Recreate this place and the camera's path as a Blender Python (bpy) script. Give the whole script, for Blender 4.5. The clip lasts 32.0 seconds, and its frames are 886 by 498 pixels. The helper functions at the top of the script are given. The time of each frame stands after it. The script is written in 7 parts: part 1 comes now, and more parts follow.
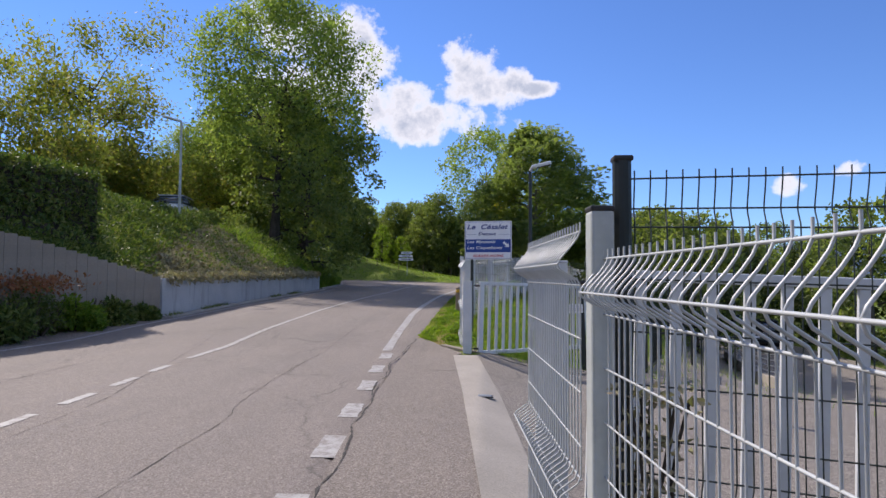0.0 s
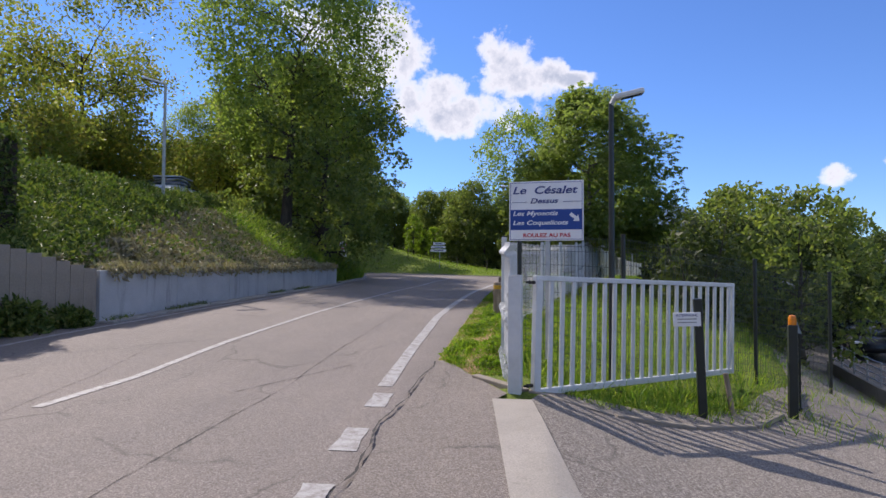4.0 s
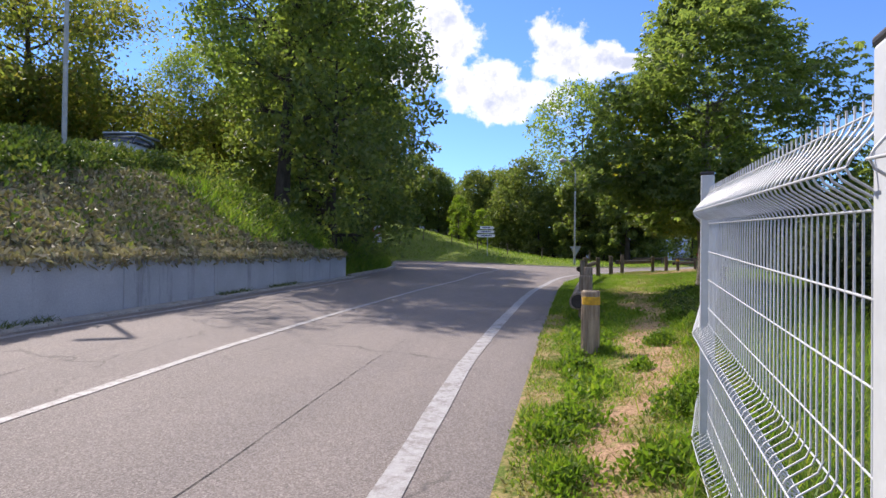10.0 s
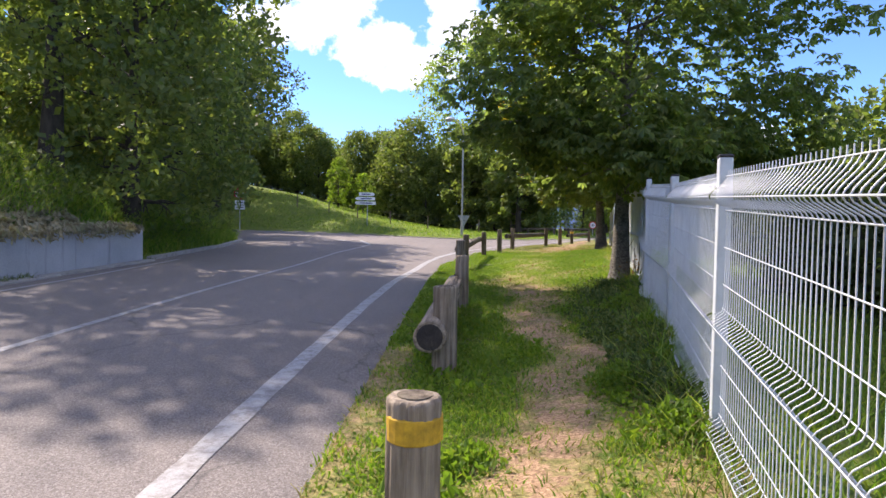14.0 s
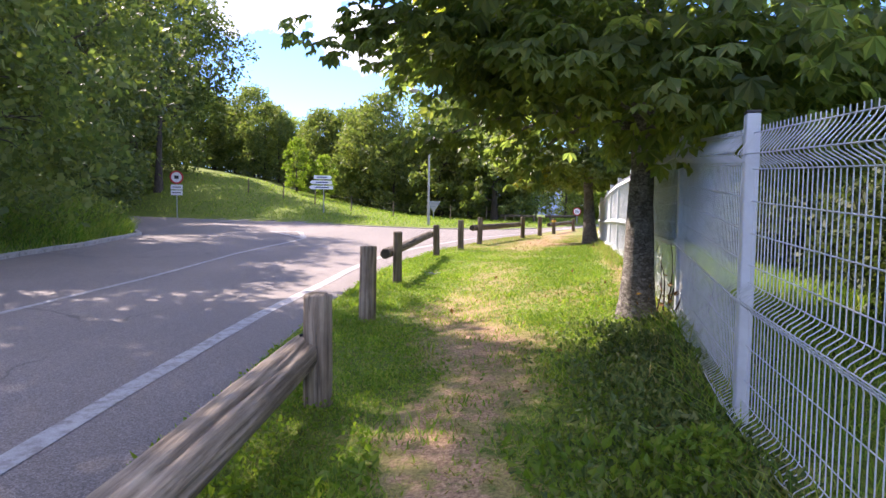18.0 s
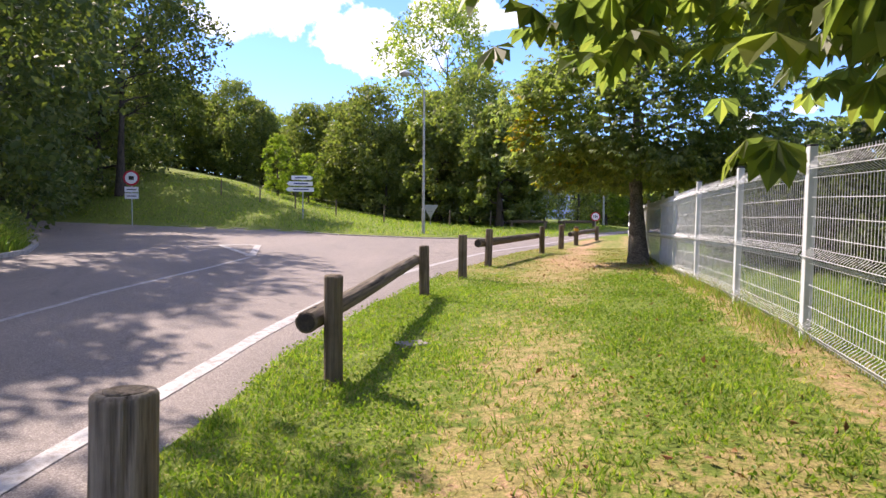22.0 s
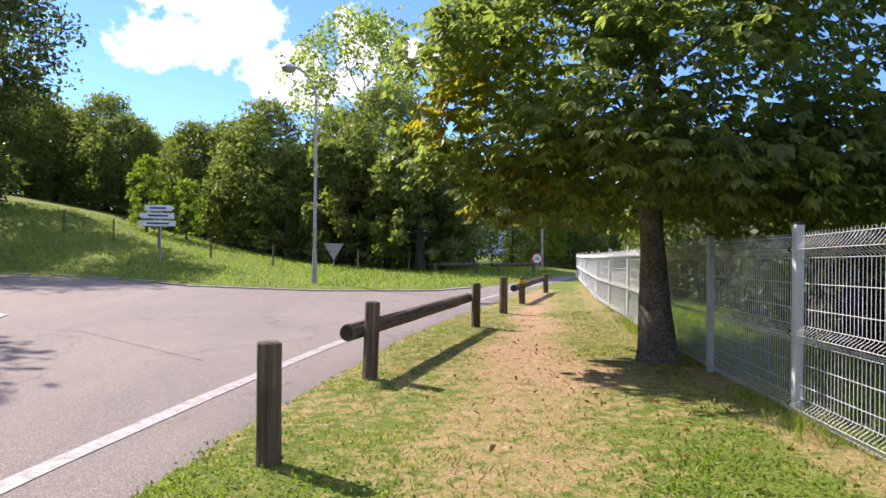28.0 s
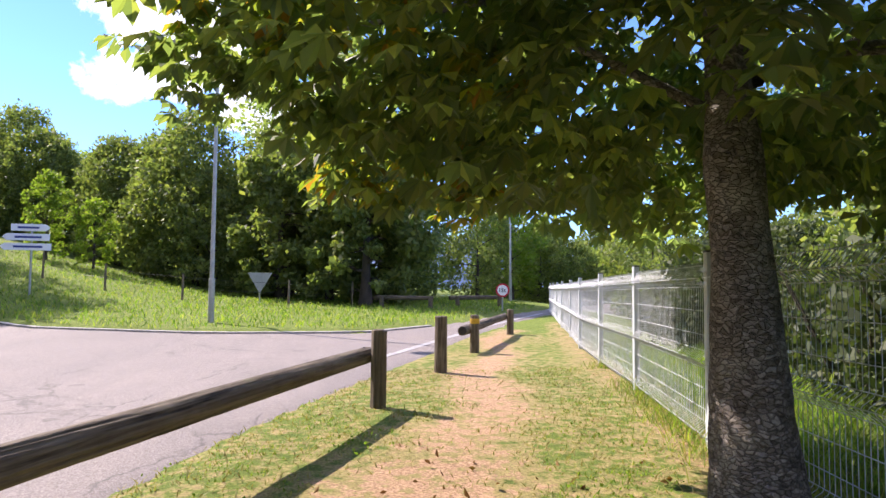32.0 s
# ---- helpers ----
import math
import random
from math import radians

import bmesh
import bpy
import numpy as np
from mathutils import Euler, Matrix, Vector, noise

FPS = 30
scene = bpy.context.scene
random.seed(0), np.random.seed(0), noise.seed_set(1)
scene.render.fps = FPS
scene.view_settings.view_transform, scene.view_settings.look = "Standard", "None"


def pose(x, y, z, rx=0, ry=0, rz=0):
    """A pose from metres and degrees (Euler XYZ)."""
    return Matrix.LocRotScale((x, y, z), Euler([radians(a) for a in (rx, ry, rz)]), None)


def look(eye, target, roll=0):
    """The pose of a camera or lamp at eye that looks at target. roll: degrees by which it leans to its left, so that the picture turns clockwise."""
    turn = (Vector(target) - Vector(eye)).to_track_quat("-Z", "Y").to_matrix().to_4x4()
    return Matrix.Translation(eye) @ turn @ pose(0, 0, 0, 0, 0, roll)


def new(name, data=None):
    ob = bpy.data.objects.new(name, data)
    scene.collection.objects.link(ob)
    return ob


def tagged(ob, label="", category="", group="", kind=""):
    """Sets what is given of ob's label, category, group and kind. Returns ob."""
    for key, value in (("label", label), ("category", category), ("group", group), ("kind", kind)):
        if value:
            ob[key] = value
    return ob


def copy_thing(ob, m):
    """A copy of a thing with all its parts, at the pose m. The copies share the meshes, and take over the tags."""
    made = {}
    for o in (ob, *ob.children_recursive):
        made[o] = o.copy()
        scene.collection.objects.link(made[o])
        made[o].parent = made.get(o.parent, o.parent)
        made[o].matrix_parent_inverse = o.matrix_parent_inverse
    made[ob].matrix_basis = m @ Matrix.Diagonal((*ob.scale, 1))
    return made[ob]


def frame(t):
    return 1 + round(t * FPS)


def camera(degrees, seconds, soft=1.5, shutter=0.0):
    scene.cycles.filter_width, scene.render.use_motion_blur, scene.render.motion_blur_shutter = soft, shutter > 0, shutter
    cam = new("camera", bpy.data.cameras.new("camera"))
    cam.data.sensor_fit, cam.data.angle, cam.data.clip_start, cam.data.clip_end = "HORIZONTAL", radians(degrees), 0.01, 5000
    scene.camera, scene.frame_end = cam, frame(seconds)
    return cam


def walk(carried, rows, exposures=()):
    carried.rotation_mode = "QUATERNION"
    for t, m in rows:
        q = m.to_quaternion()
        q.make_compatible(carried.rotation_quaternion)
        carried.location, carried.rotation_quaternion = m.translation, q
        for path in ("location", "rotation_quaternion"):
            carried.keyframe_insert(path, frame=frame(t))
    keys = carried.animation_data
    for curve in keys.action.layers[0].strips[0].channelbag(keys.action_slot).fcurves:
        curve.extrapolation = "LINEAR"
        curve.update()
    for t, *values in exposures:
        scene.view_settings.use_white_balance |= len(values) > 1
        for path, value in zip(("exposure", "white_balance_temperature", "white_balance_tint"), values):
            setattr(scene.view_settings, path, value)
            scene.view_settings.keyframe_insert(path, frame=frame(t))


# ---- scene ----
cam = camera(70.1, 32.0, 1.5)
# seconds, x, y, z, yaw, pitch, roll
PATH = [
    (0, 1.002, -0.398, 1.413, 3.81, 2.61, 0.30),
    (0.5, 0.950, 0.186, 1.378, 5.20, 2.63, 0.50),
    (1, 0.966, 0.736, 1.338, 6.06, 2.47, 0.41),
    (1.5, 0.959, 1.279, 1.407, 6.23, 2.41, 0.45),
    (2, 0.901, 1.825, 1.452, 6.47, 2.28, 0.49),
    (2.5, 0.858, 2.388, 1.421, 6.57, 2.30, 0.43),
    (3, 0.821, 2.954, 1.410, 6.74, 2.16, 0.41),
    (3.5, 0.784, 3.522, 1.399, 6.93, 2.07, 0.38),
    (5.5, 0.609, 6.064, 1.408, 7.60, 1.41, 0.25),
    (6, 0.567, 6.701, 1.411, 8.03, 1.34, 0.26),
    (6.5, 0.516, 7.343, 1.423, 8.16, 1.31, 0.29),
    (7, 0.467, 7.988, 1.438, 8.30, 1.24, 0.35),
    (7.5, 0.424, 8.649, 1.418, 8.63, 1.13, 0.34),
    (8, 0.380, 9.311, 1.399, 9.11, 1.13, 0.34),
    (8.5, 0.304, 9.939, 1.418, 9.95, 1.02, 0.45),
    (9, 0.217, 10.570, 1.445, 10.68, 0.91, 0.56),
    (9.5, 0.103, 11.181, 1.466, 11.31, 0.85, 0.63),
    (10, -0.027, 11.798, 1.496, 11.59, 0.70, 0.70),
    (10.5, -0.163, 12.449, 1.564, 11.73, 0.62, 0.74),
    (11, -0.259, 13.100, 1.637, 11.89, 0.59, 0.79),
    (11.5, -0.286, 13.713, 1.662, 10.87, 0.29, 0.86),
    (12, -0.255, 14.328, 1.673, 9.12, -0.72, 0.93),
    (12.5, -0.100, 14.993, 1.685, 7.33, -1.26, 0.74),
    (13, 0.089, 15.674, 1.697, 5.00, -1.56, 0.55),
    (13.5, 0.224, 16.365, 1.725, 3.43, -1.79, 0.73),
    (14, 0.369, 17.072, 1.761, 2.06, -2.20, 0.89),
    (14.5, 0.542, 17.772, 1.772, 1.78, -3.75, 0.85),
    (16.5, 1.139, 20.350, 1.808, 0.61, -4.74, 0.64),
    (17, 1.165, 20.992, 1.841, 0.55, -4.34, 0.64),
    (17.5, 1.197, 21.641, 1.872, 0.51, -3.86, 0.66),
    (18, 1.237, 22.296, 1.895, 0.47, -3.53, 0.69),
    (18.5, 1.273, 22.962, 1.909, 0.48, -3.33, 0.70),
    (19, 1.281, 23.675, 1.918, 0.42, -3.27, 0.64),
    (19.5, 1.288, 24.394, 1.924, 0.38, -3.22, 0.58),
    (20, 1.319, 25.124, 1.922, 0.48, -3.22, 0.62),
    (20.5, 1.343, 25.845, 1.916, 0.51, -3.23, 0.65),
    (21, 1.348, 26.552, 1.927, 0.49, -3.26, 0.64),
    (21.5, 1.347, 27.238, 1.964, 0.45, -3.30, 0.62),
    (22, 1.317, 27.920, 2.034, 0.48, -3.28, 0.54),
    (22.5, 1.284, 28.591, 2.110, 0.47, -3.34, 0.47),
    (23, 1.313, 29.238, 2.161, 0.40, -3.79, 0.56),
    (23.5, 1.369, 29.858, 2.201, 0.39, -3.32, 0.66),
    (24, 1.410, 30.467, 2.231, 0.41, -2.24, 0.68),
    (24.5, 1.445, 31.070, 2.240, 0.26, 2.00, 0.70),
    (26.5, 1.682, 33.622, 2.240, -0.45, 0.60, 0.66),
    (27, 1.891, 34.242, 2.245, -4.43, 0.28, 0.63),
    (27.5, 2.105, 34.866, 2.253, -5.23, 0.17, 0.60),
    (28, 2.320, 35.490, 2.261, -6.01, 0.08, 0.58),
    (28.5, 2.540, 36.090, 2.268, -6.57, 0.08, 0.57),
    (29, 2.756, 36.691, 2.269, -7.29, 0.47, 0.57),
    (29.5, 2.957, 37.310, 2.259, -7.81, 1.08, 0.57),
    (30, 3.152, 37.933, 2.246, -8.03, 1.62, 0.56),
    (30.5, 3.333, 38.567, 2.250, -8.16, 1.90, 0.58),
    (31, 3.487, 39.175, 2.247, -8.33, 2.51, 0.57),
    (31.5, 3.663, 39.750, 2.198, -8.36, 3.02, 0.55),
    (32, 3.839, 40.321, 2.149, -8.51, 3.11, 0.50),
]
EXPOSURE = ((0.0, 0.47, 6550, 18), (8.0, 0.68, 6500, 19), (12.0, 1.02, 6600, 19), (14.0, 1.28, 6700, 21), (16.0, 1.84, 6650, 26), (18.0, 1.92, 6700, 27), (20.0, 1.78, 6850, 26), (22.0, 1.44, 7000, 26), (24.0, 1.3, 6850, 23), (24.6, 1.2, 6800, 23), (28.0, 1.28, 6700, 23), (32.0, 1.55, 6500, 26))
walk(cam, [(t, pose(x, y, z, 90, 0, yaw) @ pose(0, 0, 0, pitch, 0, roll)) for t, x, y, z, yaw, pitch, roll in PATH], EXPOSURE)

# ---- shader helpers ----
def node_mat(name):
    m = bpy.data.materials.new(name)
    m.use_nodes = True
    nt = m.node_tree
    nt.nodes.clear()
    out = nt.nodes.new("ShaderNodeOutputMaterial")
    return m, nt, out


def nd(nt, kind, **vals):
    n = nt.nodes.new(kind)
    for k, v in vals.items():
        n.inputs[k.replace("_", " ")].default_value = v
    return n


def ramp(nt, stops, fac):
    r = nt.nodes.new("ShaderNodeValToRGB")
    el = r.color_ramp.elements
    while len(el) < len(stops):
        el.new(0.5)
    for e, (p, c) in zip(el, stops):
        e.position, e.color = p, (*c, 1)
    nt.links.new(fac, r.inputs["Fac"])
    return r.outputs["Color"]


def mix(nt, fac, a, b, mode="MIX"):
    n = nt.nodes.new("ShaderNodeMix")
    n.data_type, n.blend_type = "RGBA", mode
    for sock, v in ((0, fac), (6, a), (7, b)):
        if isinstance(v, (int, float)):
            n.inputs[sock].default_value = v
        elif isinstance(v, tuple):
            n.inputs[sock].default_value = (*v, 1)
        else:
            nt.links.new(v, n.inputs[sock])
    return n.outputs[2]


def math_n(nt, op, a, b=0.0, c=None):
    n = nt.nodes.new("ShaderNodeMath")
    n.operation = op
    for i, v in enumerate((a, b) if c is None else (a, b, c)):
        if isinstance(v, (int, float)):
            n.inputs[i].default_value = v
        else:
            nt.links.new(v, n.inputs[i])
    return n.outputs[0]


def noise_n(nt, scale, detail=4.0, rough=0.55, coord="Object", stretch=None):
    tc = nt.nodes.new("ShaderNodeTexCoord")
    src = tc.outputs[coord]
    if stretch:
        mp = nt.nodes.new("ShaderNodeMapping")
        mp.inputs["Scale"].default_value = stretch
        nt.links.new(src, mp.inputs["Vector"])
        src = mp.outputs[0]
    n = nd(nt, "ShaderNodeTexNoise", Scale=scale, Detail=detail, Roughness=rough)
    nt.links.new(src, n.inputs["Vector"])
    return n.outputs[0]


def finish(nt, out, color, rough=0.7, metal=0.0, bump=None, strength=0.3, dist=0.01, spec=0.5):
    p = nd(nt, "ShaderNodeBsdfPrincipled", Metallic=metal)
    p.inputs["Specular IOR Level"].default_value = spec
    if isinstance(color, tuple):
        p.inputs["Base Color"].default_value = (*color, 1)
    else:
        nt.links.new(color, p.inputs["Base Color"])
    if isinstance(rough, (int, float)):
        p.inputs["Roughness"].default_value = rough
    else:
        nt.links.new(rough, p.inputs["Roughness"])
    if bump is not None:
        b = nd(nt, "ShaderNodeBump", Strength=strength, Distance=dist)
        nt.links.new(bump, b.inputs["Height"])
        nt.links.new(b.outputs[0], p.inputs["Normal"])
    nt.links.new(p.outputs[0], out.inputs[0])
    return p


def two_scale(name, dark, light, big=0.6, fine=60.0, rough=0.8, fine_amt=0.35, bump=0.3, dist=0.01, stains=None, metal=0.0, coord="Object", stretch=None, spec=0.5):
    """Surface with slow patches and fine grain."""
    m, nt, out = node_mat(name)
    a = noise_n(nt, big, 5.0, 0.6, coord)
    f = noise_n(nt, fine, 6.0, 0.6, coord, stretch)
    c = ramp(nt, ((0.3, dark), (0.7, light)), a)
    g = ramp(nt, ((0.25, (1 - fine_amt,) * 3), (0.75, (1 + fine_amt * 0.6,) * 3)), f)
    c = mix(nt, 1.0, c, g, "MULTIPLY")
    if stains:
        s = noise_n(nt, stains[0], 6.0, 0.65, coord, stains[4] if len(stains) > 4 else None)
        c = mix(nt, math_n(nt, "MULTIPLY", ramp(nt, ((stains[2], (0, 0, 0)), (stains[2] + 0.12, (1, 1, 1))), s), stains[3]), c, stains[1])
    finish(nt, out, c, rough, metal, f, bump, dist, spec)
    return m


def leaf_mat(name, cols, trans=0.45, gloss=0.45, var=1.6):
    """Leaf with colour by island, lit through from behind."""
    m, nt, out = node_mat(name)
    geo = nt.nodes.new("ShaderNodeNewGeometry")
    n = len(cols)
    c = ramp(nt, [(i / (n - 1), k) for i, k in enumerate(cols)], geo.outputs["Random Per Island"])
    big = noise_n(nt, 0.45, 3.0, 0.5)
    c = mix(nt, 1.0, c, ramp(nt, ((0.3, (0.72, 0.75, 0.7)), (0.7, (1.15, 1.12, 1.0))), big), "MULTIPLY")
    p = nd(nt, "ShaderNodeBsdfPrincipled", Roughness=gloss)
    p.inputs["Specular IOR Level"].default_value = 0.25
    nt.links.new(c, p.inputs["Base Color"])
    t = nt.nodes.new("ShaderNodeBsdfTranslucent")
    nt.links.new(mix(nt, 1.0, c, (var * 1.0, var * 1.1, var * 0.45), "MULTIPLY"), t.inputs["Color"])
    mx = nt.nodes.new("ShaderNodeMixShader")
    mx.inputs[0].default_value = trans
    nt.links.new(p.outputs[0], mx.inputs[1])
    nt.links.new(t.outputs[0], mx.inputs[2])
    nt.links.new(mx.outputs[0], out.inputs[0])
    return m


# ---- world, sun ----
SUN_FROM = Vector((-0.545, 0.479, 0.69)).normalized()
world = bpy.data.worlds.new("sky")
scene.world = world
world.use_nodes = True
wt = world.node_tree
wt.nodes.clear()
w_out = wt.nodes.new("ShaderNodeOutputWorld")
w_bg = wt.nodes.new("ShaderNodeBackground")
w_bg.inputs["Strength"].default_value = 0.142
sky = wt.nodes.new("ShaderNodeTexSky")
sky.sky_type, sky.sun_disc = "NISHITA", False
sky.sun_elevation = math.asin(SUN_FROM.z)
sky.sun_rotation = math.atan2(SUN_FROM.x, SUN_FROM.y)
sky.air_density, sky.dust_density, sky.ozone_density, sky.altitude = 1.0, 0.0, 3.0, 500


def cloud_nodes():
    """Heaped fair-weather clouds, broken up by noise over the sky's directions; the widest are unseen, added for fill
    light.
    """
    tc = wt.nodes.new("ShaderNodeTexCoord")
    d = tc.outputs["Generated"]
    low = nd(wt, "ShaderNodeTexNoise", Scale=9.0, Detail=9.0, Roughness=0.64)
    wt.links.new(d, low.inputs["Vector"])
    total = None
    for az, el, wide, tall in ((-10.6, 18.6, 3.0, 2.6), (-7.6, 16.0, 3.0, 2.6), (-1.8, 18.0, 2.9, 3.4), (1.0, 16.9, 3.2, 1.9), (4.6, 16.6, 2.4, 0.8), (-4.5, 14.0, 6.0, 2.2), (-17.0, 21.0, 4.6, 2.8), (-12.8, 19.6, 4.4, 4.0), (-17.8, 16.6, 4.4, 2.8), (-14.8, 16.8, 4.2, 3.0), (-10.0, 15.2, 3.6, 2.4), (25.0, 7.5, 1.5, 1.2), (29.0, 8.5, 1.4, 0.8), (-75.0, 34.0, 22.0, 12.0), (62.0, 40.0, 20.0, 13.0), (110.0, 26.0, 24.0, 12.0), (150.0, 50.0, 22.0, 16.0), (185.0, 26.0, 24.0, 12.0), (-125.0, 30.0, 24.0, 14.0), (-30.0, 62.0, 20.0, 14.0), (40.0, 68.0, 18.0, 14.0), (-150.0, 60.0, 20.0, 15.0)):
        a, e = radians(az), radians(el)
        c = Vector((math.sin(a) * math.cos(e), math.cos(a) * math.cos(e), math.sin(e)))
        right = Vector((math.cos(a), -math.sin(a), 0))
        up = right.cross(c)
        parts = []
        for axis, width in ((right, wide), (up, tall)):
            dot = wt.nodes.new("ShaderNodeVectorMath")
            dot.operation = "DOT_PRODUCT"
            sub = wt.nodes.new("ShaderNodeVectorMath")
            sub.operation = "SUBTRACT"
            nrm = wt.nodes.new("ShaderNodeVectorMath")
            nrm.operation = "NORMALIZE"
            wt.links.new(d, nrm.inputs[0])
            wt.links.new(nrm.outputs[0], sub.inputs[0])
            sub.inputs[1].default_value = c
            wt.links.new(sub.outputs[0], dot.inputs[0])
            dot.inputs[1].default_value = axis
            parts.append(math_n(wt, "POWER", math_n(wt, "ABSOLUTE", math_n(wt, "DIVIDE", dot.outputs["Value"], math.sin(radians(width)))), 2.0))
        blob = math_n(wt, "SUBTRACT", 1.0, math_n(wt, "ADD", parts[0], parts[1]))
        blob = math_n(wt, "MAXIMUM", blob, -1.0)
        total = blob if total is None else math_n(wt, "MAXIMUM", total, blob)
    fine = nd(wt, "ShaderNodeTexNoise", Scale=26.0, Detail=9.0, Roughness=0.62)
    wt.links.new(d, fine.inputs["Vector"])
    h = math_n(wt, "ADD", math_n(wt, "MULTIPLY", total, 0.42), math_n(wt, "MULTIPLY", math_n(wt, "SUBTRACT", low.outputs[0], 0.5), 1.6))
    h = math_n(wt, "ADD", h, math_n(wt, "MULTIPLY", math_n(wt, "SUBTRACT", fine.outputs[0], 0.5), 1.0))
    cover = ramp(wt, ((0.03, (0, 0, 0)), (0.16, (0.5, 0.5, 0.5)), (0.34, (1, 1, 1))), h)
    shade = ramp(wt, ((0.08, (4.9, 5.0, 5.2)), (0.2, (5.6, 5.6, 5.6)), (0.36, (4.1, 4.3, 4.7)), (0.58, (2.6, 2.95, 3.6))), h)
    return cover, shade


cover, shade = cloud_nodes()
wt.links.new(mix(wt, cover, mix(wt, 1.0, sky.outputs[0], (0.42, 0.585, 0.84), "MULTIPLY"), shade), w_bg.inputs["Color"])
wt.links.new(w_bg.outputs[0], w_out.inputs[0])
sun = new("sun", bpy.data.lights.new("sun", "SUN"))
sun.data.energy, sun.data.angle, sun.data.color = 3.85, radians(0.6), (1.0, 0.93, 0.82)
sun.matrix_basis = look(SUN_FROM * 60, (0, 0, 0))



# ---- materials ----
M = {}
M["asphalt"] = None


def asphalt_mat(name="asphalt", tint=(1.0, 1.0, 1.0), chips=115.0, coarse_mix=0.42):
    """Worn asphalt: pale chips in dark binder, lanes, fine wandering cracks."""
    m, nt, out = node_mat(name)
    grain = noise_n(nt, 95.0, 5.0, 0.7)
    agg = nd(nt, "ShaderNodeTexVoronoi", Scale=chips)
    tc = nt.nodes.new("ShaderNodeTexCoord")
    nt.links.new(tc.outputs["Object"], agg.inputs["Vector"])
    patch = noise_n(nt, 0.35, 5.0, 0.6)
    lane = noise_n(nt, 1.0, 4.0, 0.6, "Object", (1.2, 0.06, 1.0))
    c = ramp(nt, ((0.3, (0.165, 0.145, 0.132)), (0.7, (0.222, 0.193, 0.175))), patch)
    c = mix(nt, 1.0, c, ramp(nt, ((0.3, (0.84, 0.84, 0.85)), (0.7, (1.1, 1.08, 1.05))), lane), "MULTIPLY")
    coarse = noise_n(nt, 38.0, 4.0, 0.75)
    c = mix(nt, 1.0, c, ramp(nt, ((0.3, (0.55, 0.55, 0.55)), (0.7, (1.4, 1.38, 1.35))), grain), "MULTIPLY")
    c = mix(nt, 1.0, c, ramp(nt, ((0.32, (0.84, 0.84, 0.85)), (0.66, (1.14, 1.13, 1.12))), coarse), "MULTIPLY")
    c = mix(nt, coarse_mix, c, ramp(nt, ((0.1, (0.05, 0.045, 0.04)), (0.5, (0.17, 0.15, 0.135)), (0.9, (0.42, 0.39, 0.36))), agg.outputs["Color"]))
    c = mix(nt, 1.0, c, tint, "MULTIPLY")
    # wandering cracks
    wob = noise_n(nt, 0.9, 3.0, 0.5)
    cr = nd(nt, "ShaderNodeTexVoronoi", Scale=0.42)
    cr.feature = "DISTANCE_TO_EDGE"
    mp = nt.nodes.new("ShaderNodeMapping")
    mp.inputs["Scale"].default_value = (1.0, 0.45, 1.0)
    add = nt.nodes.new("ShaderNodeVectorMath")
    nz = nd(nt, "ShaderNodeTexNoise", Scale=2.2, Detail=4.0)
    nt.links.new(tc.outputs["Object"], nz.inputs["Vector"])
    sc = nt.nodes.new("ShaderNodeVectorMath")
    sc.operation = "SCALE"
    sc.inputs["Scale"].default_value = 0.55
    nt.links.new(nz.outputs["Color"], sc.inputs[0])
    nt.links.new(tc.outputs["Object"], add.inputs[0])
    nt.links.new(sc.outputs[0], add.inputs[1])
    nt.links.new(add.outputs[0], mp.inputs["Vector"])
    nt.links.new(mp.outputs[0], cr.inputs["Vector"])
    line = ramp(nt, ((0.0, (1, 1, 1)), (0.01, (0, 0, 0))), cr.outputs["Distance"])
    gate_n = ramp(nt, ((0.42, (0, 0, 0)), (0.54, (1, 1, 1))), wob)
    k = math_n(nt, "MULTIPLY", line, gate_n)
    c = mix(nt, math_n(nt, "MULTIPLY", k, 0.6), c, (0.06, 0.055, 0.05))
    finish(nt, out, c, 0.82, 0.0, math_n(nt, "ADD", grain, coarse), 0.5, 0.01, 0.35)
    return m


def paint_mat():
    m, nt, out = node_mat("road_paint")
    w = noise_n(nt, 9.0, 6.0, 0.75)
    f = noise_n(nt, 90.0, 4.0, 0.7)
    c = ramp(nt, ((0.38, (0.22, 0.2, 0.185)), (0.52, (0.345, 0.34, 0.33)), (0.72, (0.43, 0.43, 0.42))), w)
    c = mix(nt, 1.0, c, ramp(nt, ((0.3, (0.78,) * 3), (0.7, (1.08,) * 3)), f), "MULTIPLY")
    finish(nt, out, c, 0.7, 0.0, f, 0.25, 0.004)
    return m


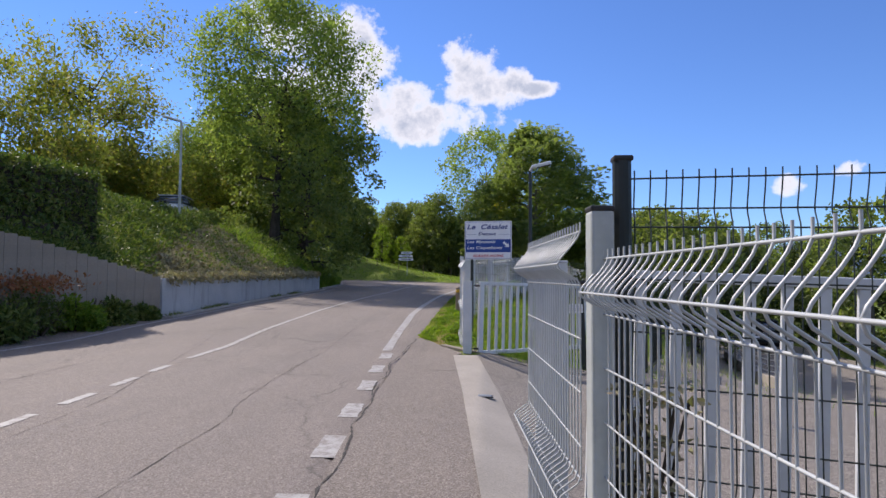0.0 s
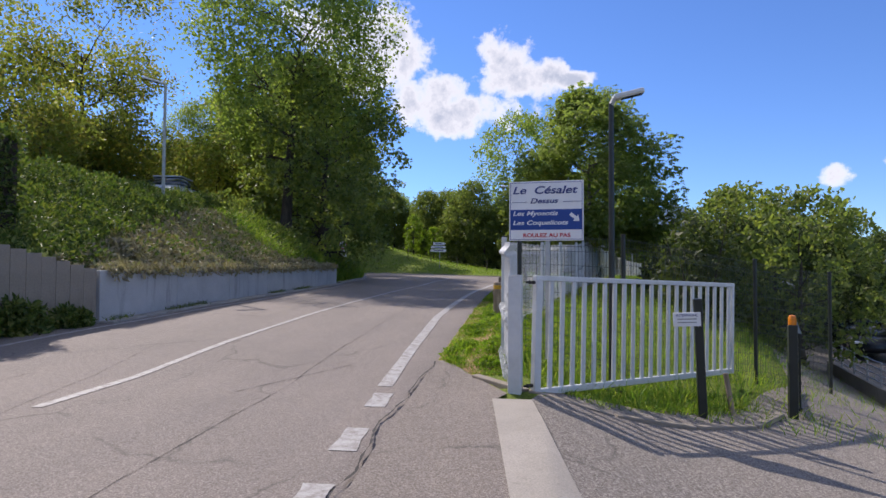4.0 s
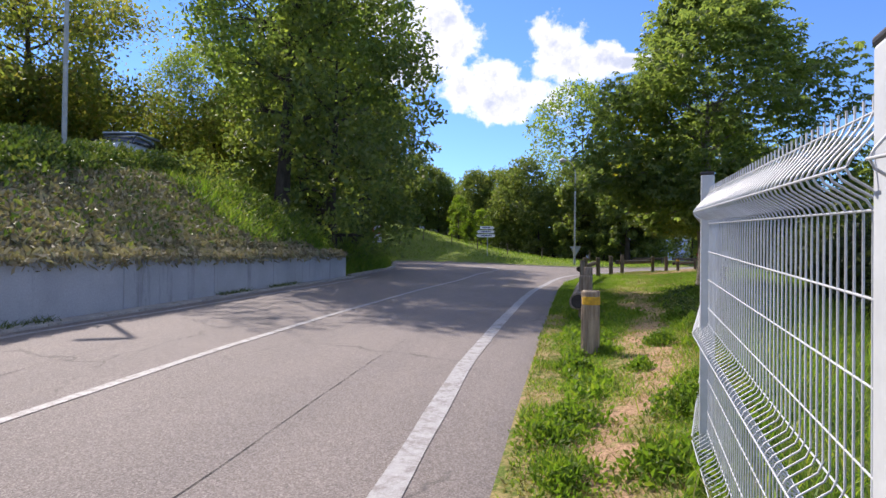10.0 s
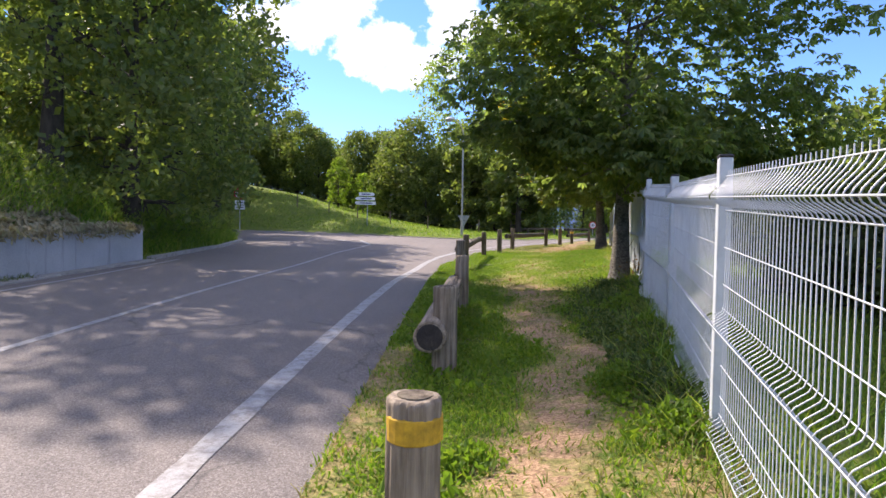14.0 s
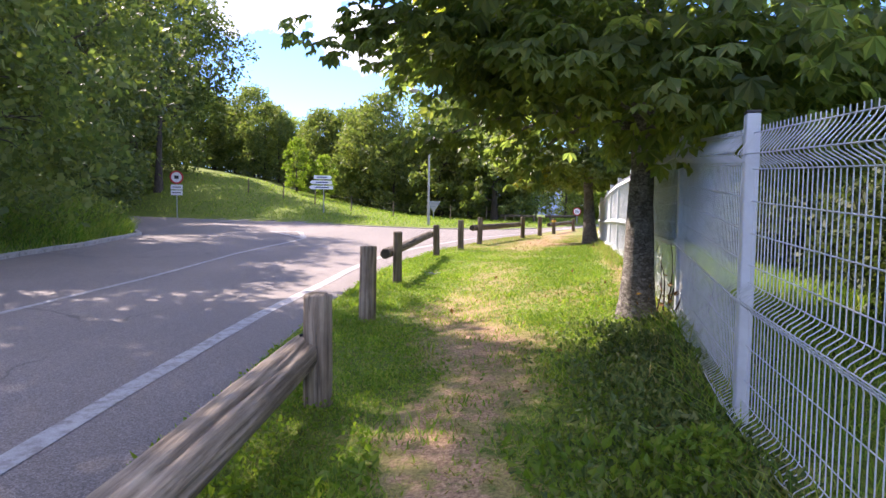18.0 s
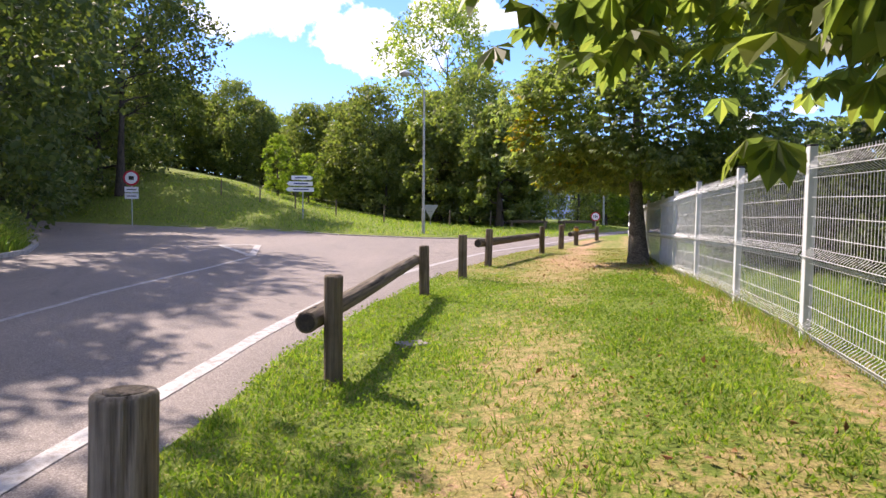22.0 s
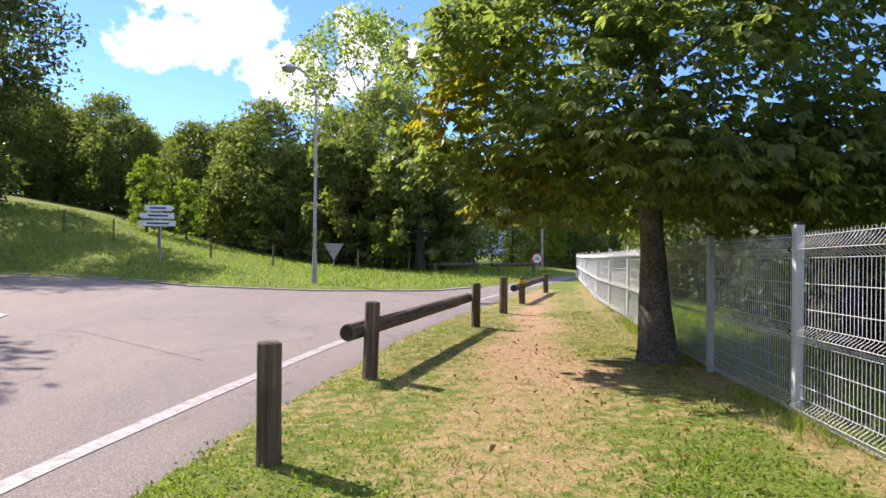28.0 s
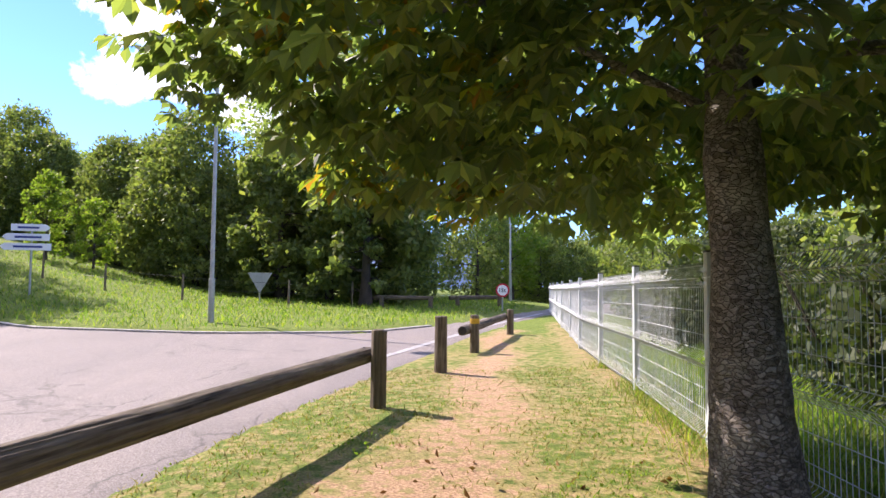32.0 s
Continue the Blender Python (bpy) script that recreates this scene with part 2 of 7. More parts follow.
def ground_mat():
    """Meadow soil: grass green with dry straw and bare earth on the trodden line."""
    m, nt, out = node_mat("grass_ground")
    at = nt.nodes.new("ShaderNodeAttribute")
    at.attribute_name = "wear"
    a = noise_n(nt, 0.55, 6.0, 0.65)
    b = noise_n(nt, 7.0, 6.0, 0.7)
    f = noise_n(nt, 42.0, 6.0, 0.78)
    green = ramp(nt, ((0.3, (0.085, 0.13, 0.02)), (0.7, (0.19, 0.245, 0.04))), b)
    straw = ramp(nt, ((0.3, (0.24, 0.21, 0.075)), (0.7, (0.33, 0.27, 0.11))), b)
    earth = ramp(nt, ((0.3, (0.31, 0.19, 0.105)), (0.7, (0.48, 0.32, 0.195))), f)
    w = math_n(nt, "ADD", at.outputs["Fac"], math_n(nt, "MULTIPLY", math_n(nt, "SUBTRACT", b, 0.5), 2.1))
    w = math_n(nt, "ADD", w, math_n(nt, "MULTIPLY", math_n(nt, "SUBTRACT", a, 0.5), 0.7))
    c = mix(nt, ramp(nt, ((0.22, (0, 0, 0)), (0.42, (1, 1, 1))), w), green, straw)
    c = mix(nt, ramp(nt, ((0.58, (0, 0, 0)), (0.74, (1, 1, 1))), w), c, earth)
    c = mix(nt, 1.0, c, ramp(nt, ((0.32, (0.42,) * 3), (0.68, (1.4,) * 3)), f), "MULTIPLY")
    finish(nt, out, c, 0.95, 0.0, f, 0.6, 0.03, 0.2)
    return m


def bark_mat(name, dark, light, scale=14.0, moss=None, bands=0.35):
    m, nt, out = node_mat(name)
    tall = noise_n(nt, scale, 6.0, 0.65, "Object", (1.0, 1.0, bands))
    plates = nd(nt, "ShaderNodeTexVoronoi", Scale=scale * 0.9)
    tc = nt.nodes.new("ShaderNodeTexCoord")
    mp = nt.nodes.new("ShaderNodeMapping")
    mp.inputs["Scale"].default_value = (1.0, 1.0, bands * 1.4)
    nt.links.new(tc.outputs["Object"], mp.inputs["Vector"])
    nt.links.new(mp.outputs[0], plates.inputs["Vector"])
    big = noise_n(nt, 2.3, 5.0, 0.6)
    c = ramp(nt, ((0.38, dark), (0.62, light)), tall)
    c = mix(nt, 0.4, c, ramp(nt, ((0.1, dark), (0.9, light)), plates.outputs["Distance"]))
    if moss:
        c = mix(nt, math_n(nt, "MULTIPLY", ramp(nt, ((0.5, (0, 0, 0)), (0.66, (1, 1, 1))), big), 0.55), c, moss)
    finish(nt, out, c, 0.9, 0.0, tall, 0.9, 0.03, 0.25)
    return m


def plate_bark_mat(name, dark, light, crack):
    """Chestnut bark: small level plates parted by dark cracks, with pale lichen."""
    m, nt, out = node_mat(name)
    tc = nt.nodes.new("ShaderNodeTexCoord")
    warp = nd(nt, "ShaderNodeTexNoise", Scale=7.0, Detail=4.0)
    nt.links.new(tc.outputs["Object"], warp.inputs["Vector"])
    sc = nt.nodes.new("ShaderNodeVectorMath")
    sc.operation = "SCALE"
    sc.inputs["Scale"].default_value = 0.09
    nt.links.new(warp.outputs["Color"], sc.inputs[0])
    add = nt.nodes.new("ShaderNodeVectorMath")
    nt.links.new(tc.outputs["Object"], add.inputs[0])
    nt.links.new(sc.outputs[0], add.inputs[1])
    mp = nt.nodes.new("ShaderNodeMapping")
    mp.inputs["Scale"].default_value = (24.0, 24.0, 46.0)
    nt.links.new(add.outputs[0], mp.inputs["Vector"])
    edge = nd(nt, "ShaderNodeTexVoronoi", Scale=1.0)
    edge.feature = "DISTANCE_TO_EDGE"
    cell = nd(nt, "ShaderNodeTexVoronoi", Scale=1.0)
    for v in (edge, cell):
        nt.links.new(mp.outputs[0], v.inputs["Vector"])
    fine = noise_n(nt, 55.0, 5.0, 0.7)
    big = noise_n(nt, 3.2, 5.0, 0.65)
    c = mix(nt, ramp(nt, ((0.2, (0, 0, 0)), (0.8, (1, 1, 1))), cell.outputs["Color"]), dark, light)
    c = mix(nt, 1.0, c, ramp(nt, ((0.3, (0.6,) * 3), (0.7, (1.3,) * 3)), fine), "MULTIPLY")
    c = mix(nt, math_n(nt, "MULTIPLY", ramp(nt, ((0.52, (0, 0, 0)), (0.62, (1, 1, 1))), big), 0.6), c, (0.42, 0.4, 0.34))
    gap = ramp(nt, ((0.02, (1, 1, 1)), (0.12, (0, 0, 0))), edge.outputs["Distance"])
    c = mix(nt, math_n(nt, "MULTIPLY", gap, 0.45), c, crack)
    h = math_n(nt, "SUBTRACT", math_n(nt, "MULTIPLY", fine, 0.4), gap)
    finish(nt, out, c, 0.9, 0.0, h, 1.0, 0.025, 0.25)
    return m


def wood_mat(name, dark, light, crack=(0.05, 0.04, 0.03), moss=None):
    """Weathered round timber, grain along z."""
    m, nt, out = node_mat(name)
    g = noise_n(nt, 26.0, 6.0, 0.65, "Object", (1.0, 1.0, 0.045))
    k = noise_n(nt, 9.0, 5.0, 0.6, "Object", (1.0, 1.0, 0.06))
    big = noise_n(nt, 3.0, 5.0, 0.6)
    c = ramp(nt, ((0.36, dark), (0.64, light)), g)
    c = mix(nt, ramp(nt, ((0.33, (1, 1, 1)), (0.41, (0, 0, 0))), k), c, crack)
    c = mix(nt, 1.0, c, ramp(nt, ((0.3, (0.7,) * 3), (0.7, (1.2,) * 3)), big), "MULTIPLY")
    if moss:
        c = mix(nt, math_n(nt, "MULTIPLY", ramp(nt, ((0.55, (0, 0, 0)), (0.7, (1, 1, 1))), big), 0.5), c, moss)
    finish(nt, out, c, 0.88, 0.0, math_n(nt, "ADD", g, math_n(nt, "MULTIPLY", k, 1.2)), 0.9, 0.02, 0.25)
    return m


def concrete_wall_mat(name, base, light, streak=(0.1, 0.105, 0.09)):
    m, nt, out = node_mat(name)
    a = noise_n(nt, 0.8, 6.0, 0.6)
    s = noise_n(nt, 2.2, 6.0, 0.7, "Object", (1.0, 1.0, 0.12))
    f = noise_n(nt, 45.0, 5.0, 0.65)
    c = ramp(nt, ((0.3, base), (0.7, light)), a)
    c = mix(nt, math_n(nt, "MULTIPLY", ramp(nt, ((0.56, (0, 0, 0)), (0.7, (1, 1, 1))), s), 0.55), c, streak)
    c = mix(nt, 1.0, c, ramp(nt, ((0.25, (0.82,) * 3), (0.75, (1.1,) * 3)), f), "MULTIPLY")
    finish(nt, out, c, 0.85, 0.0, f, 0.3, 0.01, 0.3)
    return m


def plain(name, col, rough=0.5, metal=0.0, grime=0.25, scale=6.0, spec=0.5):
    """Painted or plated part with light grime."""
    m, nt, out = node_mat(name)
    a = noise_n(nt, scale, 6.0, 0.7)
    f = noise_n(nt, scale * 14, 4.0, 0.6)
    c = mix(nt, 1.0, col, ramp(nt, ((0.3, (1 - grime,) * 3), (0.6, (1, 1, 1))), a), "MULTIPLY")
    finish(nt, out, c, ramp(nt, ((0.2, (rough * 0.8,) * 3), (0.8, (min(1, rough * 1.2),) * 3)), f), metal, f, 0.06, 0.002, spec)
    return m


def rusty_white(name, col):
    m, nt, out = node_mat(name)
    a = noise_n(nt, 3.5, 6.0, 0.7)
    s = noise_n(nt, 9.0, 6.0, 0.75, "Object", (1, 1, 0.3))
    c = mix(nt, 1.0, col, ramp(nt, ((0.3, (0.82, 0.84, 0.84)), (0.6, (1, 1, 1))), a), "MULTIPLY")
    c = mix(nt, math_n(nt, "MULTIPLY", ramp(nt, ((0.68, (0, 0, 0)), (0.74, (1, 1, 1))), s), 0.6), c, (0.2, 0.16, 0.12))
    finish(nt, out, c, 0.45, 0.0, s, 0.05, 0.002)
    return m


def glass_mat(name, tint=(0.02, 0.025, 0.03)):
    m, nt, out = node_mat(name)
    finish(nt, out, tint, 0.06, 0.0, None, spec=0.9)
    return m


M["asphalt"] = asphalt_mat()
M["paint"] = paint_mat()
M["ground"] = ground_mat()
M["apron"] = two_scale("concrete_apron", (0.27, 0.25, 0.215), (0.36, 0.33, 0.29), 0.9, 70.0, 0.85, 0.3, 0.3, 0.006, (5.0, (0.12, 0.11, 0.09), 0.62, 0.5))
M["drive"] = asphalt_mat("driveway_asphalt", (1.05, 1.06, 1.02), 75.0, 0.6)
M["footway"] = asphalt_mat("worn_footway", (0.98, 0.97, 0.94), 95.0, 0.45)
M["kerb"] = two_scale("kerb_concrete", (0.27, 0.26, 0.23), (0.42, 0.4, 0.36), 1.5, 50.0, 0.85, 0.3, 0.4, 0.01, (6.0, (0.11, 0.1, 0.07), 0.55, 0.6))
M["wall"] = concrete_wall_mat("retaining_concrete", (0.33, 0.35, 0.36), (0.45, 0.47, 0.48))
M["wall_dark"] = concrete_wall_mat("board_marked_concrete", (0.21, 0.185, 0.15), (0.32, 0.285, 0.235), (0.09, 0.08, 0.065))
M["white"] = rusty_white("white_gate_paint", (0.6, 0.625, 0.64))
M["wire"] = plain("white_coated_wire", (0.54, 0.57, 0.59), 0.42, 0.0, 0.18, 5.0)
M["post_grey"] = plain("grey_white_post", (0.54, 0.58, 0.6), 0.45, 0.0, 0.2, 4.0)
# near post and wire: fence colours darkened for their shaded faces
M["post_near"] = plain("shade_darkened_grey_post", (0.46, 0.5, 0.49), 0.5, 0.0, 0.25, 4.0)
M["wire_near"] = plain("shade_darkened_pale_wire", (0.46, 0.49, 0.5), 0.45, 0.0, 0.2, 5.0)
M["cap"] = plain("black_plastic", (0.02, 0.02, 0.022), 0.5, 0.0, 0.3)
M["green_wire"] = plain("dark_green_wire", (0.018, 0.03, 0.026), 0.5, 0.0, 0.3)
M["green_post"] = plain("black_green_post", (0.016, 0.022, 0.02), 0.45, 0.0, 0.3)
M["galv"] = plain("galvanised_steel", (0.46, 0.48, 0.49), 0.42, 0.75, 0.25, 8.0)
M["lamp_grey"] = plain("grey_lamp_column", (0.36, 0.38, 0.36), 0.5, 0.2, 0.3, 4.0)
M["lamp_head"] = plain("pale_lamp_housing", (0.58, 0.6, 0.58), 0.4, 0.2, 0.2)
M["timber"] = wood_mat("grey_weathered_timber", (0.16, 0.125, 0.09), (0.38, 0.315, 0.235), (0.04, 0.033, 0.026))
M["timber_dark"] = wood_mat("dark_weathered_timber", (0.085, 0.066, 0.046), (0.20, 0.165, 0.12), (0.03, 0.024, 0.018), (0.1, 0.105, 0.05))
M["endgrain"] = two_scale("dark_end_grain", (0.022, 0.019, 0.017), (0.06, 0.05, 0.042), 5.0, 50.0, 0.9, 0.5, 0.5, 0.01)
M["yellow"] = plain("worn_yellow_paint", (0.62, 0.37, 0.02), 0.7, 0.0, 0.5, 14.0)
M["sign_white"] = plain("sign_white", (0.78, 0.79, 0.8), 0.4, 0.0, 0.08, 3.0)
M["sign_blue"] = plain("sign_blue", (0.012, 0.055, 0.27), 0.4, 0.0, 0.12, 3.0)
M["sign_navy"] = plain("sign_navy_letters", (0.03, 0.05, 0.2), 0.45, 0.0, 0.1)
M["sign_red"] = plain("sign_red", (0.52, 0.015, 0.035), 0.45, 0.0, 0.1)
M["letter_white"] = plain("white_letters", (0.74, 0.75, 0.76), 0.5, 0.0, 0.05)
M["back_grey"] = plain("sign_back_grey", (0.3, 0.31, 0.31), 0.5, 0.4, 0.2)
M["bark_chestnut"] = plate_bark_mat("chestnut_bark", (0.16, 0.14, 0.118), (0.34, 0.31, 0.27), (0.05, 0.042, 0.035))
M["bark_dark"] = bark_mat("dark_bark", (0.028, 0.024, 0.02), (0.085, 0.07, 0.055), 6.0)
M["leaf_chestnut"] = leaf_mat("chestnut_leaf", ((0.082, 0.112, 0.056), (0.11, 0.146, 0.066), (0.13, 0.162, 0.07), (0.165, 0.182, 0.072)), 0.56, 0.42, 2.5)
M["leaf_chestnut_pale"] = leaf_mat("pale_chestnut_leaf", ((0.082, 0.114, 0.058), (0.106, 0.144, 0.066), (0.136, 0.17, 0.07), (0.175, 0.19, 0.07)), 0.54, 0.42, 2.35)
M["leaf_turning"] = leaf_mat("turning_chestnut_leaf", ((0.10, 0.15, 0.02), (0.19, 0.21, 0.025), (0.27, 0.23, 0.03), (0.3, 0.14, 0.03)), 0.58, 0.45, 2.0)
M["leaf_ash"] = leaf_mat("ash_leaf", ((0.1, 0.138, 0.056), (0.13, 0.175, 0.066), (0.164, 0.205, 0.074), (0.21, 0.232, 0.08)), 0.56, 0.5, 2.3)
M["leaf_wood"] = leaf_mat("woodland_leaf", ((0.088, 0.122, 0.05), (0.122, 0.162, 0.062), (0.158, 0.194, 0.07), (0.2, 0.22, 0.075)), 0.46, 0.55, 1.8)
# tree leaf with shade put into its colour, a darker copy
M["leaf_shade"] = leaf_mat("shade_darkened_tree_leaf", ((0.05, 0.076, 0.032), (0.07, 0.1, 0.038), (0.095, 0.125, 0.044), (0.13, 0.15, 0.05)), 0.4, 0.5, 1.8)
# thicket leaf darkened to imitate the shade behind the fence
M["leaf_deep_shade"] = leaf_mat("shade_darkened_thicket_leaf", ((0.036, 0.054, 0.024), (0.05, 0.072, 0.03), (0.066, 0.09, 0.034), (0.085, 0.1, 0.038)), 0.3, 0.6, 1.6)
M["leaf_yellow"] = leaf_mat("yellow_green_leaf", ((0.115, 0.145, 0.05), (0.155, 0.178, 0.06), (0.19, 0.19, 0.066), (0.215, 0.172, 0.07)), 0.62, 0.5, 1.8)
M["leaf_young"] = leaf_mat("young_tree_leaf", ((0.12, 0.19, 0.03), (0.15, 0.23, 0.035), (0.17, 0.235, 0.045), (0.2, 0.24, 0.055)), 0.6, 0.5, 1.7)
M["leaf_light"] = leaf_mat("light_green_leaf", ((0.09, 0.16, 0.022), (0.12, 0.2, 0.03), (0.15, 0.23, 0.035), (0.19, 0.24, 0.04)), 0.48, 0.5, 1.6)
M["leaf_ivy"] = leaf_mat("groundcover_leaf", ((0.047, 0.084, 0.024), (0.081, 0.128, 0.035), (0.135, 0.182, 0.047), (0.203, 0.216, 0.081)), 0.3, 0.5, 1.4)
M["twig_dry"] = leaf_mat("dry_cotoneaster", ((0.21, 0.175, 0.125), (0.30, 0.255, 0.185), (0.39, 0.34, 0.26), (0.24, 0.245, 0.14)), 0.2, 0.7, 1.2)
M["grass"] = leaf_mat("grass_blade", ((0.085, 0.165, 0.026), (0.135, 0.235, 0.038), (0.215, 0.305, 0.055), (0.32, 0.33, 0.09)), 0.5, 0.5, 1.5)
M["grass_dry"] = leaf_mat("dry_grass_blade", ((0.26, 0.22, 0.08), (0.33, 0.28, 0.12), (0.4, 0.33, 0.16), (0.22, 0.23, 0.07)), 0.3, 0.6, 1.2)
M["fallen"] = leaf_mat("fallen_leaf", ((0.16, 0.07, 0.03), (0.25, 0.12, 0.045), (0.3, 0.18, 0.06), (0.2, 0.1, 0.05)), 0.15, 0.6, 1.2)
M["red_flower"] = leaf_mat("rusty_flower_heads", ((0.24, 0.09, 0.05), (0.3, 0.13, 0.07), (0.2, 0.1, 0.05)), 0.25, 0.6, 1.2)
M["car_dark"] = plain("dark_car_paint", (0.02, 0.025, 0.03), 0.25, 0.3, 0.1)
M["car_blue"] = plain("silver_blue_car_paint", (0.45, 0.5, 0.56), 0.25, 0.2, 0.1)
M["tyre"] = plain("tyre_rubber", (0.015, 0.015, 0.015), 0.85)
M["glass"] = glass_mat("dark_glass")
M["orange"] = plain("orange_lens", (0.7, 0.22, 0.01), 0.3)
M["red_lens"] = plain("red_lens", (0.4, 0.01, 0.02), 0.3)
M["tar"] = two_scale("old_tar", (0.03, 0.028, 0.026), (0.06, 0.055, 0.05), 4.0, 60.0, 0.9)
M["bowl"] = plain("smoky_lamp_bowl", (0.34, 0.33, 0.31), 0.15, 0.0, 0.1)
M["stone"] = two_scale("pale_stone", (0.16, 0.15, 0.13), (0.27, 0.25, 0.22), 4.0, 40.0, 0.9)
# the blue of distance haze is painted into the ridge colour
M["mountain"] = two_scale("haze_tinted_mountain", (0.055, 0.10, 0.18), (0.075, 0.125, 0.21), 0.004, 0.05, 1.0, 0.15, 0.0, 0.01)

# ---- the plan ----
PROFILE = ((-30, -0.05), (-10, -0.02), (0, 0.0), (7, 0.0), (11.3, 0.02), (14, 0.16), (18.7, 0.31), (26.6, 0.47), (30, 0.53), (33, 0.58), (37, 0.73), (40, 0.76), (47, 0.80), (52.5, 0.80), (59, 0.9), (70, 1.1), (120, 1.5))
FENCE = ((0.51, 12.97, 1.87), (0.71, 15.55, 1.97), (1.2, 17.86, 2.02), (1.74, 20.49, 2.14), (2.37, 23.24, 2.26), (2.8, 25.6, 2.41), (3.6, 28.73, 2.67), (4.04, 31.15, 2.61), (4.46, 33.45, 2.64), (4.79, 35.5, 2.6), (5.26, 37.93, 2.56), (5.77, 40.35, 2.5), (6.3, 42.67, 2.47), (6.72, 45.05, 2.42), (7.4, 47.8, 2.38), (7.93, 50.2, 2.33), (8.53, 52.7, 2.29), (9.2, 55.1, 2.26), (9.85, 57.6, 2.24), (10.55, 60.1, 2.22), (11.25, 62.6, 2.2), (11.95, 65.1, 2.2))
ROAD_RIGHT = ((0.35, -25), (0.2, 0), (-0.2, 5), (-0.38, 10), (-0.42, 16), (-0.5, 21), (-0.45, 26.5), (-0.42, 31), (-0.32, 34), (0.14, 36.3), (0.68, 38.7), (1.3, 41.2), (1.95, 43.3), (2.75, 45.9), (3.6, 48.1), (4.9, 51.2), (6.6, 55.2), (9.3, 60.5), (13, 66), (19, 72), (30, 80))
BANK = ((-11.0, -30), (-10.8, 4), (-7.57, 15.4), (-8.0, 32.7), (-7.8, 37.6), (-9.1, 43.2), (-11.2, 47.0), (-16, 51.5), (-26, 58), (-46, 68), (-90, 88))
FAR_EDGE = ((-90, 110), (-46, 84), (-34, 77), (-22.5, 68.3), (-14.0, 63.4), (-10.5, 61.6), (-5.8, 59.2), (-4.6, 57.9), (-3.9, 57.4), (0.8, 56.6), (4.3, 56.7), (6.2, 58.6), (9.5, 63.5), (14.0, 69.5), (24, 79))
PATH_LINE = ((0.05, 11.6), (0.05, 13.0), (0.15, 14.5), (0.27, 15.8), (0.5, 17.2), (0.82, 19.2), (0.98, 20.5), (1.25, 23), (1.4, 27), (1.6, 31), (2.2, 35), (3.0, 38), (3.9, 42), (4.9, 46), (6.3, 51), (8.0, 57))
PY, PZ = np.array(PROFILE).T
FX, FY, FT = np.array(FENCE).T
RX, RY = np.array(ROAD_RIGHT).T


def poly_dist(x, y, pts):
    """Signed distance to a polyline: positive on its left side."""
    p = np.array(pts, dtype=float)
    x, y = np.asarray(x, float), np.asarray(y, float)
    best, sign = np.full(x.shape, 1e9), np.ones(x.shape)
    for (ax, ay), (bx, by) in zip(p[:-1], p[1:]):
        dx, dy = bx - ax, by - ay
        t = np.clip(((x - ax) * dx + (y - ay) * dy) / (dx * dx + dy * dy), 0, 1)
        q = np.hypot(x - ax - t * dx, y - ay - t * dy)
        s = np.where(dx * (y - ay) - dy * (x - ax) > 0, 1.0, -1.0)
        closer = q < best - 1e-9
        best, sign = np.where(closer, q, best), np.where(closer, s, sign)
    return best * sign


def sstep(a, b, v):
    t = np.clip((v - a) / (b - a), 0, 1)
    return t * t * (3 - 2 * t)


def fence_x(y):
    return np.interp(y, FY, FX)


def road_z(x, y):
    return np.interp(y, PY, PZ) + 0.02 * np.clip(-np.asarray(x, float), 0, 8)


def ground_z(x, y):
    x, y = np.asarray(x, float), np.asarray(y, float)
    z = road_z(x, y)
    # verge between road and fence
    edge, fx = np.interp(y, RY, RX), fence_x(y)
    lift = np.interp(y, (12.5, 14, 18, 20.5, 23, 26, 29, 33.5, 35.5, 38, 40.5, 43, 48), (0.0, 0.13, 0.17, 0.23, 0.26, 0.25, 0.22, 0.33, 0.29, 0.19, 0.11, 0.04, 0.03))
    z = z + lift * sstep(0.2, 1.0, (x - edge) / np.maximum(fx - edge, 0.8)) + 0.012 * sstep(0.05, 0.5, x - edge) * (y > 12.5)
    # falling ground behind the fence and down the drive
    past = x - np.where(y < 13, 0.95, fx + 0.1)
    steep = np.interp(past, (0, 1, 2, 3, 8, 20, 45, 120), (0, -0.3, -0.46, -0.6, -1.3, -2.4, -3.0, -3.0))
    mild = np.interp(past, (0, 2, 8, 20, 45, 120), (0, -0.08, -0.6, -1.6, -2.2, -2.2))
    z = z + steep + (mild - steep) * sstep(15.0, 24.0, y)
    # the drive and the field beside it run down into the trees
    z = z - 2.2 * sstep(2.5, 8.5, past) * sstep(11.5, 24.0, y)
    # bank on the other side of the road
    d = poly_dist(x, y, BANK)
    walled = sstep(3.5, 5.0, y) * (1 - sstep(32.3, 33.2, y)) + (y <= 4.2) * 0.6
    foot = np.interp(y, (4, 11.4, 15.4, 32.8), (3.0, 1.95, 0.92, 0.86)) * walled
    up = foot * sstep(0.0, 0.12, d) + np.minimum(0.62 * np.clip(d - 0.1, 0, None), 2.45)
    up = up * sstep(0.0, 0.1, d)
    z = z + np.where(d > 0, up, 0)
    # meadow beyond the junction rises to the left
    m = poly_dist(x, y, FAR_EDGE)
    hill = np.interp(x, (-60, -45, -29, -24, -20, -16, -13, -10, -7, -5, -2, 3), (7.0, 6.4, 5.2, 4.4, 3.75, 3.0, 2.15, 1.5, 0.9, 0.55, 0.2, 0.0))
    z = z + hill * np.sin(0.5 * math.pi * np.clip(m / 12.0, 0, 1)) + 0.08 * sstep(0.0, 0.25, m) * (np.abs(x) < 60)
    return z


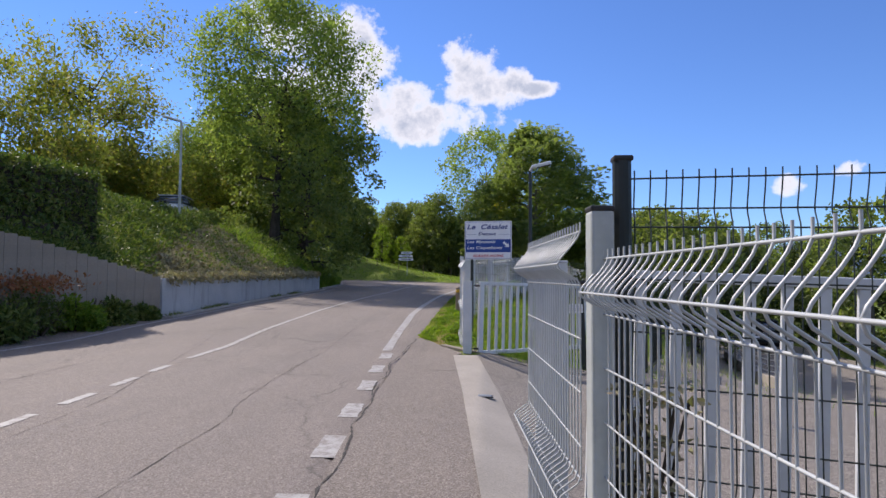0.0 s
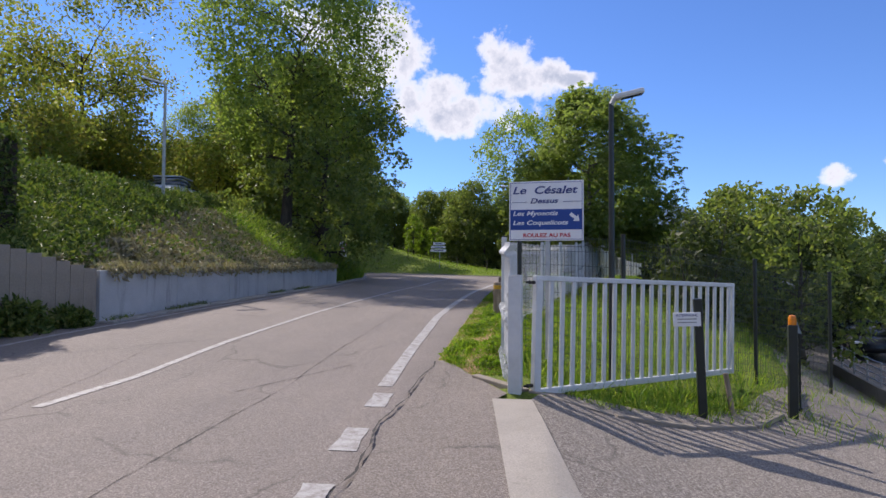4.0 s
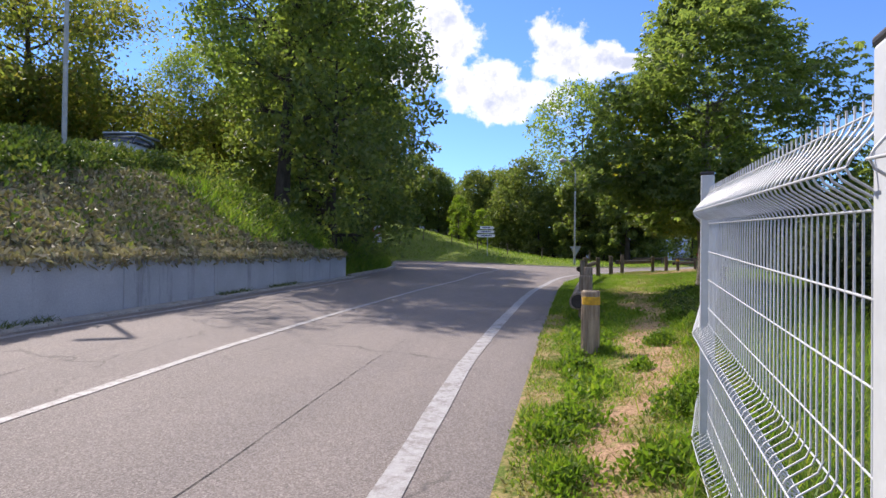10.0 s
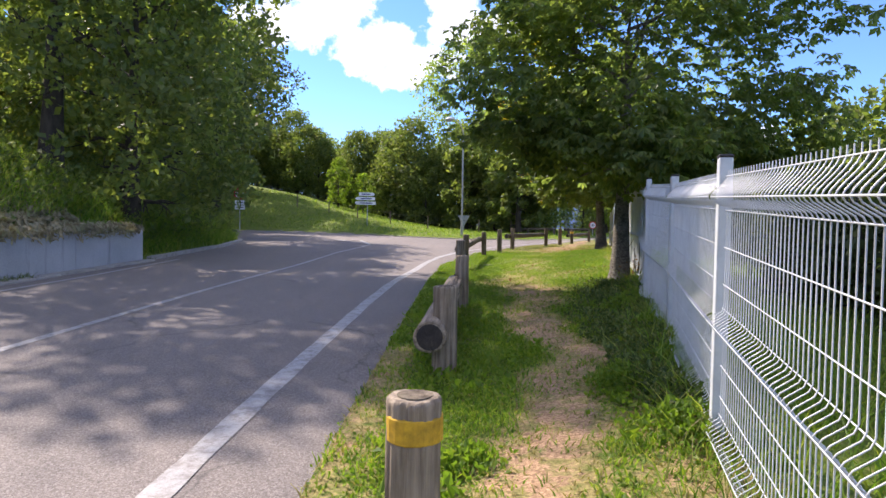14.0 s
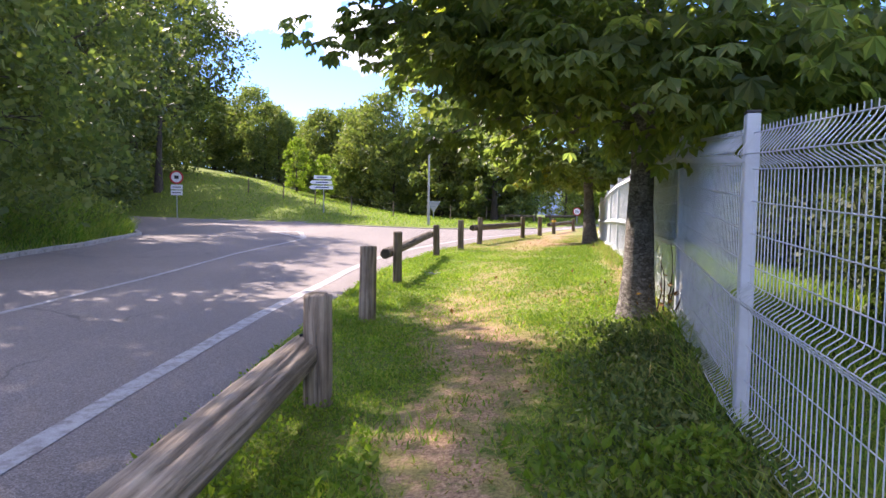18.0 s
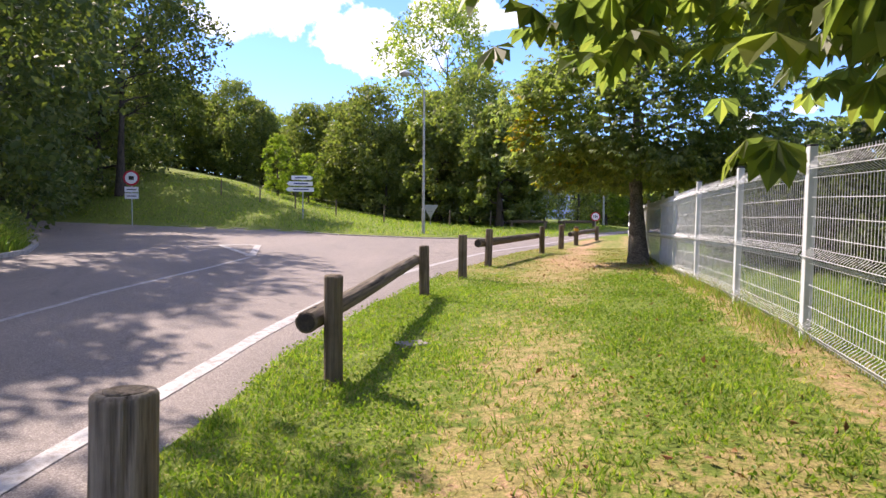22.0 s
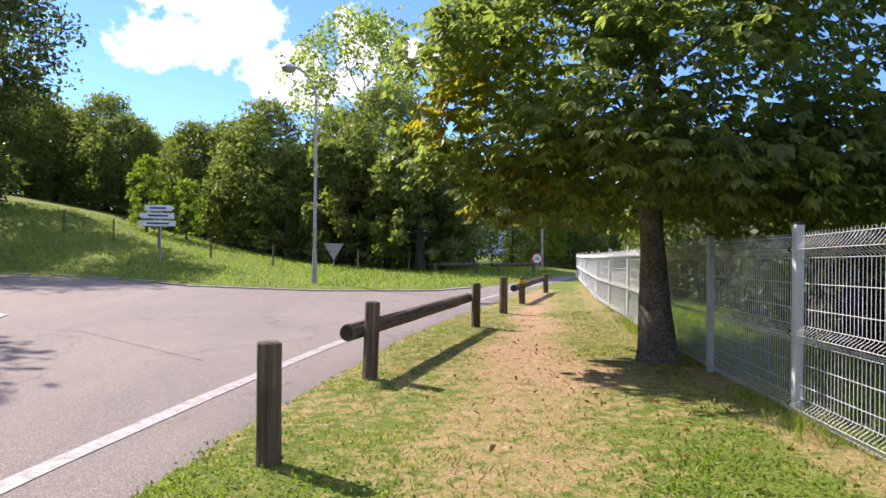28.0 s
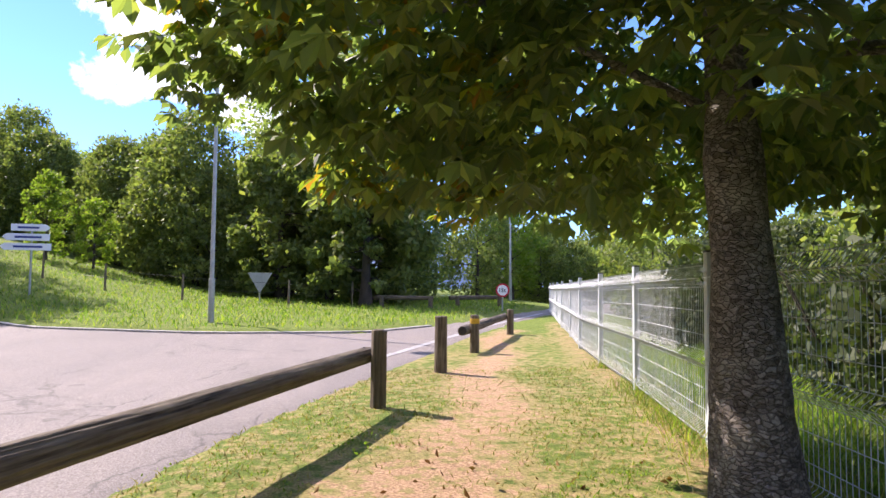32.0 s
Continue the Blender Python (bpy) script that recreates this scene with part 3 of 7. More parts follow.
def gz(x, y):
    return float(ground_z(np.array([x]), np.array([y]))[0])


def in_road(x, y):
    """How far inside the carriageway a place lies (metres, negative outside)."""
    a = poly_dist(x, y, ROAD_RIGHT)
    b = -poly_dist(x, y, BANK)
    c = -poly_dist(x, y, FAR_EDGE)
    return np.minimum(np.minimum(a, b), c)

# ---- mesh helpers ----
def part(name, bm, material, parent=None, label="", smooth=False):
    """Links a bmesh as one mesh object."""
    me = bpy.data.meshes.new(name)
    bm.to_mesh(me)
    bm.free()
    return link_mesh(name, me, material, parent, label, smooth)


def link_mesh(name, me, material, parent=None, label="", smooth=False):
    if material is not None and not me.materials:
        me.materials.append(material)
    if smooth:
        me.polygons.foreach_set("use_smooth", [True] * len(me.polygons))
    ob = new(name, me)
    if parent is not None:
        ob.parent = parent
    if label:
        tagged(ob, label)
    return ob


def thing(name, m=None, label="", category="", group="", kind=""):
    ob = new(name)
    ob.empty_display_size = 0.2
    if m is not None:
        ob.matrix_basis = m
    return tagged(ob, label, category, group, kind)


def raw_mesh(name, verts, faces):
    me = bpy.data.meshes.new(name)
    me.from_pydata([tuple(v) for v in verts], [], [tuple(f) for f in faces])
    me.update()
    return me


def quads_mesh(name, verts, size=4):
    """Mesh of separate faces, size corners each, from an array of corners."""
    v = np.asarray(verts, dtype=np.float32).reshape(-1, 3)
    n = len(v) // size
    me = bpy.data.meshes.new(name)
    me.vertices.add(len(v))
    me.vertices.foreach_set("co", v.ravel())
    me.loops.add(len(v))
    me.loops.foreach_set("vertex_index", np.arange(len(v), dtype=np.int32))
    me.polygons.add(n)
    me.polygons.foreach_set("loop_start", np.arange(n, dtype=np.int32) * size)
    me.polygons.foreach_set("loop_total", np.full(n, size, dtype=np.int32))
    me.update()
    return me


def indexed_mesh(name, verts, quads):
    v = np.asarray(verts, dtype=np.float32).reshape(-1, 3)
    q = np.asarray(quads, dtype=np.int32)
    me = bpy.data.meshes.new(name)
    me.vertices.add(len(v))
    me.vertices.foreach_set("co", v.ravel())
    me.loops.add(q.size)
    me.loops.foreach_set("vertex_index", q.ravel())
    me.polygons.add(len(q))
    me.polygons.foreach_set("loop_start", np.arange(len(q), dtype=np.int32) * q.shape[1])
    me.polygons.foreach_set("loop_total", np.full(len(q), q.shape[1], dtype=np.int32))
    me.update()
    return me


def box_bm(sx, sy, sz, bevel=0.0, at=(0, 0, 0), bm=None):
    bm = bm or bmesh.new()
    r = bmesh.ops.create_cube(bm, size=1.0)
    bmesh.ops.scale(bm, vec=(sx, sy, sz), verts=r["verts"])
    bmesh.ops.translate(bm, vec=at, verts=r["verts"])
    if bevel:
        edges = list({e for v in r["verts"] for e in v.link_edges})
        bmesh.ops.bevel(bm, geom=edges, offset=bevel, segments=2, profile=0.5, affect="EDGES")
    return bm


def tube_rings(points, radii, sides=8, wob=0.0, rng=None):
    """Vertices and quads of a tube along points."""
    P = [Vector(p) for p in points]
    verts, quads = [], []
    up = Vector((0, 0, 1))
    d0 = (P[1] - P[0]).normalized()
    side = d0.cross(up) if abs(d0.dot(up)) < 0.95 else d0.cross(Vector((1, 0, 0)))
    side.normalize()
    for i, p in enumerate(P):
        d = ((P[min(i + 1, len(P) - 1)] - P[max(i - 1, 0)])).normalized()
        side = (side - d * side.dot(d)).normalized()
        other = d.cross(side)
        for k in range(sides):
            a = 2 * math.pi * k / sides
            r = radii[i] * (1 + (rng.uniform(-wob, wob) if rng else 0))
            verts.append(p + (side * math.cos(a) + other * math.sin(a)) * r)
    for i in range(len(P) - 1):
        for k in range(sides):
            a, b = i * sides + k, i * sides + (k + 1) % sides
            quads.append((a, b, b + sides, a + sides))
    return verts, quads


def tube_bm(points, radii, sides=8, caps=True, bm=None, wob=0.0, rng=None):
    bm = bm or bmesh.new()
    if isinstance(radii, (int, float)):
        radii = [radii] * len(points)
    verts, quads = tube_rings(points, radii, sides, wob, rng)
    vs = [bm.verts.new(v) for v in verts]
    for q in quads:
        bm.faces.new([vs[i] for i in q])
    if caps:
        bm.faces.new(vs[:sides][::-1])
        bm.faces.new(vs[-sides:])
    return bm


def turned_bm(profile, sides=20):
    """Solid of revolution about z from (radius, height) pairs."""
    bm = bmesh.new()
    rings = [[bm.verts.new((r * math.cos(2 * math.pi * k / sides), r * math.sin(2 * math.pi * k / sides), z)) for k in range(sides)] for r, z in profile]
    for a, b in zip(rings, rings[1:]):
        for k in range(sides):
            bm.faces.new((a[k], a[(k + 1) % sides], b[(k + 1) % sides], b[k]))
    bm.faces.new(rings[0][::-1])
    bm.faces.new(rings[-1])
    return bm


# ---- plants ----
def unit(v):
    return v / np.maximum(np.linalg.norm(v, axis=-1, keepdims=True), 1e-9)


def leaf_blades(rng, at, size, droop=0.3, out=None, fold=0.25, aspect=0.5):
    """Pointed leaves with a midrib fold: two quads each, as corners."""
    n = len(at)
    d = unit(rng.normal(size=(n, 3)) + (0 if out is None else out * 1.2))
    d[:, 2] -= droop
    d = unit(d)
    s = unit(np.cross(d, unit(rng.normal(size=(n, 3)))))
    up = np.cross(s, d)
    L = (size * rng.uniform(0.6, 1.25, n))[:, None]
    W = L * aspect * 0.5
    base, tip = at, at + d * L
    mid = at + d * L * 0.5
    left, right = mid + s * W + up * W * fold * 2, mid - s * W + up * W * fold * 2
    ctr = mid
    q1 = np.stack([base, ctr, tip, left], 1)
    q2 = np.stack([base, right, tip, ctr], 1)
    return np.concatenate([q1, q2], 1).reshape(-1, 3), 4


def spray_quads(rng, at, size, out=None, aspect=0.62):
    """Small leafy sprays as six-cornered flakes."""
    n = len(at)
    d = unit(rng.normal(size=(n, 3)) + (0 if out is None else out))
    s = unit(np.cross(d, rng.normal(size=(n, 3))))
    L = (size * rng.uniform(0.5, 1.3, n))[:, None]
    W = L * aspect * rng.uniform(0.6, 1.2, n)[:, None]
    up = np.cross(s, d) * L * 0.25
    c = np.stack([at - d * L * 0.5, at - d * L * 0.1 + s * W * 0.5 + up * 0.4, at + d * L * 0.5, at + d * L * 0.15 - s * W * 0.5 - up * 0.5], 1)
    return c.reshape(-1, 3), 4


def palmate(rng, at, size, droop=0.55, out=None, leaflets=7):
    """Horse-chestnut leaves: leaflets spread from one stalk, each folded and drooping."""
    n = len(at)
    ax = unit(rng.normal(size=(n, 3)) * 0.7 + (0 if out is None else out) + np.array([0, 0, -0.15]))
    ax[:, 2] *= 0.5
    ax = unit(ax)
    s = unit(np.cross(ax, np.array([0, 0, 1.0]) + rng.normal(size=(n, 3)) * 0.25))
    nrm = np.cross(s, ax)
    L = size * rng.uniform(0.7, 1.2, n)
    chunks = []
    for k in range(leaflets):
        a = (k - (leaflets - 1) / 2) / (leaflets - 1) * 3.7
        ln = (L * (1.0 - 0.09 * abs(k - (leaflets - 1) / 2) ** 1.3))[:, None]
        d = unit(ax * math.cos(a) + s * math.sin(a) - np.array([0, 0, 1.0]) * (droop * rng.uniform(0.6, 1.4, n))[:, None])
        w = unit(np.cross(d, nrm)) * ln * 0.25
        up = np.cross(w, d) * 0.35
        base, p1, tip = at, at + d * ln * 0.66, at + d * ln + np.array([0, 0, -0.1]) * ln
        q1 = np.stack([base, p1, tip, p1 + w + up], 1)
        q2 = np.stack([base, p1 - w + up, tip, p1], 1)
        chunks.append(np.concatenate([q1, q2], 1).reshape(-1, 3))
    return np.concatenate(chunks), 4


def grow(rng, start, height, radius, spread, levels=3, kids=6, bare=0.3, lean=(0, 0), droop=0.0, rise=0.5):
    """Branch skeleton: list of (points, radii) and the twig ends."""
    limbs, ends = [], []
    n = 9
    trunk = []
    for i in range(n):
        f = i / (n - 1)
        trunk.append(np.array([start[0] + lean[0] * f + rng.normal() * 0.02 * height * f * 0.3, start[1] + lean[1] * f + rng.normal() * 0.02 * height * f * 0.3, start[2] + height * f]))
    limbs.append((trunk, [radius * (1.35 - 0.35 * min(1, i / 1.5)) * (1 - 0.88 * i / (n - 1)) for i in range(n)]))

    def branch(p, d, length, r, level):
        pts, rad = [p], [r]
        steps = 5 if level < levels else 4
        for i in range(steps):
            d = unit(d + rng.normal(size=3) * 0.16 + np.array([0, 0, 0.07 * rise - droop * (i / steps)]))
            p = p + d * length / steps
            pts.append(p)
            rad.append(max(0.006, r * (1 - 0.8 * (i + 1) / steps)))
        limbs.append((pts, rad))
        if level < levels:
            for _ in range(kids if level == 1 else kids - 1):
                j = rng.integers(2, len(pts))
                dd = unit(d + rng.normal(size=3) * 0.75)
                branch(pts[j], dd, length * rng.uniform(0.42, 0.68), max(0.008, rad[j] * 0.75), level + 1)
        ends.extend(pts[2:])

    count = kids * 3
    for i in range(count):
        f = bare + (1 - bare) * (i + 0.5) / count
        a = i * 2.4 + rng.uniform(-0.4, 0.4)
        k = f * (n - 1)
        j = min(n - 2, int(k))
        p = trunk[j] * (1 - (k - j)) + trunk[j + 1] * (k - j)
        shape = math.sin(math.pi * min(1.0, (0.16 + 0.84 * (1 - f) / (1 - bare)) ** 0.8 * 0.62 + 0.3)) if f > bare else 1
        d = unit(np.array([math.cos(a), math.sin(a), rise * (0.3 + f)]))
        branch(p, d, spread * max(0.35, shape) * rng.uniform(0.75, 1.15), radius * (0.42 - 0.25 * f), 1)
    return limbs, np.array(ends)


def limbs_mesh(name, limbs, sides=7, least=0.0):
    V, Q, off = [], [], 0
    for i, (pts, rad) in enumerate(limbs):
        if rad[0] < least:
            continue
        s = (14 if i == 0 else sides) if rad[0] > 0.05 else 4
        v, q = tube_rings(pts, rad, s)
        V.extend([tuple(x) for x in v])
        Q.extend([tuple(a + off for a in f) for f in q])
        off += len(v)
    return indexed_mesh(name, V, Q)


def leaf_points(rng, ends, count, scatter):
    base = ends[rng.integers(0, len(ends), count)]
    off = np.clip(rng.normal(size=(count, 3)), -1.5, 1.5) * scatter
    return base + off


def clump_points(rng, count, clumps, height, spread, bare, deep=1.0):
    """Leaf places on billowing clumps set round a domed crown, with their outward directions."""
    a = np.arange(clumps) * 2.39996 + rng.uniform(-0.5, 0.5, clumps)
    f = np.clip((np.arange(clumps) + rng.uniform(0, 1, clumps)) / clumps, 0, 1) ** 0.9
    r = spread * np.interp(f, (0, 0.1, 0.35, 0.6, 0.8, 0.93, 1.0), (0.62, 0.84, 0.92, 0.88, 0.7, 0.45, 0.15)) * rng.uniform(0.55, 1.1, clumps)
    size = spread * rng.uniform(0.13, 0.36, clumps) * (38 / clumps) ** 0.3
    z = height * (bare + (1 - bare) * f) - size * 0.5 * f
    c = np.column_stack([r * np.cos(a), r * np.sin(a) * deep, np.maximum(z, size * 0.6)])
    pick = rng.choice(clumps, count, p=size ** 2 / np.sum(size ** 2))
    d = unit(rng.normal(size=(count, 3)) + np.array([0, 0, 0.35]))
    ragged = 1 + 0.28 * np.sin(d[:, 0] * 5 + pick) * np.sin(d[:, 1] * 6 + pick * 1.7) + np.abs(rng.normal(0, 0.13, count))
    at = c[pick] + d * (size[pick] * ragged * rng.uniform(0.2, 1.05, count) ** 0.5)[:, None] * np.array([1.0, 1.0, 0.8])
    return at, unit(d + 0.5 * unit(c[pick] - np.array([0, 0, height * 0.45])))


def tree(name, m, rng, height, radius, spread, leaves, size, leafm, barkm, label, category="tree", group="", levels=3, kids=5, bare=0.3, kind="blade", scatter=0.35, lean=(0, 0), droop=0.0, rise=0.5, least=0.012, aspect=0.5, clumps=0, deep=1.0):
    ob = thing(name, m, label, category, group)
    limbs, ends = grow(rng, (0, 0, 0), height, radius, spread, levels, kids, bare, lean, droop, rise)
    # bring the crown to its radius and height
    fit_xy = spread / np.percentile(np.hypot(ends[:, 0], ends[:, 1]), 96)
    fit = np.array([fit_xy, fit_xy * deep, height / ends[:, 2].max()])
    ends = ends * fit
    limbs = [([np.asarray(p) * fit for p in pts], rad) for pts, rad in limbs]
    link_mesh("trunk", limbs_mesh("trunk", limbs, 7, least), barkm, ob, "", True)
    if clumps:
        at, out = clump_points(rng, leaves, clumps, height, spread, bare, deep)
    else:
        at = leaf_points(rng, ends, leaves, scatter)
        out = unit(at - ends.mean(axis=0))
    if kind == "palm":
        v, k = palmate(rng, at, size, 0.55, out)
    elif kind == "blade":
        v, k = leaf_blades(rng, at, size, 0.35, out, 0.25, aspect)
    else:
        v, k = spray_quads(rng, at, size, out * 0.5)
    link_mesh("crown", quads_mesh("crown", v, k), leafm, ob)
    return ob, ends


def bush(name, m, rng, sx, sy, sz, leaves, size, leafm, label, category="shrub", group="", kind="blade", stems=9):
    """Shrub: stems from the ground and a ragged leafy mass."""
    ob = thing(name, m, label, category, group)
    limbs, tips = [], []
    for i in range(stems):
        a = rng.uniform(0, 2 * math.pi)
        f = math.sqrt(rng.uniform(0, 1))
        end = np.array([math.cos(a) * f * sx * 0.85, math.sin(a) * f * sy * 0.85, sz * rng.uniform(0.55, 0.95)])
        pts = [end * np.array([0.3, 0.3, 0]) * (1 - k) + (end * k if k else 0) for k in (0, 0.35, 0.7, 1)]
        limbs.append((pts, [0.03, 0.022, 0.014, 0.006]))
    for limb in limbs:
        link_mesh("stem", limbs_mesh("stem", [limb], 4), M["bark_dark"], ob)
    lumps = rng.normal(size=(max(10, stems * 2), 3))
    lumps = unit(lumps) * rng.uniform(0.35, 0.8, (len(lumps), 1))
    lumps[:, 2] = np.abs(lumps[:, 2]) * 0.9 + 0.1
    c = lumps[rng.integers(0, len(lumps), leaves)]
    d = unit(rng.normal(size=(leaves, 3)))
    p = c + d * (0.34 * rng.uniform(0.25, 1.0, (leaves, 1)) ** 0.5)
    p = p * np.array([sx, sy, sz])
    p[:, 2] = np.maximum(p[:, 2], 0.02)
    if kind == "blade":
        v, k = leaf_blades(rng, p, size, 0.2, d, 0.25, 0.55)
    else:
        v, k = spray_quads(rng, p, size, d * 0.6)
    link_mesh("foliage", quads_mesh("foliage", v, k), leafm, ob)
    return ob


def blades(rng, xy, zfun, h, w, lean=0.35):
    """Grass blades as bent strips, two quads each."""
    n = len(xy)
    z = zfun(xy[:, 0], xy[:, 1])
    base = np.column_stack([xy, z - 0.01])
    a = rng.uniform(0, 2 * math.pi, n)
    side = np.column_stack([np.cos(a), np.sin(a), np.zeros(n)])
    H = h * rng.uniform(0.5, 1.3, n)
    if np.ndim(w) == 0:
        w = np.full(n, w)
    b = rng.uniform(0, 2 * math.pi, n)
    ln = lean * rng.uniform(0.3, 1.6, n)
    dirn = np.column_stack([np.cos(b) * ln, np.sin(b) * ln, np.ones(n)])
    mid = base + dirn * (H * 0.55)[:, None]
    tip = base + dirn * H[:, None] * np.array([1.5, 1.5, 0.95])
    W = side * w[:, None]
    q1 = np.stack([base - W, base + W, mid + W * 0.8, mid - W * 0.8], 1)
    q2 = np.stack([mid - W * 0.8, mid + W * 0.8, tip + W * 0.12, tip - W * 0.12], 1)
    return np.concatenate([q1, q2], 1).reshape(-1, 3)

# ---- ground, road, markings ----
def steps(*runs):
    return np.unique(np.concatenate([np.arange(a, b + 1e-6, s) for a, b, s in runs]).round(4))


def sheet(name, xs, ys, zfun, keep=None):
    X, Y = np.meshgrid(xs, ys)
    Z = zfun(X, Y)
    n, k = len(xs), len(ys)
    idx = np.arange(n * k).reshape(k, n)
    q = np.stack([idx[:-1, :-1], idx[:-1, 1:], idx[1:, 1:], idx[1:, :-1]], -1).reshape(-1, 4)
    if keep is not None:
        ok = keep(X, Y).ravel()
        q = q[ok[q].any(axis=1)]
        used = np.unique(q)
        back = np.full(n * k, -1)
        back[used] = np.arange(len(used))
        v = np.column_stack([X.ravel(), Y.ravel(), Z.ravel()])[used]
        return indexed_mesh(name, v, back[q])
    return indexed_mesh(name, np.column_stack([X.ravel(), Y.ravel(), Z.ravel()]), q)


def turf_z(x, y):
    r = in_road(x, y)
    bumps = np.sin(x * 2.3 + np.sin(y * 1.7)) * np.sin(y * 2.9 + x) * 0.012
    away = sstep(0.0, 0.4, -r)
    pave = sstep(0.0, 0.12, x - np.interp(y, (-24, 3.1, 10.9, 11.3, 12.6, 16, 24, 30, 36, 36.5), (1.1, 1.2, 0.8, 1.2, 3.45, 5.55, 8.05, 10.55, 12.55, 400)))
    pave = np.maximum(pave, sstep(0.0, 0.1, 11.2 - y) * (r < 0.3))
    pave = np.maximum(pave, sstep(0.0, 0.1, np.interp(y, (-24, 10.9, 11.2, 11.8, 12.2, 13.0, 13.1), (2, 0.45, 0.62, 0.3, 0.1, -0.25, -9)) - x) * (r < 0.3) * (y < 13))
    return ground_z(x, y) + bumps * away * (1 - pave) - 0.07 * sstep(-0.04, 0.10, r) + 0.012 - 0.09 * pave


def wear_of(x, y):
    d = np.abs(poly_dist(x + 0.16 * np.sin(y * 1.3) + 0.1 * np.sin(y * 3.1 + x * 2), y, PATH_LINE))
    wide = np.interp(y, (13, 18, 24, 30, 36, 41, 48, 56), (0.26, 0.36, 0.27, 0.56, 0.62, 0.95, 0.5, 0.35))
    w = 0.86 * (1 - sstep(0.12, 1.0, d / (wide * 1.9))) * np.interp(y, (11.6, 14, 22, 26, 29, 31, 35, 38, 41, 44, 60), (0.8, 0.98, 0.86, 0.84, 0.8, 0.58, 0.4, 0.38, 0.72, 0.9, 0.88))
    edge = np.interp(y, RY, RX)
    w = np.maximum(w, 0.5 * (1 - sstep(0.05, 0.5, np.abs(x - edge - 0.1))) * (y < 24))
    w = np.maximum(w, 0.55 * (1 - sstep(0.1, 0.5, np.abs(x - fence_x(y) + 0.15))) * ((y > 17) & (y < 60)))
    w = np.maximum(w, 0.32 * sstep(38.0, 41.5, y) * (y < 56))
    w = np.maximum(w, 0.75 * np.exp(-((x - 4.4) ** 2 + (y - 42.8) ** 2) / 2.4))
    w = np.maximum(w, 0.4 * np.exp(-((x - 3.0) ** 2 + (y - 30.8) ** 2) / 1.2))
    w = np.maximum(w, 0.62 * (poly_dist(x, y, BANK) > 0.1) * (-(x + 7.9) < 0.7 + (y - 17) * 0.32) * (y > 17.5) * (y < 30))
    return np.where((y < 11.5) & (x > -5) | (x > fence_x(y) + 0.4), 0.0, w)


gx = steps((-420, -60, 36), (-60, -12.4, 1.2), (-12.4, 9.6, 0.2), (9.6, 21, 0.5), (21, 42, 1.2), (42, 420, 42))
gy = steps((-60, -4, 2), (-4, 58, 0.25), (58, 100, 1.0), (100, 600, 50))
ground = link_mesh("ground", sheet("ground", gx, gy, turf_z), M["ground"], None, "", True)
tagged(ground, "grassy verge and meadow with a trodden earth path", "ground", kind="structure")
wear = ground.data.attributes.new("wear", "FLOAT", "POINT")
co = np.empty(len(ground.data.vertices) * 3)
ground.data.vertices.foreach_get("co", co)
co = co.reshape(-1, 3)
wear.data.foreach_set("value", wear_of(co[:, 0], co[:, 1]).astype(np.float32))

road = link_mesh("road", sheet("road", steps((-60, -12, 1.0), (-12, 12, 0.25), (12, 34, 1.0)), steps((-40, -4, 2), (-4, 60, 0.25), (60, 96, 1.0)),
                               lambda x, y: road_z(x, y) - 0.35 * np.clip(-in_road(x, y), 0, 0.6), lambda x, y: in_road(x, y) > -0.45), M["asphalt"], None, "", True)
tagged(road, "worn grey asphalt road with fine cracks", "road", kind="structure")


def ribbon(name, pts, width, lift=0.006, zfun=None, seg=0.4, jitter=0.0, rng=None):
    """Flat strip along a line of (x, y), draped on the road."""
    zfun = zfun or road_z
    P = np.array(pts, float)
    L = np.r_[0, np.cumsum(np.hypot(*np.diff(P, axis=0).T))]
    n = max(2, int(L[-1] / seg) + 1)
    s = np.linspace(0, L[-1], n)
    x, y = np.interp(s, L, P[:, 0]), np.interp(s, L, P[:, 1])
    dx, dy = np.gradient(x), np.gradient(y)
    k = np.hypot(dx, dy)
    w = width / 2 + (rng.uniform(-jitter, jitter, n) if jitter else 0)
    lx, ly, rx, ry = x - dy / k * w, y + dx / k * w, x + dy / k * w, y - dx / k * w
    v = np.empty((2 * n, 3))
    v[0::2] = np.column_stack([lx, ly, zfun(lx, ly) + lift])
    v[1::2] = np.column_stack([rx, ry, zfun(rx, ry) + lift])
    q = np.array([(2 * i, 2 * i + 1, 2 * i + 3, 2 * i + 2) for i in range(n - 1)])
    return indexed_mesh(name, v, q)


EDGE_LINE = ((-0.83, 11.4), (-1.0, 15.2), (-1.16, 18.5), (-1.2, 22), (-1.18, 27), (-1.12, 30), (-0.95, 32.5), (-0.75, 34.8), (-0.4, 37.3), (0.02, 39.7), (0.68, 42.1), (1.6, 45.1), (2.6, 47.9), (3.3, 49.6), (5.6, 54.2), (8.1, 59), (11.5, 64.6))
CENTRE_LINE = ((-3.78, 9.6), (-3.93, 13), (-4.05, 18), (-4.12, 22), (-4.1, 28), (-4.0, 32), (-3.8, 36), (-3.68, 41), (-3.72, 44.1))
LEFT_LINE = ((-7.2, 5), (-7.0, 11), (-6.85, 16), (-6.85, 22), (-6.95, 29), (-7.2, 33.5))
mark_rng = np.random.default_rng(5)
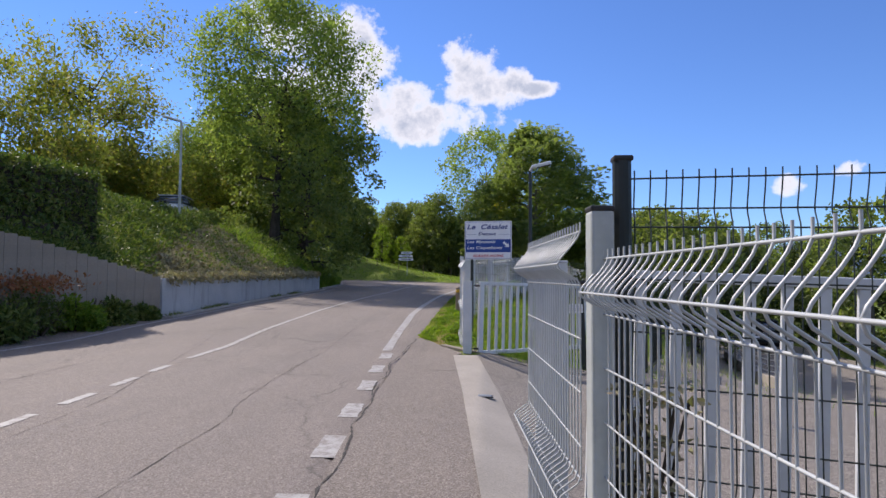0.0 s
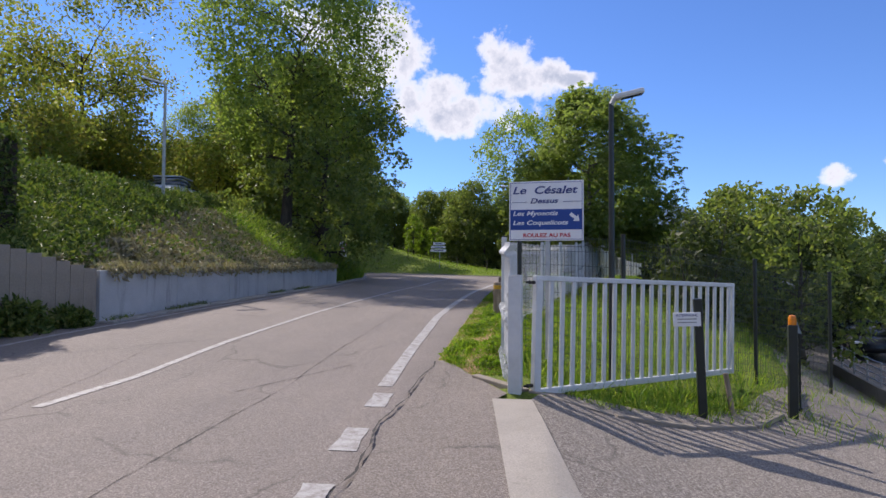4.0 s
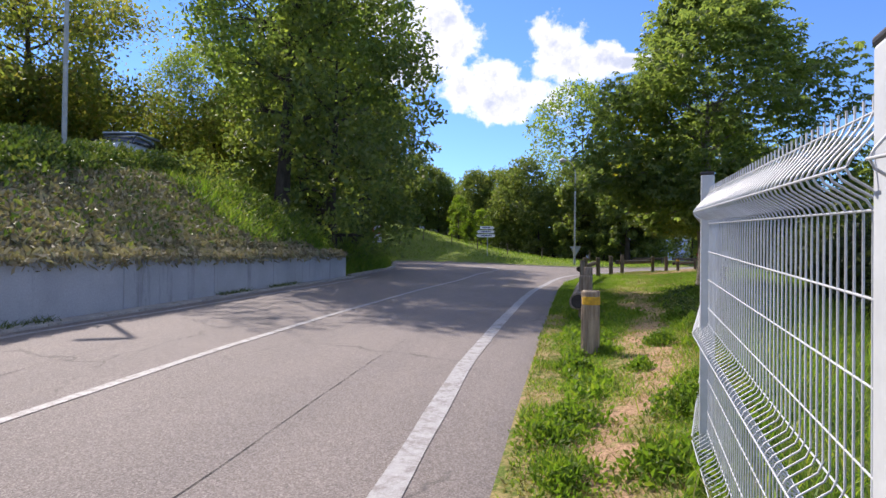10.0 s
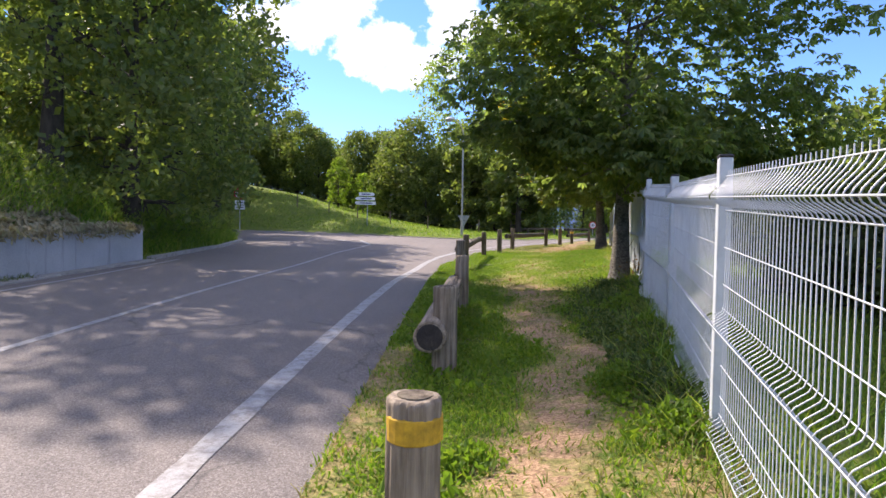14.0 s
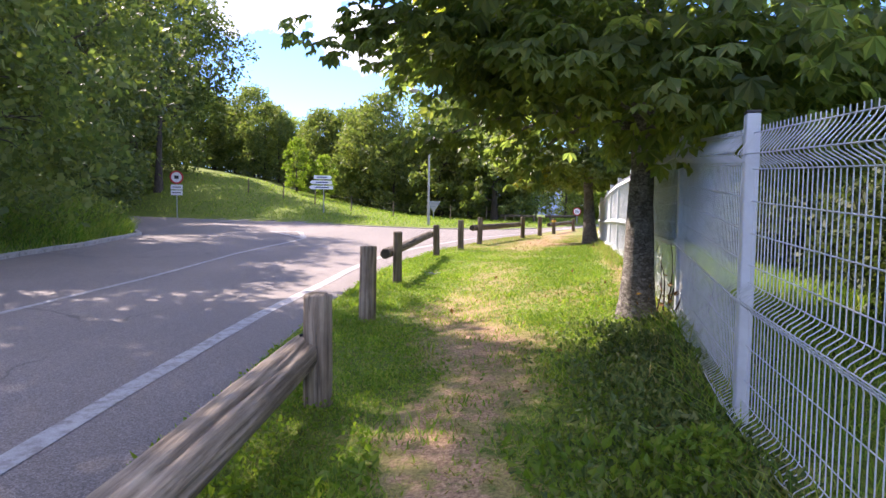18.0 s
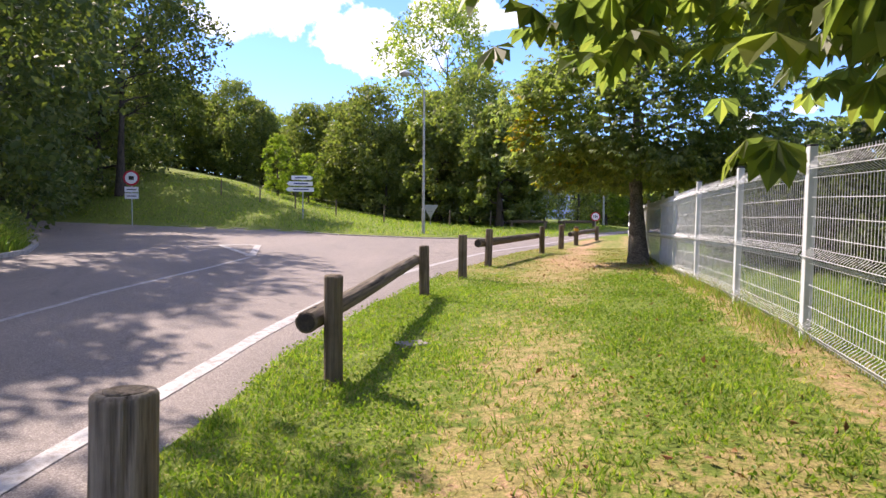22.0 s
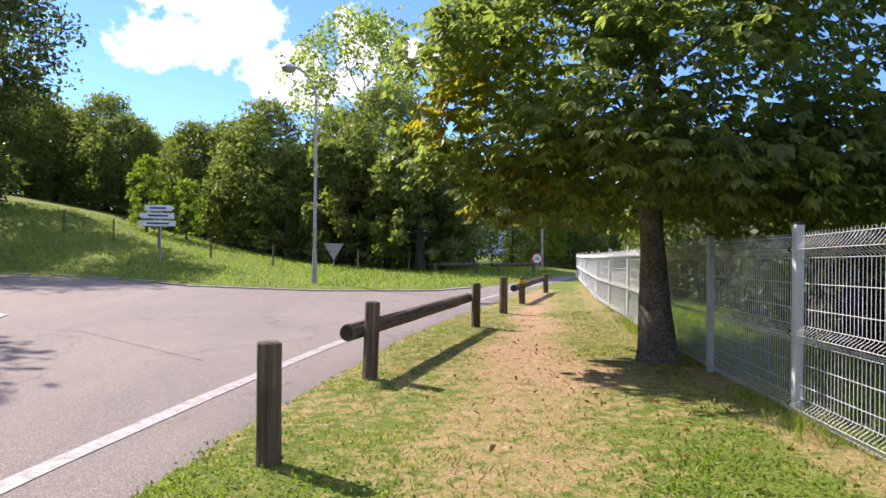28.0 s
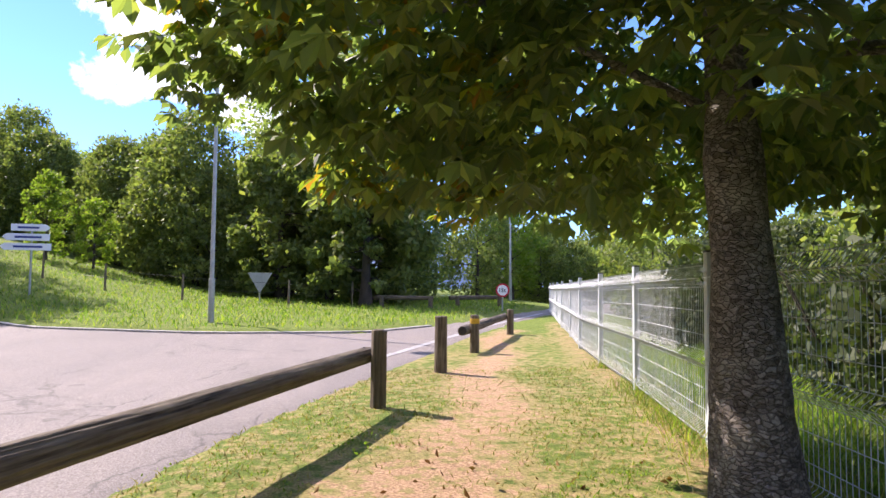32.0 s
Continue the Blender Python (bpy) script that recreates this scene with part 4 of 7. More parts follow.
for nm, line, w in (("edge_marking", EDGE_LINE, 0.17), ("centre_marking", CENTRE_LINE, 0.11), ("edge_marking", LEFT_LINE, 0.11)):
    tagged(link_mesh(nm, ribbon(nm, line, w, jitter=0.006, rng=mark_rng), M["paint"]), "worn white painted line on asphalt", "road marking", kind="structure")
for i in range(12):
    y = -5.75 + 1.46 * i + (0.05 if i % 2 else 0)
    x = float(np.interp(y, (-6, 4.35, 9, 11.4), (0.25, -0.27, -0.64, -0.8)))
    tagged(link_mesh("edge_dash", ribbon("edge_dash", ((x + 0.02, y), (x - 0.03, y + 0.68)), 0.2, 0.005, seg=0.1, jitter=0.012, rng=mark_rng), M["paint"]), "worn short white dash on asphalt", "road marking", "edge dashes", "structure")
for i in range(12):
    y = -3.9 + 1.1 * i
    x = float(np.interp(y, (-4, 5.4, 9), (-2.75, -3.38, -3.78)))
    tagged(link_mesh("centre_dash", ribbon("centre_dash", ((x + 0.03, y), (x - 0.02, y + 0.62)), 0.11, 0.005, seg=0.1, jitter=0.006, rng=mark_rng), M["paint"]), "worn white centre dash on asphalt", "road marking", "centre dashes", "structure")
seam_y = np.arange(-6, 13, 0.35)
seam = [(float(np.interp(y, (-6, 0, 4, 7.5, 10, 13), (0.5, 0.22, -0.08, -0.36, -0.5, -0.45))) + 0.03 * math.sin(y * 3.1) + 0.02 * math.sin(y * 7.7), float(y)) for y in seam_y]
tagged(link_mesh("tar_seam", ribbon("tar_seam", seam, 0.016, 0.021, ground_z, 0.07, 0.007, mark_rng), M["tar"]), "dark broken joint between road and footway", "joint", kind="structure")
# long paving joints opened into fine cracks
for line, w in ((((-1.28, -6), (-1.36, 2), (-1.5, 5.5), (-1.66, 6.6), (-1.84, 8.5), (-2.04, 12.6), (-2.2, 20)), 0.006), (((-2.45, -6), (-2.8, 3), (-3.17, 6.5), (-3.75, 8.7), (-4.86, 13.2), (-5.4, 19)), 0.005), (((-4.85, 5), (-5.0, 8.8), (-5.16, 11.2)), 0.008), (((-2.35, 10.7), (-2.13, 11.3), (-1.53, 12.5)), 0.008), (((0.1, 44), (-2.5, 46.5), (-6, 47.6)), 0.012)):
    P = np.array(line)
    yy_ = np.arange(0, len(P) - 1 + 1e-6, 0.05)
    wig = np.cumsum(mark_rng.normal(0, 0.012, len(yy_)))
    wig -= np.linspace(wig[0], wig[-1], len(wig))
    pts = np.column_stack([np.interp(yy_, range(len(P)), P[:, 0]) + wig * 0.6, np.interp(yy_, range(len(P)), P[:, 1])])
    tagged(link_mesh("paving_crack", ribbon("paving_crack", pts, w, 0.004, seg=0.12, jitter=w * 0.4, rng=mark_rng), M["tar"]), "thin dark crack along a paving joint", "crack", kind="structure")
# give-way triangle at the junction
tri = bmesh.new()
for a, b, c in (((-6.0, 48.1), (-4.95, 48.7), 0.5), ((-4.95, 48.7), (-3.74, 44.1), 0.2), ((-3.74, 44.1), (-6.0, 48.1), 0.2)):
    d = Vector((b[0] - a[0], b[1] - a[1], 0)).normalized()
    s = Vector((-d.y, d.x, 0)) * c / 2
    vs = [Vector((*a, 0)) - s, Vector((*b, 0)) - s, Vector((*b, 0)) + s, Vector((*a, 0)) + s]
    tri.faces.new([tri.verts.new((v.x, v.y, float(road_z(v.x, v.y)) + 0.016 + 0.001 * len(tri.faces))) for v in vs])
tagged(part("give_way_marking", tri, M["paint"]), "white painted give-way triangle on asphalt", "road marking", kind="structure")

# footway, threshold band and drive beside the gate
def patch(name, left, right, ys, mat, lift, label, cat, cols=9):
    v, q = [], []
    for j, y in enumerate(ys):
        a, b = float(np.interp(y, *np.array(left).T[::-1])), float(np.interp(y, *np.array(right).T[::-1]))
        for i in range(cols):
            x = a + (b - a) * i / (cols - 1)
            v.append((x, y, gz(x, y) + lift))
    for j in range(len(ys) - 1):
        for i in range(cols - 1):
            k = j * cols + i
            q.append((k, k + 1, k + cols + 1, k + cols))
    return tagged(link_mesh(name, indexed_mesh(name, v, q), mat, None, "", True), label, cat, kind="structure")


ysn = np.arange(-24, 13.01, 0.25)
patch("footway", ((0.36, -24), (0.2, 0), (-0.2, 5), (-0.42, 10), (-0.46, 13)), ((1.2, -24), (1.0, 3.6), (0.72, 7.5), (0.45, 10.9), (0.62, 11.2), (0.3, 11.8), (0.1, 12.2), (-0.25, 13)), ysn, M["footway"], 0.016, "coarse worn asphalt footway", "pavement")
patch("threshold_band", ((1.02, 3.1), (0.72, 7.5), (0.44, 10.9)), ((1.5, 3.1), (1.2, 7.5), (0.86, 10.9)), np.arange(3.1, 10.91, 0.26), M["apron"], 0.026, "pale concrete strip across the gateway", "pavement")
patch("driveway", ((1.1, -24), (1.2, 3.1), (1.0, 7.5), (0.8, 10.9), (1.1, 11.6), (3.4, 12.6), (5.5, 16), (8.0, 24), (10.5, 30), (12.5, 36)), ((26, -24), (26, 10), (21, 16), (19, 30), (18, 36)), np.r_[np.arange(-24, 13, 0.4), np.arange(13, 36.1, 0.5)], M["drive"], 0.018, "faded asphalt drive sloping down", "road", 41)
drain = thing("drain_grate", pose(1.0, 7.15, gz(1.0, 7.15) + 0.028), "small black iron drain grate in the concrete strip", "drain")
part("frame", box_bm(0.2, 0.13, 0.012, 0.003), M["cap"], drain)
for i in range(4):
    part("slat", box_bm(0.16, 0.014, 0.012, 0.002, (0, -0.04 + i * 0.027, 0.01)), M["galv"], drain)

# kerbs: gateway planting edge, junction island, left channel
def kerb_line(name, pts, w, h, label, zfun=ground_z, piece=1.0, mat="kerb"):
    top = thing(name, None, label, "kerb", kind="structure")
    P = np.array(pts, float)
    L = np.r_[0, np.cumsum(np.hypot(*np.diff(P, axis=0).T))]
    n = max(1, int(round(L[-1] / piece)))
    for i in range(n):
        s0, s1 = L[-1] * i / n, L[-1] * (i + 1) / n - 0.012
        a = np.array([np.interp(s0, L, P[:, 0]), np.interp(s0, L, P[:, 1])])
        b = np.array([np.interp(s1, L, P[:, 0]), np.interp(s1, L, P[:, 1])])
        d = b - a
        ob = part("kerb_stone", box_bm(np.hypot(*d), w, h + 0.15, 0.012, (0, 0, h / 2 - 0.075)), M[mat], top)
        za, zb = float(zfun(*a)), float(zfun(*b))
        ob.matrix_basis = pose((a[0] + b[0]) / 2, (a[1] + b[1]) / 2, (za + zb) / 2, 0, -math.degrees(math.atan2(zb - za, np.hypot(*d))), math.degrees(math.atan2(d[1], d[0])))
    return top


kerb_line("gateway_kerb", ((0.18, 12.05), (0.35, 11.75), (0.75, 11.35), (1.6, 11.3), (2.6, 11.55), (3.6, 12.2), (4.1, 12.9)), 0.12, 0.05, "mossy concrete kerb round the gateway grass", ground_z, 1.0, "wall_dark")
kerb_line("island_kerb", ((-14.0, 63.4), (-10.5, 61.6), (-5.8, 59.2), (-4.6, 57.9), (-3.9, 57.4), (0.8, 56.6), (4.3, 56.7), (6.2, 58.6)), 0.18, 0.045, "low white-washed kerb along the junction grass", road_z, 1.2)
kerb_line("bank_kerb", ((-7.75, 33), (-7.72, 37.6), (-9.0, 43.2), (-11.1, 46.9), (-15.8, 51.3)), 0.14, 0.1, "weathered kerb at the foot of the bank", road_z, 1.2)
kerb_line("wall_channel", ((-7.15, 15.4), (-7.64, 32.8)), 0.3, 0.04, "dirty concrete gutter along the wall", road_z, 2.0)

# retaining wall with panel joints
wall = thing("wall_left", None, "pale grey concrete retaining wall with dark streaks", "wall", kind="structure")
ys = np.linspace(15.4, 32.8, 7)
for a, b in zip(ys[:-1], ys[1:]):
    bm = bmesh.new()
    vs = []
    for y in (a + 0.006, b - 0.006):
        x = np.interp(y, (15.4, 32.8), (-7.3, -7.8))
        z0, z1 = float(road_z(x, y)) - 0.3, np.interp(y, (15.4, 32.8), (1.36, 1.55))
        vs.append([bm.verts.new(p) for p in ((x, y, z0), (x - 0.25, y, z0), (x - 0.25, y, z1), (x, y, z1))])
    for i in range(4):
        bm.faces.new((vs[0][i], vs[0][(i + 1) % 4], vs[1][(i + 1) % 4], vs[1][i]))
    bm.faces.new(vs[0][::-1])
    bm.faces.new(vs[1])
    bmesh.ops.recalc_face_normals(bm, faces=bm.faces)
    bmesh.ops.bevel(bm, geom=list(bm.edges), offset=0.012, segments=1, affect="EDGES")
    part("wall_panel", bm, M["wall"], wall)
wing = thing("wall_wing", None, "dark board-marked concrete wing wall", "wall", kind="structure")
wa, wb = Vector((-10.9, 3.4)), Vector((-7.4, 15.33))
n = 46
for i in range(n):
    p = wa.lerp(wb, (i + 0.5) / n)
    h = np.interp(i / n, (0, 0.68, 1), (3.2, 2.05, 0.98))
    d = wb - wa
    ob = part("board_strip", box_bm(d.length / n - 0.004, 0.2 + 0.006 * (i % 3), h + 0.3, 0.005, (0, 0, h / 2 - 0.15)), M["wall_dark"], wing)
    ob.matrix_basis = pose(p.x, p.y, float(road_z(p.x, p.y)), 0, 0, math.degrees(math.atan2(d.y, d.x)))

# ---- fences ----
def panel_mesh(name, a, b, za, zb, ha, hb, folds=3, r=0.0028, depth=0.075, pitch=0.05, side=1.0, spikes=0.03, row=0.2):
    """Welded mesh panel between two posts, with pressed folds."""
    ax, bx = Vector((a[0], a[1], 0)), Vector((b[0], b[1], 0))
    d = bx - ax
    ln = d.length
    d.normalize()
    nrm = Vector((-d.y, d.x, 0)) * side
    # folds: centre heights as a share of the panel
    cs = (0.93, 0.46, 0.06)[:folds] if folds == 3 else (0.9, 0.12)
    hm = (ha + hb) / 2
    prof = [(1.0 + spikes / hm, 0.0), (1.0, 0.0)]
    wires = [1.0]
    # the top of the panel leans out to its first fold and snaps back below it
    prof += [(1 - d0 / hm, o) for d0, o in ((0.02, 0.12), (0.045, 0.36), (0.072, 0.68), (0.092, 0.9), (0.108, 1.0), (0.124, 0.9), (0.144, 0.5), (0.16, 0.14), (0.178, 0.0))]
    wires += [1 - 0.108 / hm, 1 - 0.178 / hm]
    cs = (1 - 0.108 / hm,) + cs[1:]
    for c in cs[1:]:
        f = 0.07 / hm
        prof += [(c + f * 1.15, 0.0), (c + f * 0.8, 0.14), (c + f * 0.25, 0.86), (c, 1.0), (c - f * 0.25, 0.86), (c - f * 0.8, 0.14), (c - f * 1.15, 0.0)]
        wires += [c + f, c, c - f]
    prof.append((0.0, 0.0))
    for hi, lo in zip(cs[:-1], cs[1:]):
        k = max(1, round((hi - lo) * hm / row) - 1)
        hi = hi - 0.07 / hm
        wires += [hi + (lo - hi) * (j + 1) / (k + 1) for j in range(k)]
    prof.sort(key=lambda q: -q[0])
    V, Q = [], []

    def strand(pts, rad):
        v, q = tube_rings(pts, [rad] * len(pts), 4)
        o = len(V)
        V.extend(v)
        Q.extend([tuple(i + o for i in f) for f in q])

    def at(s, f, off):
        z0, h = za + (zb - za) * s / ln, ha + (hb - ha) * s / ln
        return ax + d * s + nrm * (off * depth) + Vector((0, 0, z0 + h * f))

    n = int((ln - 0.08) / pitch)
    for i in range(n + 1):
        s = 0.04 + (ln - 0.08) * i / n
        strand([at(s, f, o) for f, o in prof], r)
    for w in wires:
        o = 1.0 if any(abs(w - c) < 1e-6 for c in cs) else 0.0
        strand([at(0.03, w, o), at(ln - 0.03, w, o)], r * 1.15)
    return indexed_mesh(name, V, Q)


def fence_post(parent, x, y, z0, z1, w, mat, cap=True, turn=0.0, dep=None, sides=0):
    h = z1 - z0
    bm = box_bm(dep or w, w, h + 0.3, min(w, dep or w) * 0.14, (0, 0, h / 2 - 0.15)) if not sides else tube_bm([(0, 0, -0.3), (0, 0, h)], w / 2, sides)
    ob = part("post", bm, mat, parent)
    ob.matrix_basis = pose(x, y, z0, 0, 0, turn)
    if cap:
        c = part("cap", box_bm((dep or w) * 1.04, w * 1.04, 0.018, 0.006, (0, 0, h + 0.006)), M["cap"], ob, "black plastic cap")
    return ob


white_fence = thing("mesh_fence", None, "white welded-wire fence with folded panels and grey-white posts", "fence")
for i, (x, y, top) in enumerate(FENCE):
    j = min(i, len(FENCE) - 2)
    turn = math.degrees(math.atan2(FENCE[j + 1][1] - FENCE[j][1], FENCE[j + 1][0] - FENCE[j][0])) - 90
    lean = 0.0
    fence_post(white_fence, x, y, gz(x, y) - 0.02, top, 0.085, M["post_grey"], True, turn, 0.07)
for (x0, y0, t0), (x1, y1, t1) in zip(FENCE[:-1], FENCE[1:]):
    z0, z1 = gz(x0, y0) + 0.04, gz(x1, y1) + 0.04
    link_mesh("mesh_panel", panel_mesh("mesh_panel", (x0, y0), (x1, y1), z0, z1, t0 - z0 - 0.1, t1 - z1 - 0.1), M["wire"], white_fence)

# end panel from the gate pillar to the first post
link_mesh("mesh_panel", panel_mesh("mesh_panel", (0.62, 11.42), FENCE[0][:2], gz(0.62, 11.4) + 0.06, gz(*FENCE[0][:2]) + 0.04, 1.62, FENCE[0][2] - gz(*FENCE[0][:2]) - 0.14), M["wire"], white_fence, "slightly bent end panel")

# entrance fence on the near side of the gateway
near_fence = thing("mesh_fence", None, "white welded-wire fence panel beside the gateway with dry climber", "fence")
NP = (1.37, 1.66)
fence_post(near_fence, *NP, gz(*NP), 1.63, 0.085, M["post_near"], True, 4, 0.075)
for a, b, h in (((1.23, 3.02), (1.32, 1.69), 1.57), (NP, (1.62, -0.85), 1.475), ((1.62, -0.85), (1.86, -3.4), 1.475)):
    za, zb = gz(*a) + 0.04, gz(*b) + 0.04
    link_mesh("mesh_panel", panel_mesh("mesh_panel", a, b, za, zb, h - za, h - zb, side=-1.0, r=0.0032), M["wire_near"], near_fence)
for p in ((1.62, -0.85), (1.86, -3.4)):
    fence_post(near_fence, *p, gz(*p), 1.63, 0.085, M["white"], True, 4, 0.075)

# dark green fences
def green_fence(pts, tops, label, lo=0.0):
    f = thing("mesh_fence", None, label, "fence")
    for (x, y), t in zip(pts, tops):
        fence_post(f, x, y, gz(x, y), t, 0.062, M["green_post"], True, 0, None, 12)
    for (a, ta), (b, tb) in zip(list(zip(pts, tops))[:-1], list(zip(pts, tops))[1:]):
        za, zb = gz(*a) + 0.03, gz(*b) + 0.03
        link_mesh("mesh_panel", panel_mesh("mesh_panel", a, b, za, zb, ta - za - 0.06, tb - zb - 0.06, r=0.0026, depth=0.022), M["green_wire"], f)
    return f


green_fence(((1.45, 1.7), (3.9, 1.5), (6.3, 1.1)), (1.8, 1.82, 1.82), "dark green welded-wire fence beside the drive")
green_fence(((0.72, 13.2), (2.2, 13.45), (4.5, 14.9), (6.4, 16.6)), (1.92, 1.92, 1.6, 1.4), "dark green welded-wire fence above the drive")

# ---- gates ----
def gate_pillar(x, y, z0, z1, w, label):
    g = thing("gate_post", pose(x, y, z0, 0, 0, -8), label, "gate post")
    part("column", box_bm(w, w, z1 - z0 + 0.3, 0.012, (0, 0, (z1 - z0) / 2 - 0.15)), M["white"], g)
    part("cap_plate", box_bm(w + 0.006, w + 0.006, 0.012, 0.003, (0, 0, z1 - z0 + 0.004)), M["white"], g)
    for h in (0.35, 0.78, 1.15):
        part("bolt", box_bm(0.03, 0.03, 0.045, 0.006, (-w / 2 - 0.008, 0, h)), M["galv"], g, "rusty clamp bolt")
    return g


def gate_leaf(a, b, za, zb, height, label, n=22):
    """Barred leaf from its hinge end a to its free end b."""
    d = Vector((b[0] - a[0], b[1] - a[1], 0))
    ln = d.length
    g = thing("gate_leaf", pose(a[0], a[1], za, 0, -math.degrees(math.atan2(zb - za, ln)), math.degrees(math.atan2(d.y, d.x))), label, "gate")
    part("hinge_stile", box_bm(0.10, 0.07, height, 0.008, (0.05, 0, height / 2)), M["white"], g)
    part("end_stile", box_bm(0.06, 0.05, height, 0.006, (ln - 0.03, 0, height / 2)), M["white"], g)
    part("top_rail", box_bm(ln, 0.055, 0.06, 0.008, (ln / 2, 0, height)), M["white"], g)
    part("bottom_rail", box_bm(ln, 0.06, 0.075, 0.008, (ln / 2, 0, 0.04)), M["white"], g)
    bar = box_bm(0.06, 0.03, height - 0.1, 0.006)
    me = bpy.data.meshes.new("bar")
    bar.to_mesh(me)
    bar.free()
    me.materials.append(M["white"])
    for i in range(n):
        ob = new("bar", me)
        ob.parent = g
        ob.matrix_basis = pose(0.1 + (ln - 0.13) * (i + 0.9) / (n + 0.4), 0, height / 2 + 0.02)
    for h in (0.12, height - 0.05):
        hinge = part("hinge", tube_bm([(-0.13, 0, h), (0.0, 0, h)], 0.011, 10), M["cap"], g, "greasy steel hinge bolt")
        for q in (-0.085, -0.03):
            part("nut", tube_bm([(q, 0, h), (q + 0.022, 0, h)], 0.024, 6), M["cap"], hinge)
    return g


gate_pillar(0.68, 11.3, -0.02, 1.345, 0.15, "white painted steel gate pillar")
gate_pillar(1.37, 3.13, 0.0, 1.5, 0.17, "white painted steel gate pillar with rust at its clamps")
gate_leaf((0.87, 11.36), (3.92, 14.2), -0.01, -0.13, 1.33, "white painted barred steel gate leaf standing open", 21)
gate_leaf((1.55, 3.2), (5.75, 2.9), 0.04, -0.1, 1.40, "white painted barred steel gate leaf standing open", 21)

# ---- name board ----
def text_part(words, size, parent, mat, at, label="", extrude=0.0015, width=None, shear=0.0, bold=0.0):
    cu = bpy.data.curves.new("lettering", "FONT")
    cu.body, cu.size, cu.extrude, cu.shear, cu.offset = words, size, extrude, shear, bold
    cu.align_x, cu.align_y = "CENTER", "CENTER"
    tmp = bpy.data.objects.new("lettering", cu)
    scene.collection.objects.link(tmp)
    dg = bpy.context.evaluated_depsgraph_get()
    me = bpy.data.meshes.new_from_object(tmp.evaluated_get(dg))
    bpy.data.objects.remove(tmp)
    co = np.empty(len(me.vertices) * 3)
    me.vertices.foreach_get("co", co)
    co = co.reshape(-1, 3)
    co[:, :2] -= (co[:, :2].max(0) + co[:, :2].min(0)) / 2
    if width:
        co[:, 0] *= width / (co[:, 0].max() - co[:, 0].min())
    me.vertices.foreach_set("co", co.ravel())
    me.materials.clear()
    # one part for each word: words lie apart along x
    bm = bmesh.new()
    bm.from_mesh(me)
    spans = sorted((min(v.co.x - shear * v.co.y for v in f.verts), max(v.co.x - shear * v.co.y for v in f.verts)) for f in bm.faces)
    cuts, reach = [], spans[0][1]
    for a, b in spans:
        if a - reach > 0.14 * size:
            cuts.append((a + reach) / 2)
        reach = max(reach, b)
    groups = [[] for _ in range(len(cuts) + 1)]
    for f in bm.faces:
        x = f.calc_center_median()
        groups[sum(x.x - shear * x.y > c for c in cuts)].append(f)
    for faces in groups:
        ids = {}
        wb = bmesh.new()
        for f in faces:
            vs = []
            for v in f.verts:
                if v.index not in ids:
                    ids[v.index] = wb.verts.new(v.co)
                vs.append(ids[v.index])
            wb.faces.new(vs)
        ob = part("lettering", wb, mat, parent, label)
        ob.matrix_basis = pose(*at, 90, 0, 0)
    bm.free()
    return ob


SIGN = pose(1.06, 12.35, 1.79, 0, 0, -8)
board = thing("name_board", SIGN, "white and blue residence name board on a steel pole", "sign")
W, H = 0.95, 0.77
part("panel", box_bm(W, 0.022, H, 0.006, (0, 0, H / 2)), M["sign_white"], board)
part("blue_field", box_bm(W - 0.03, 0.004, 0.262, 0.0, (0, -0.0125, 0.272)), M["sign_blue"], board, "dark blue band")
for s, at in (((W - 0.03, 0.004, 0.006), (0, -0.0125, 0.018)), ((W - 0.03, 0.004, 0.006), (0, -0.0125, H - 0.018)), ((0.006, 0.004, H - 0.036), (-W / 2 + 0.018, -0.0125, H / 2)), ((0.006, 0.004, H - 0.036), (W / 2 - 0.018, -0.0125, H / 2))):
    part("border", box_bm(*s, 0.0, at), M["sign_blue"], board)
for sx, w in ((-0.34, 0.2), (0.335, 0.23)):
    part("rule", box_bm(w, 0.004, 0.005, 0.0, (sx, -0.0125, 0.5)), M["sign_navy"], board)
text_part("Le  Césalet", 0.135, board, M["sign_navy"], (-0.01, -0.015, 0.655), "navy lettering", width=0.83, shear=0.25, bold=0.0024)
text_part("Dessus", 0.09, board, M["sign_navy"], (-0.02, -0.015, 0.515), "navy lettering", width=0.355, shear=0.25, bold=0.0018)
text_part("Les Myosotis", 0.08, board, M["letter_white"], (-0.135, -0.0165, 0.345), "white lettering", width=0.58, shear=0.25, bold=0.0016)
text_part("Les Coquelicots", 0.08, board, M["letter_white"], (-0.07, -0.0165, 0.225), "white lettering", width=0.71, shear=0.25, bold=0.0016)
text_part("ROULEZ AU PAS", 0.07, board, M["sign_red"], (0.01, -0.015, 0.07), "red lettering", width=0.6, bold=0.0016)
arrow = bmesh.new()
av = [arrow.verts.new((x, 0, z)) for x, z in ((0, 0.022), (0.085, 0.022), (0.085, 0.055), (0.15, 0), (0.085, -0.055), (0.085, -0.022), (0, -0.022))]
arrow.faces.new(av)
ao = part("arrow", arrow, M["letter_white"], board, "white arrow")
ao.matrix_basis = pose(0.31, -0.0165, 0.345, 0, 40, 0)
part("pole", box_bm(0.06, 0.04, 2.25, 0.008, (0.02, 0.04, -0.40)), M["galv"], board, "galvanised pole")
for z in (0.15, 0.6):
    part("clamp", box_bm(0.14, 0.03, 0.04, 0.004, (0.02, 0.02, z)), M["galv"], board)

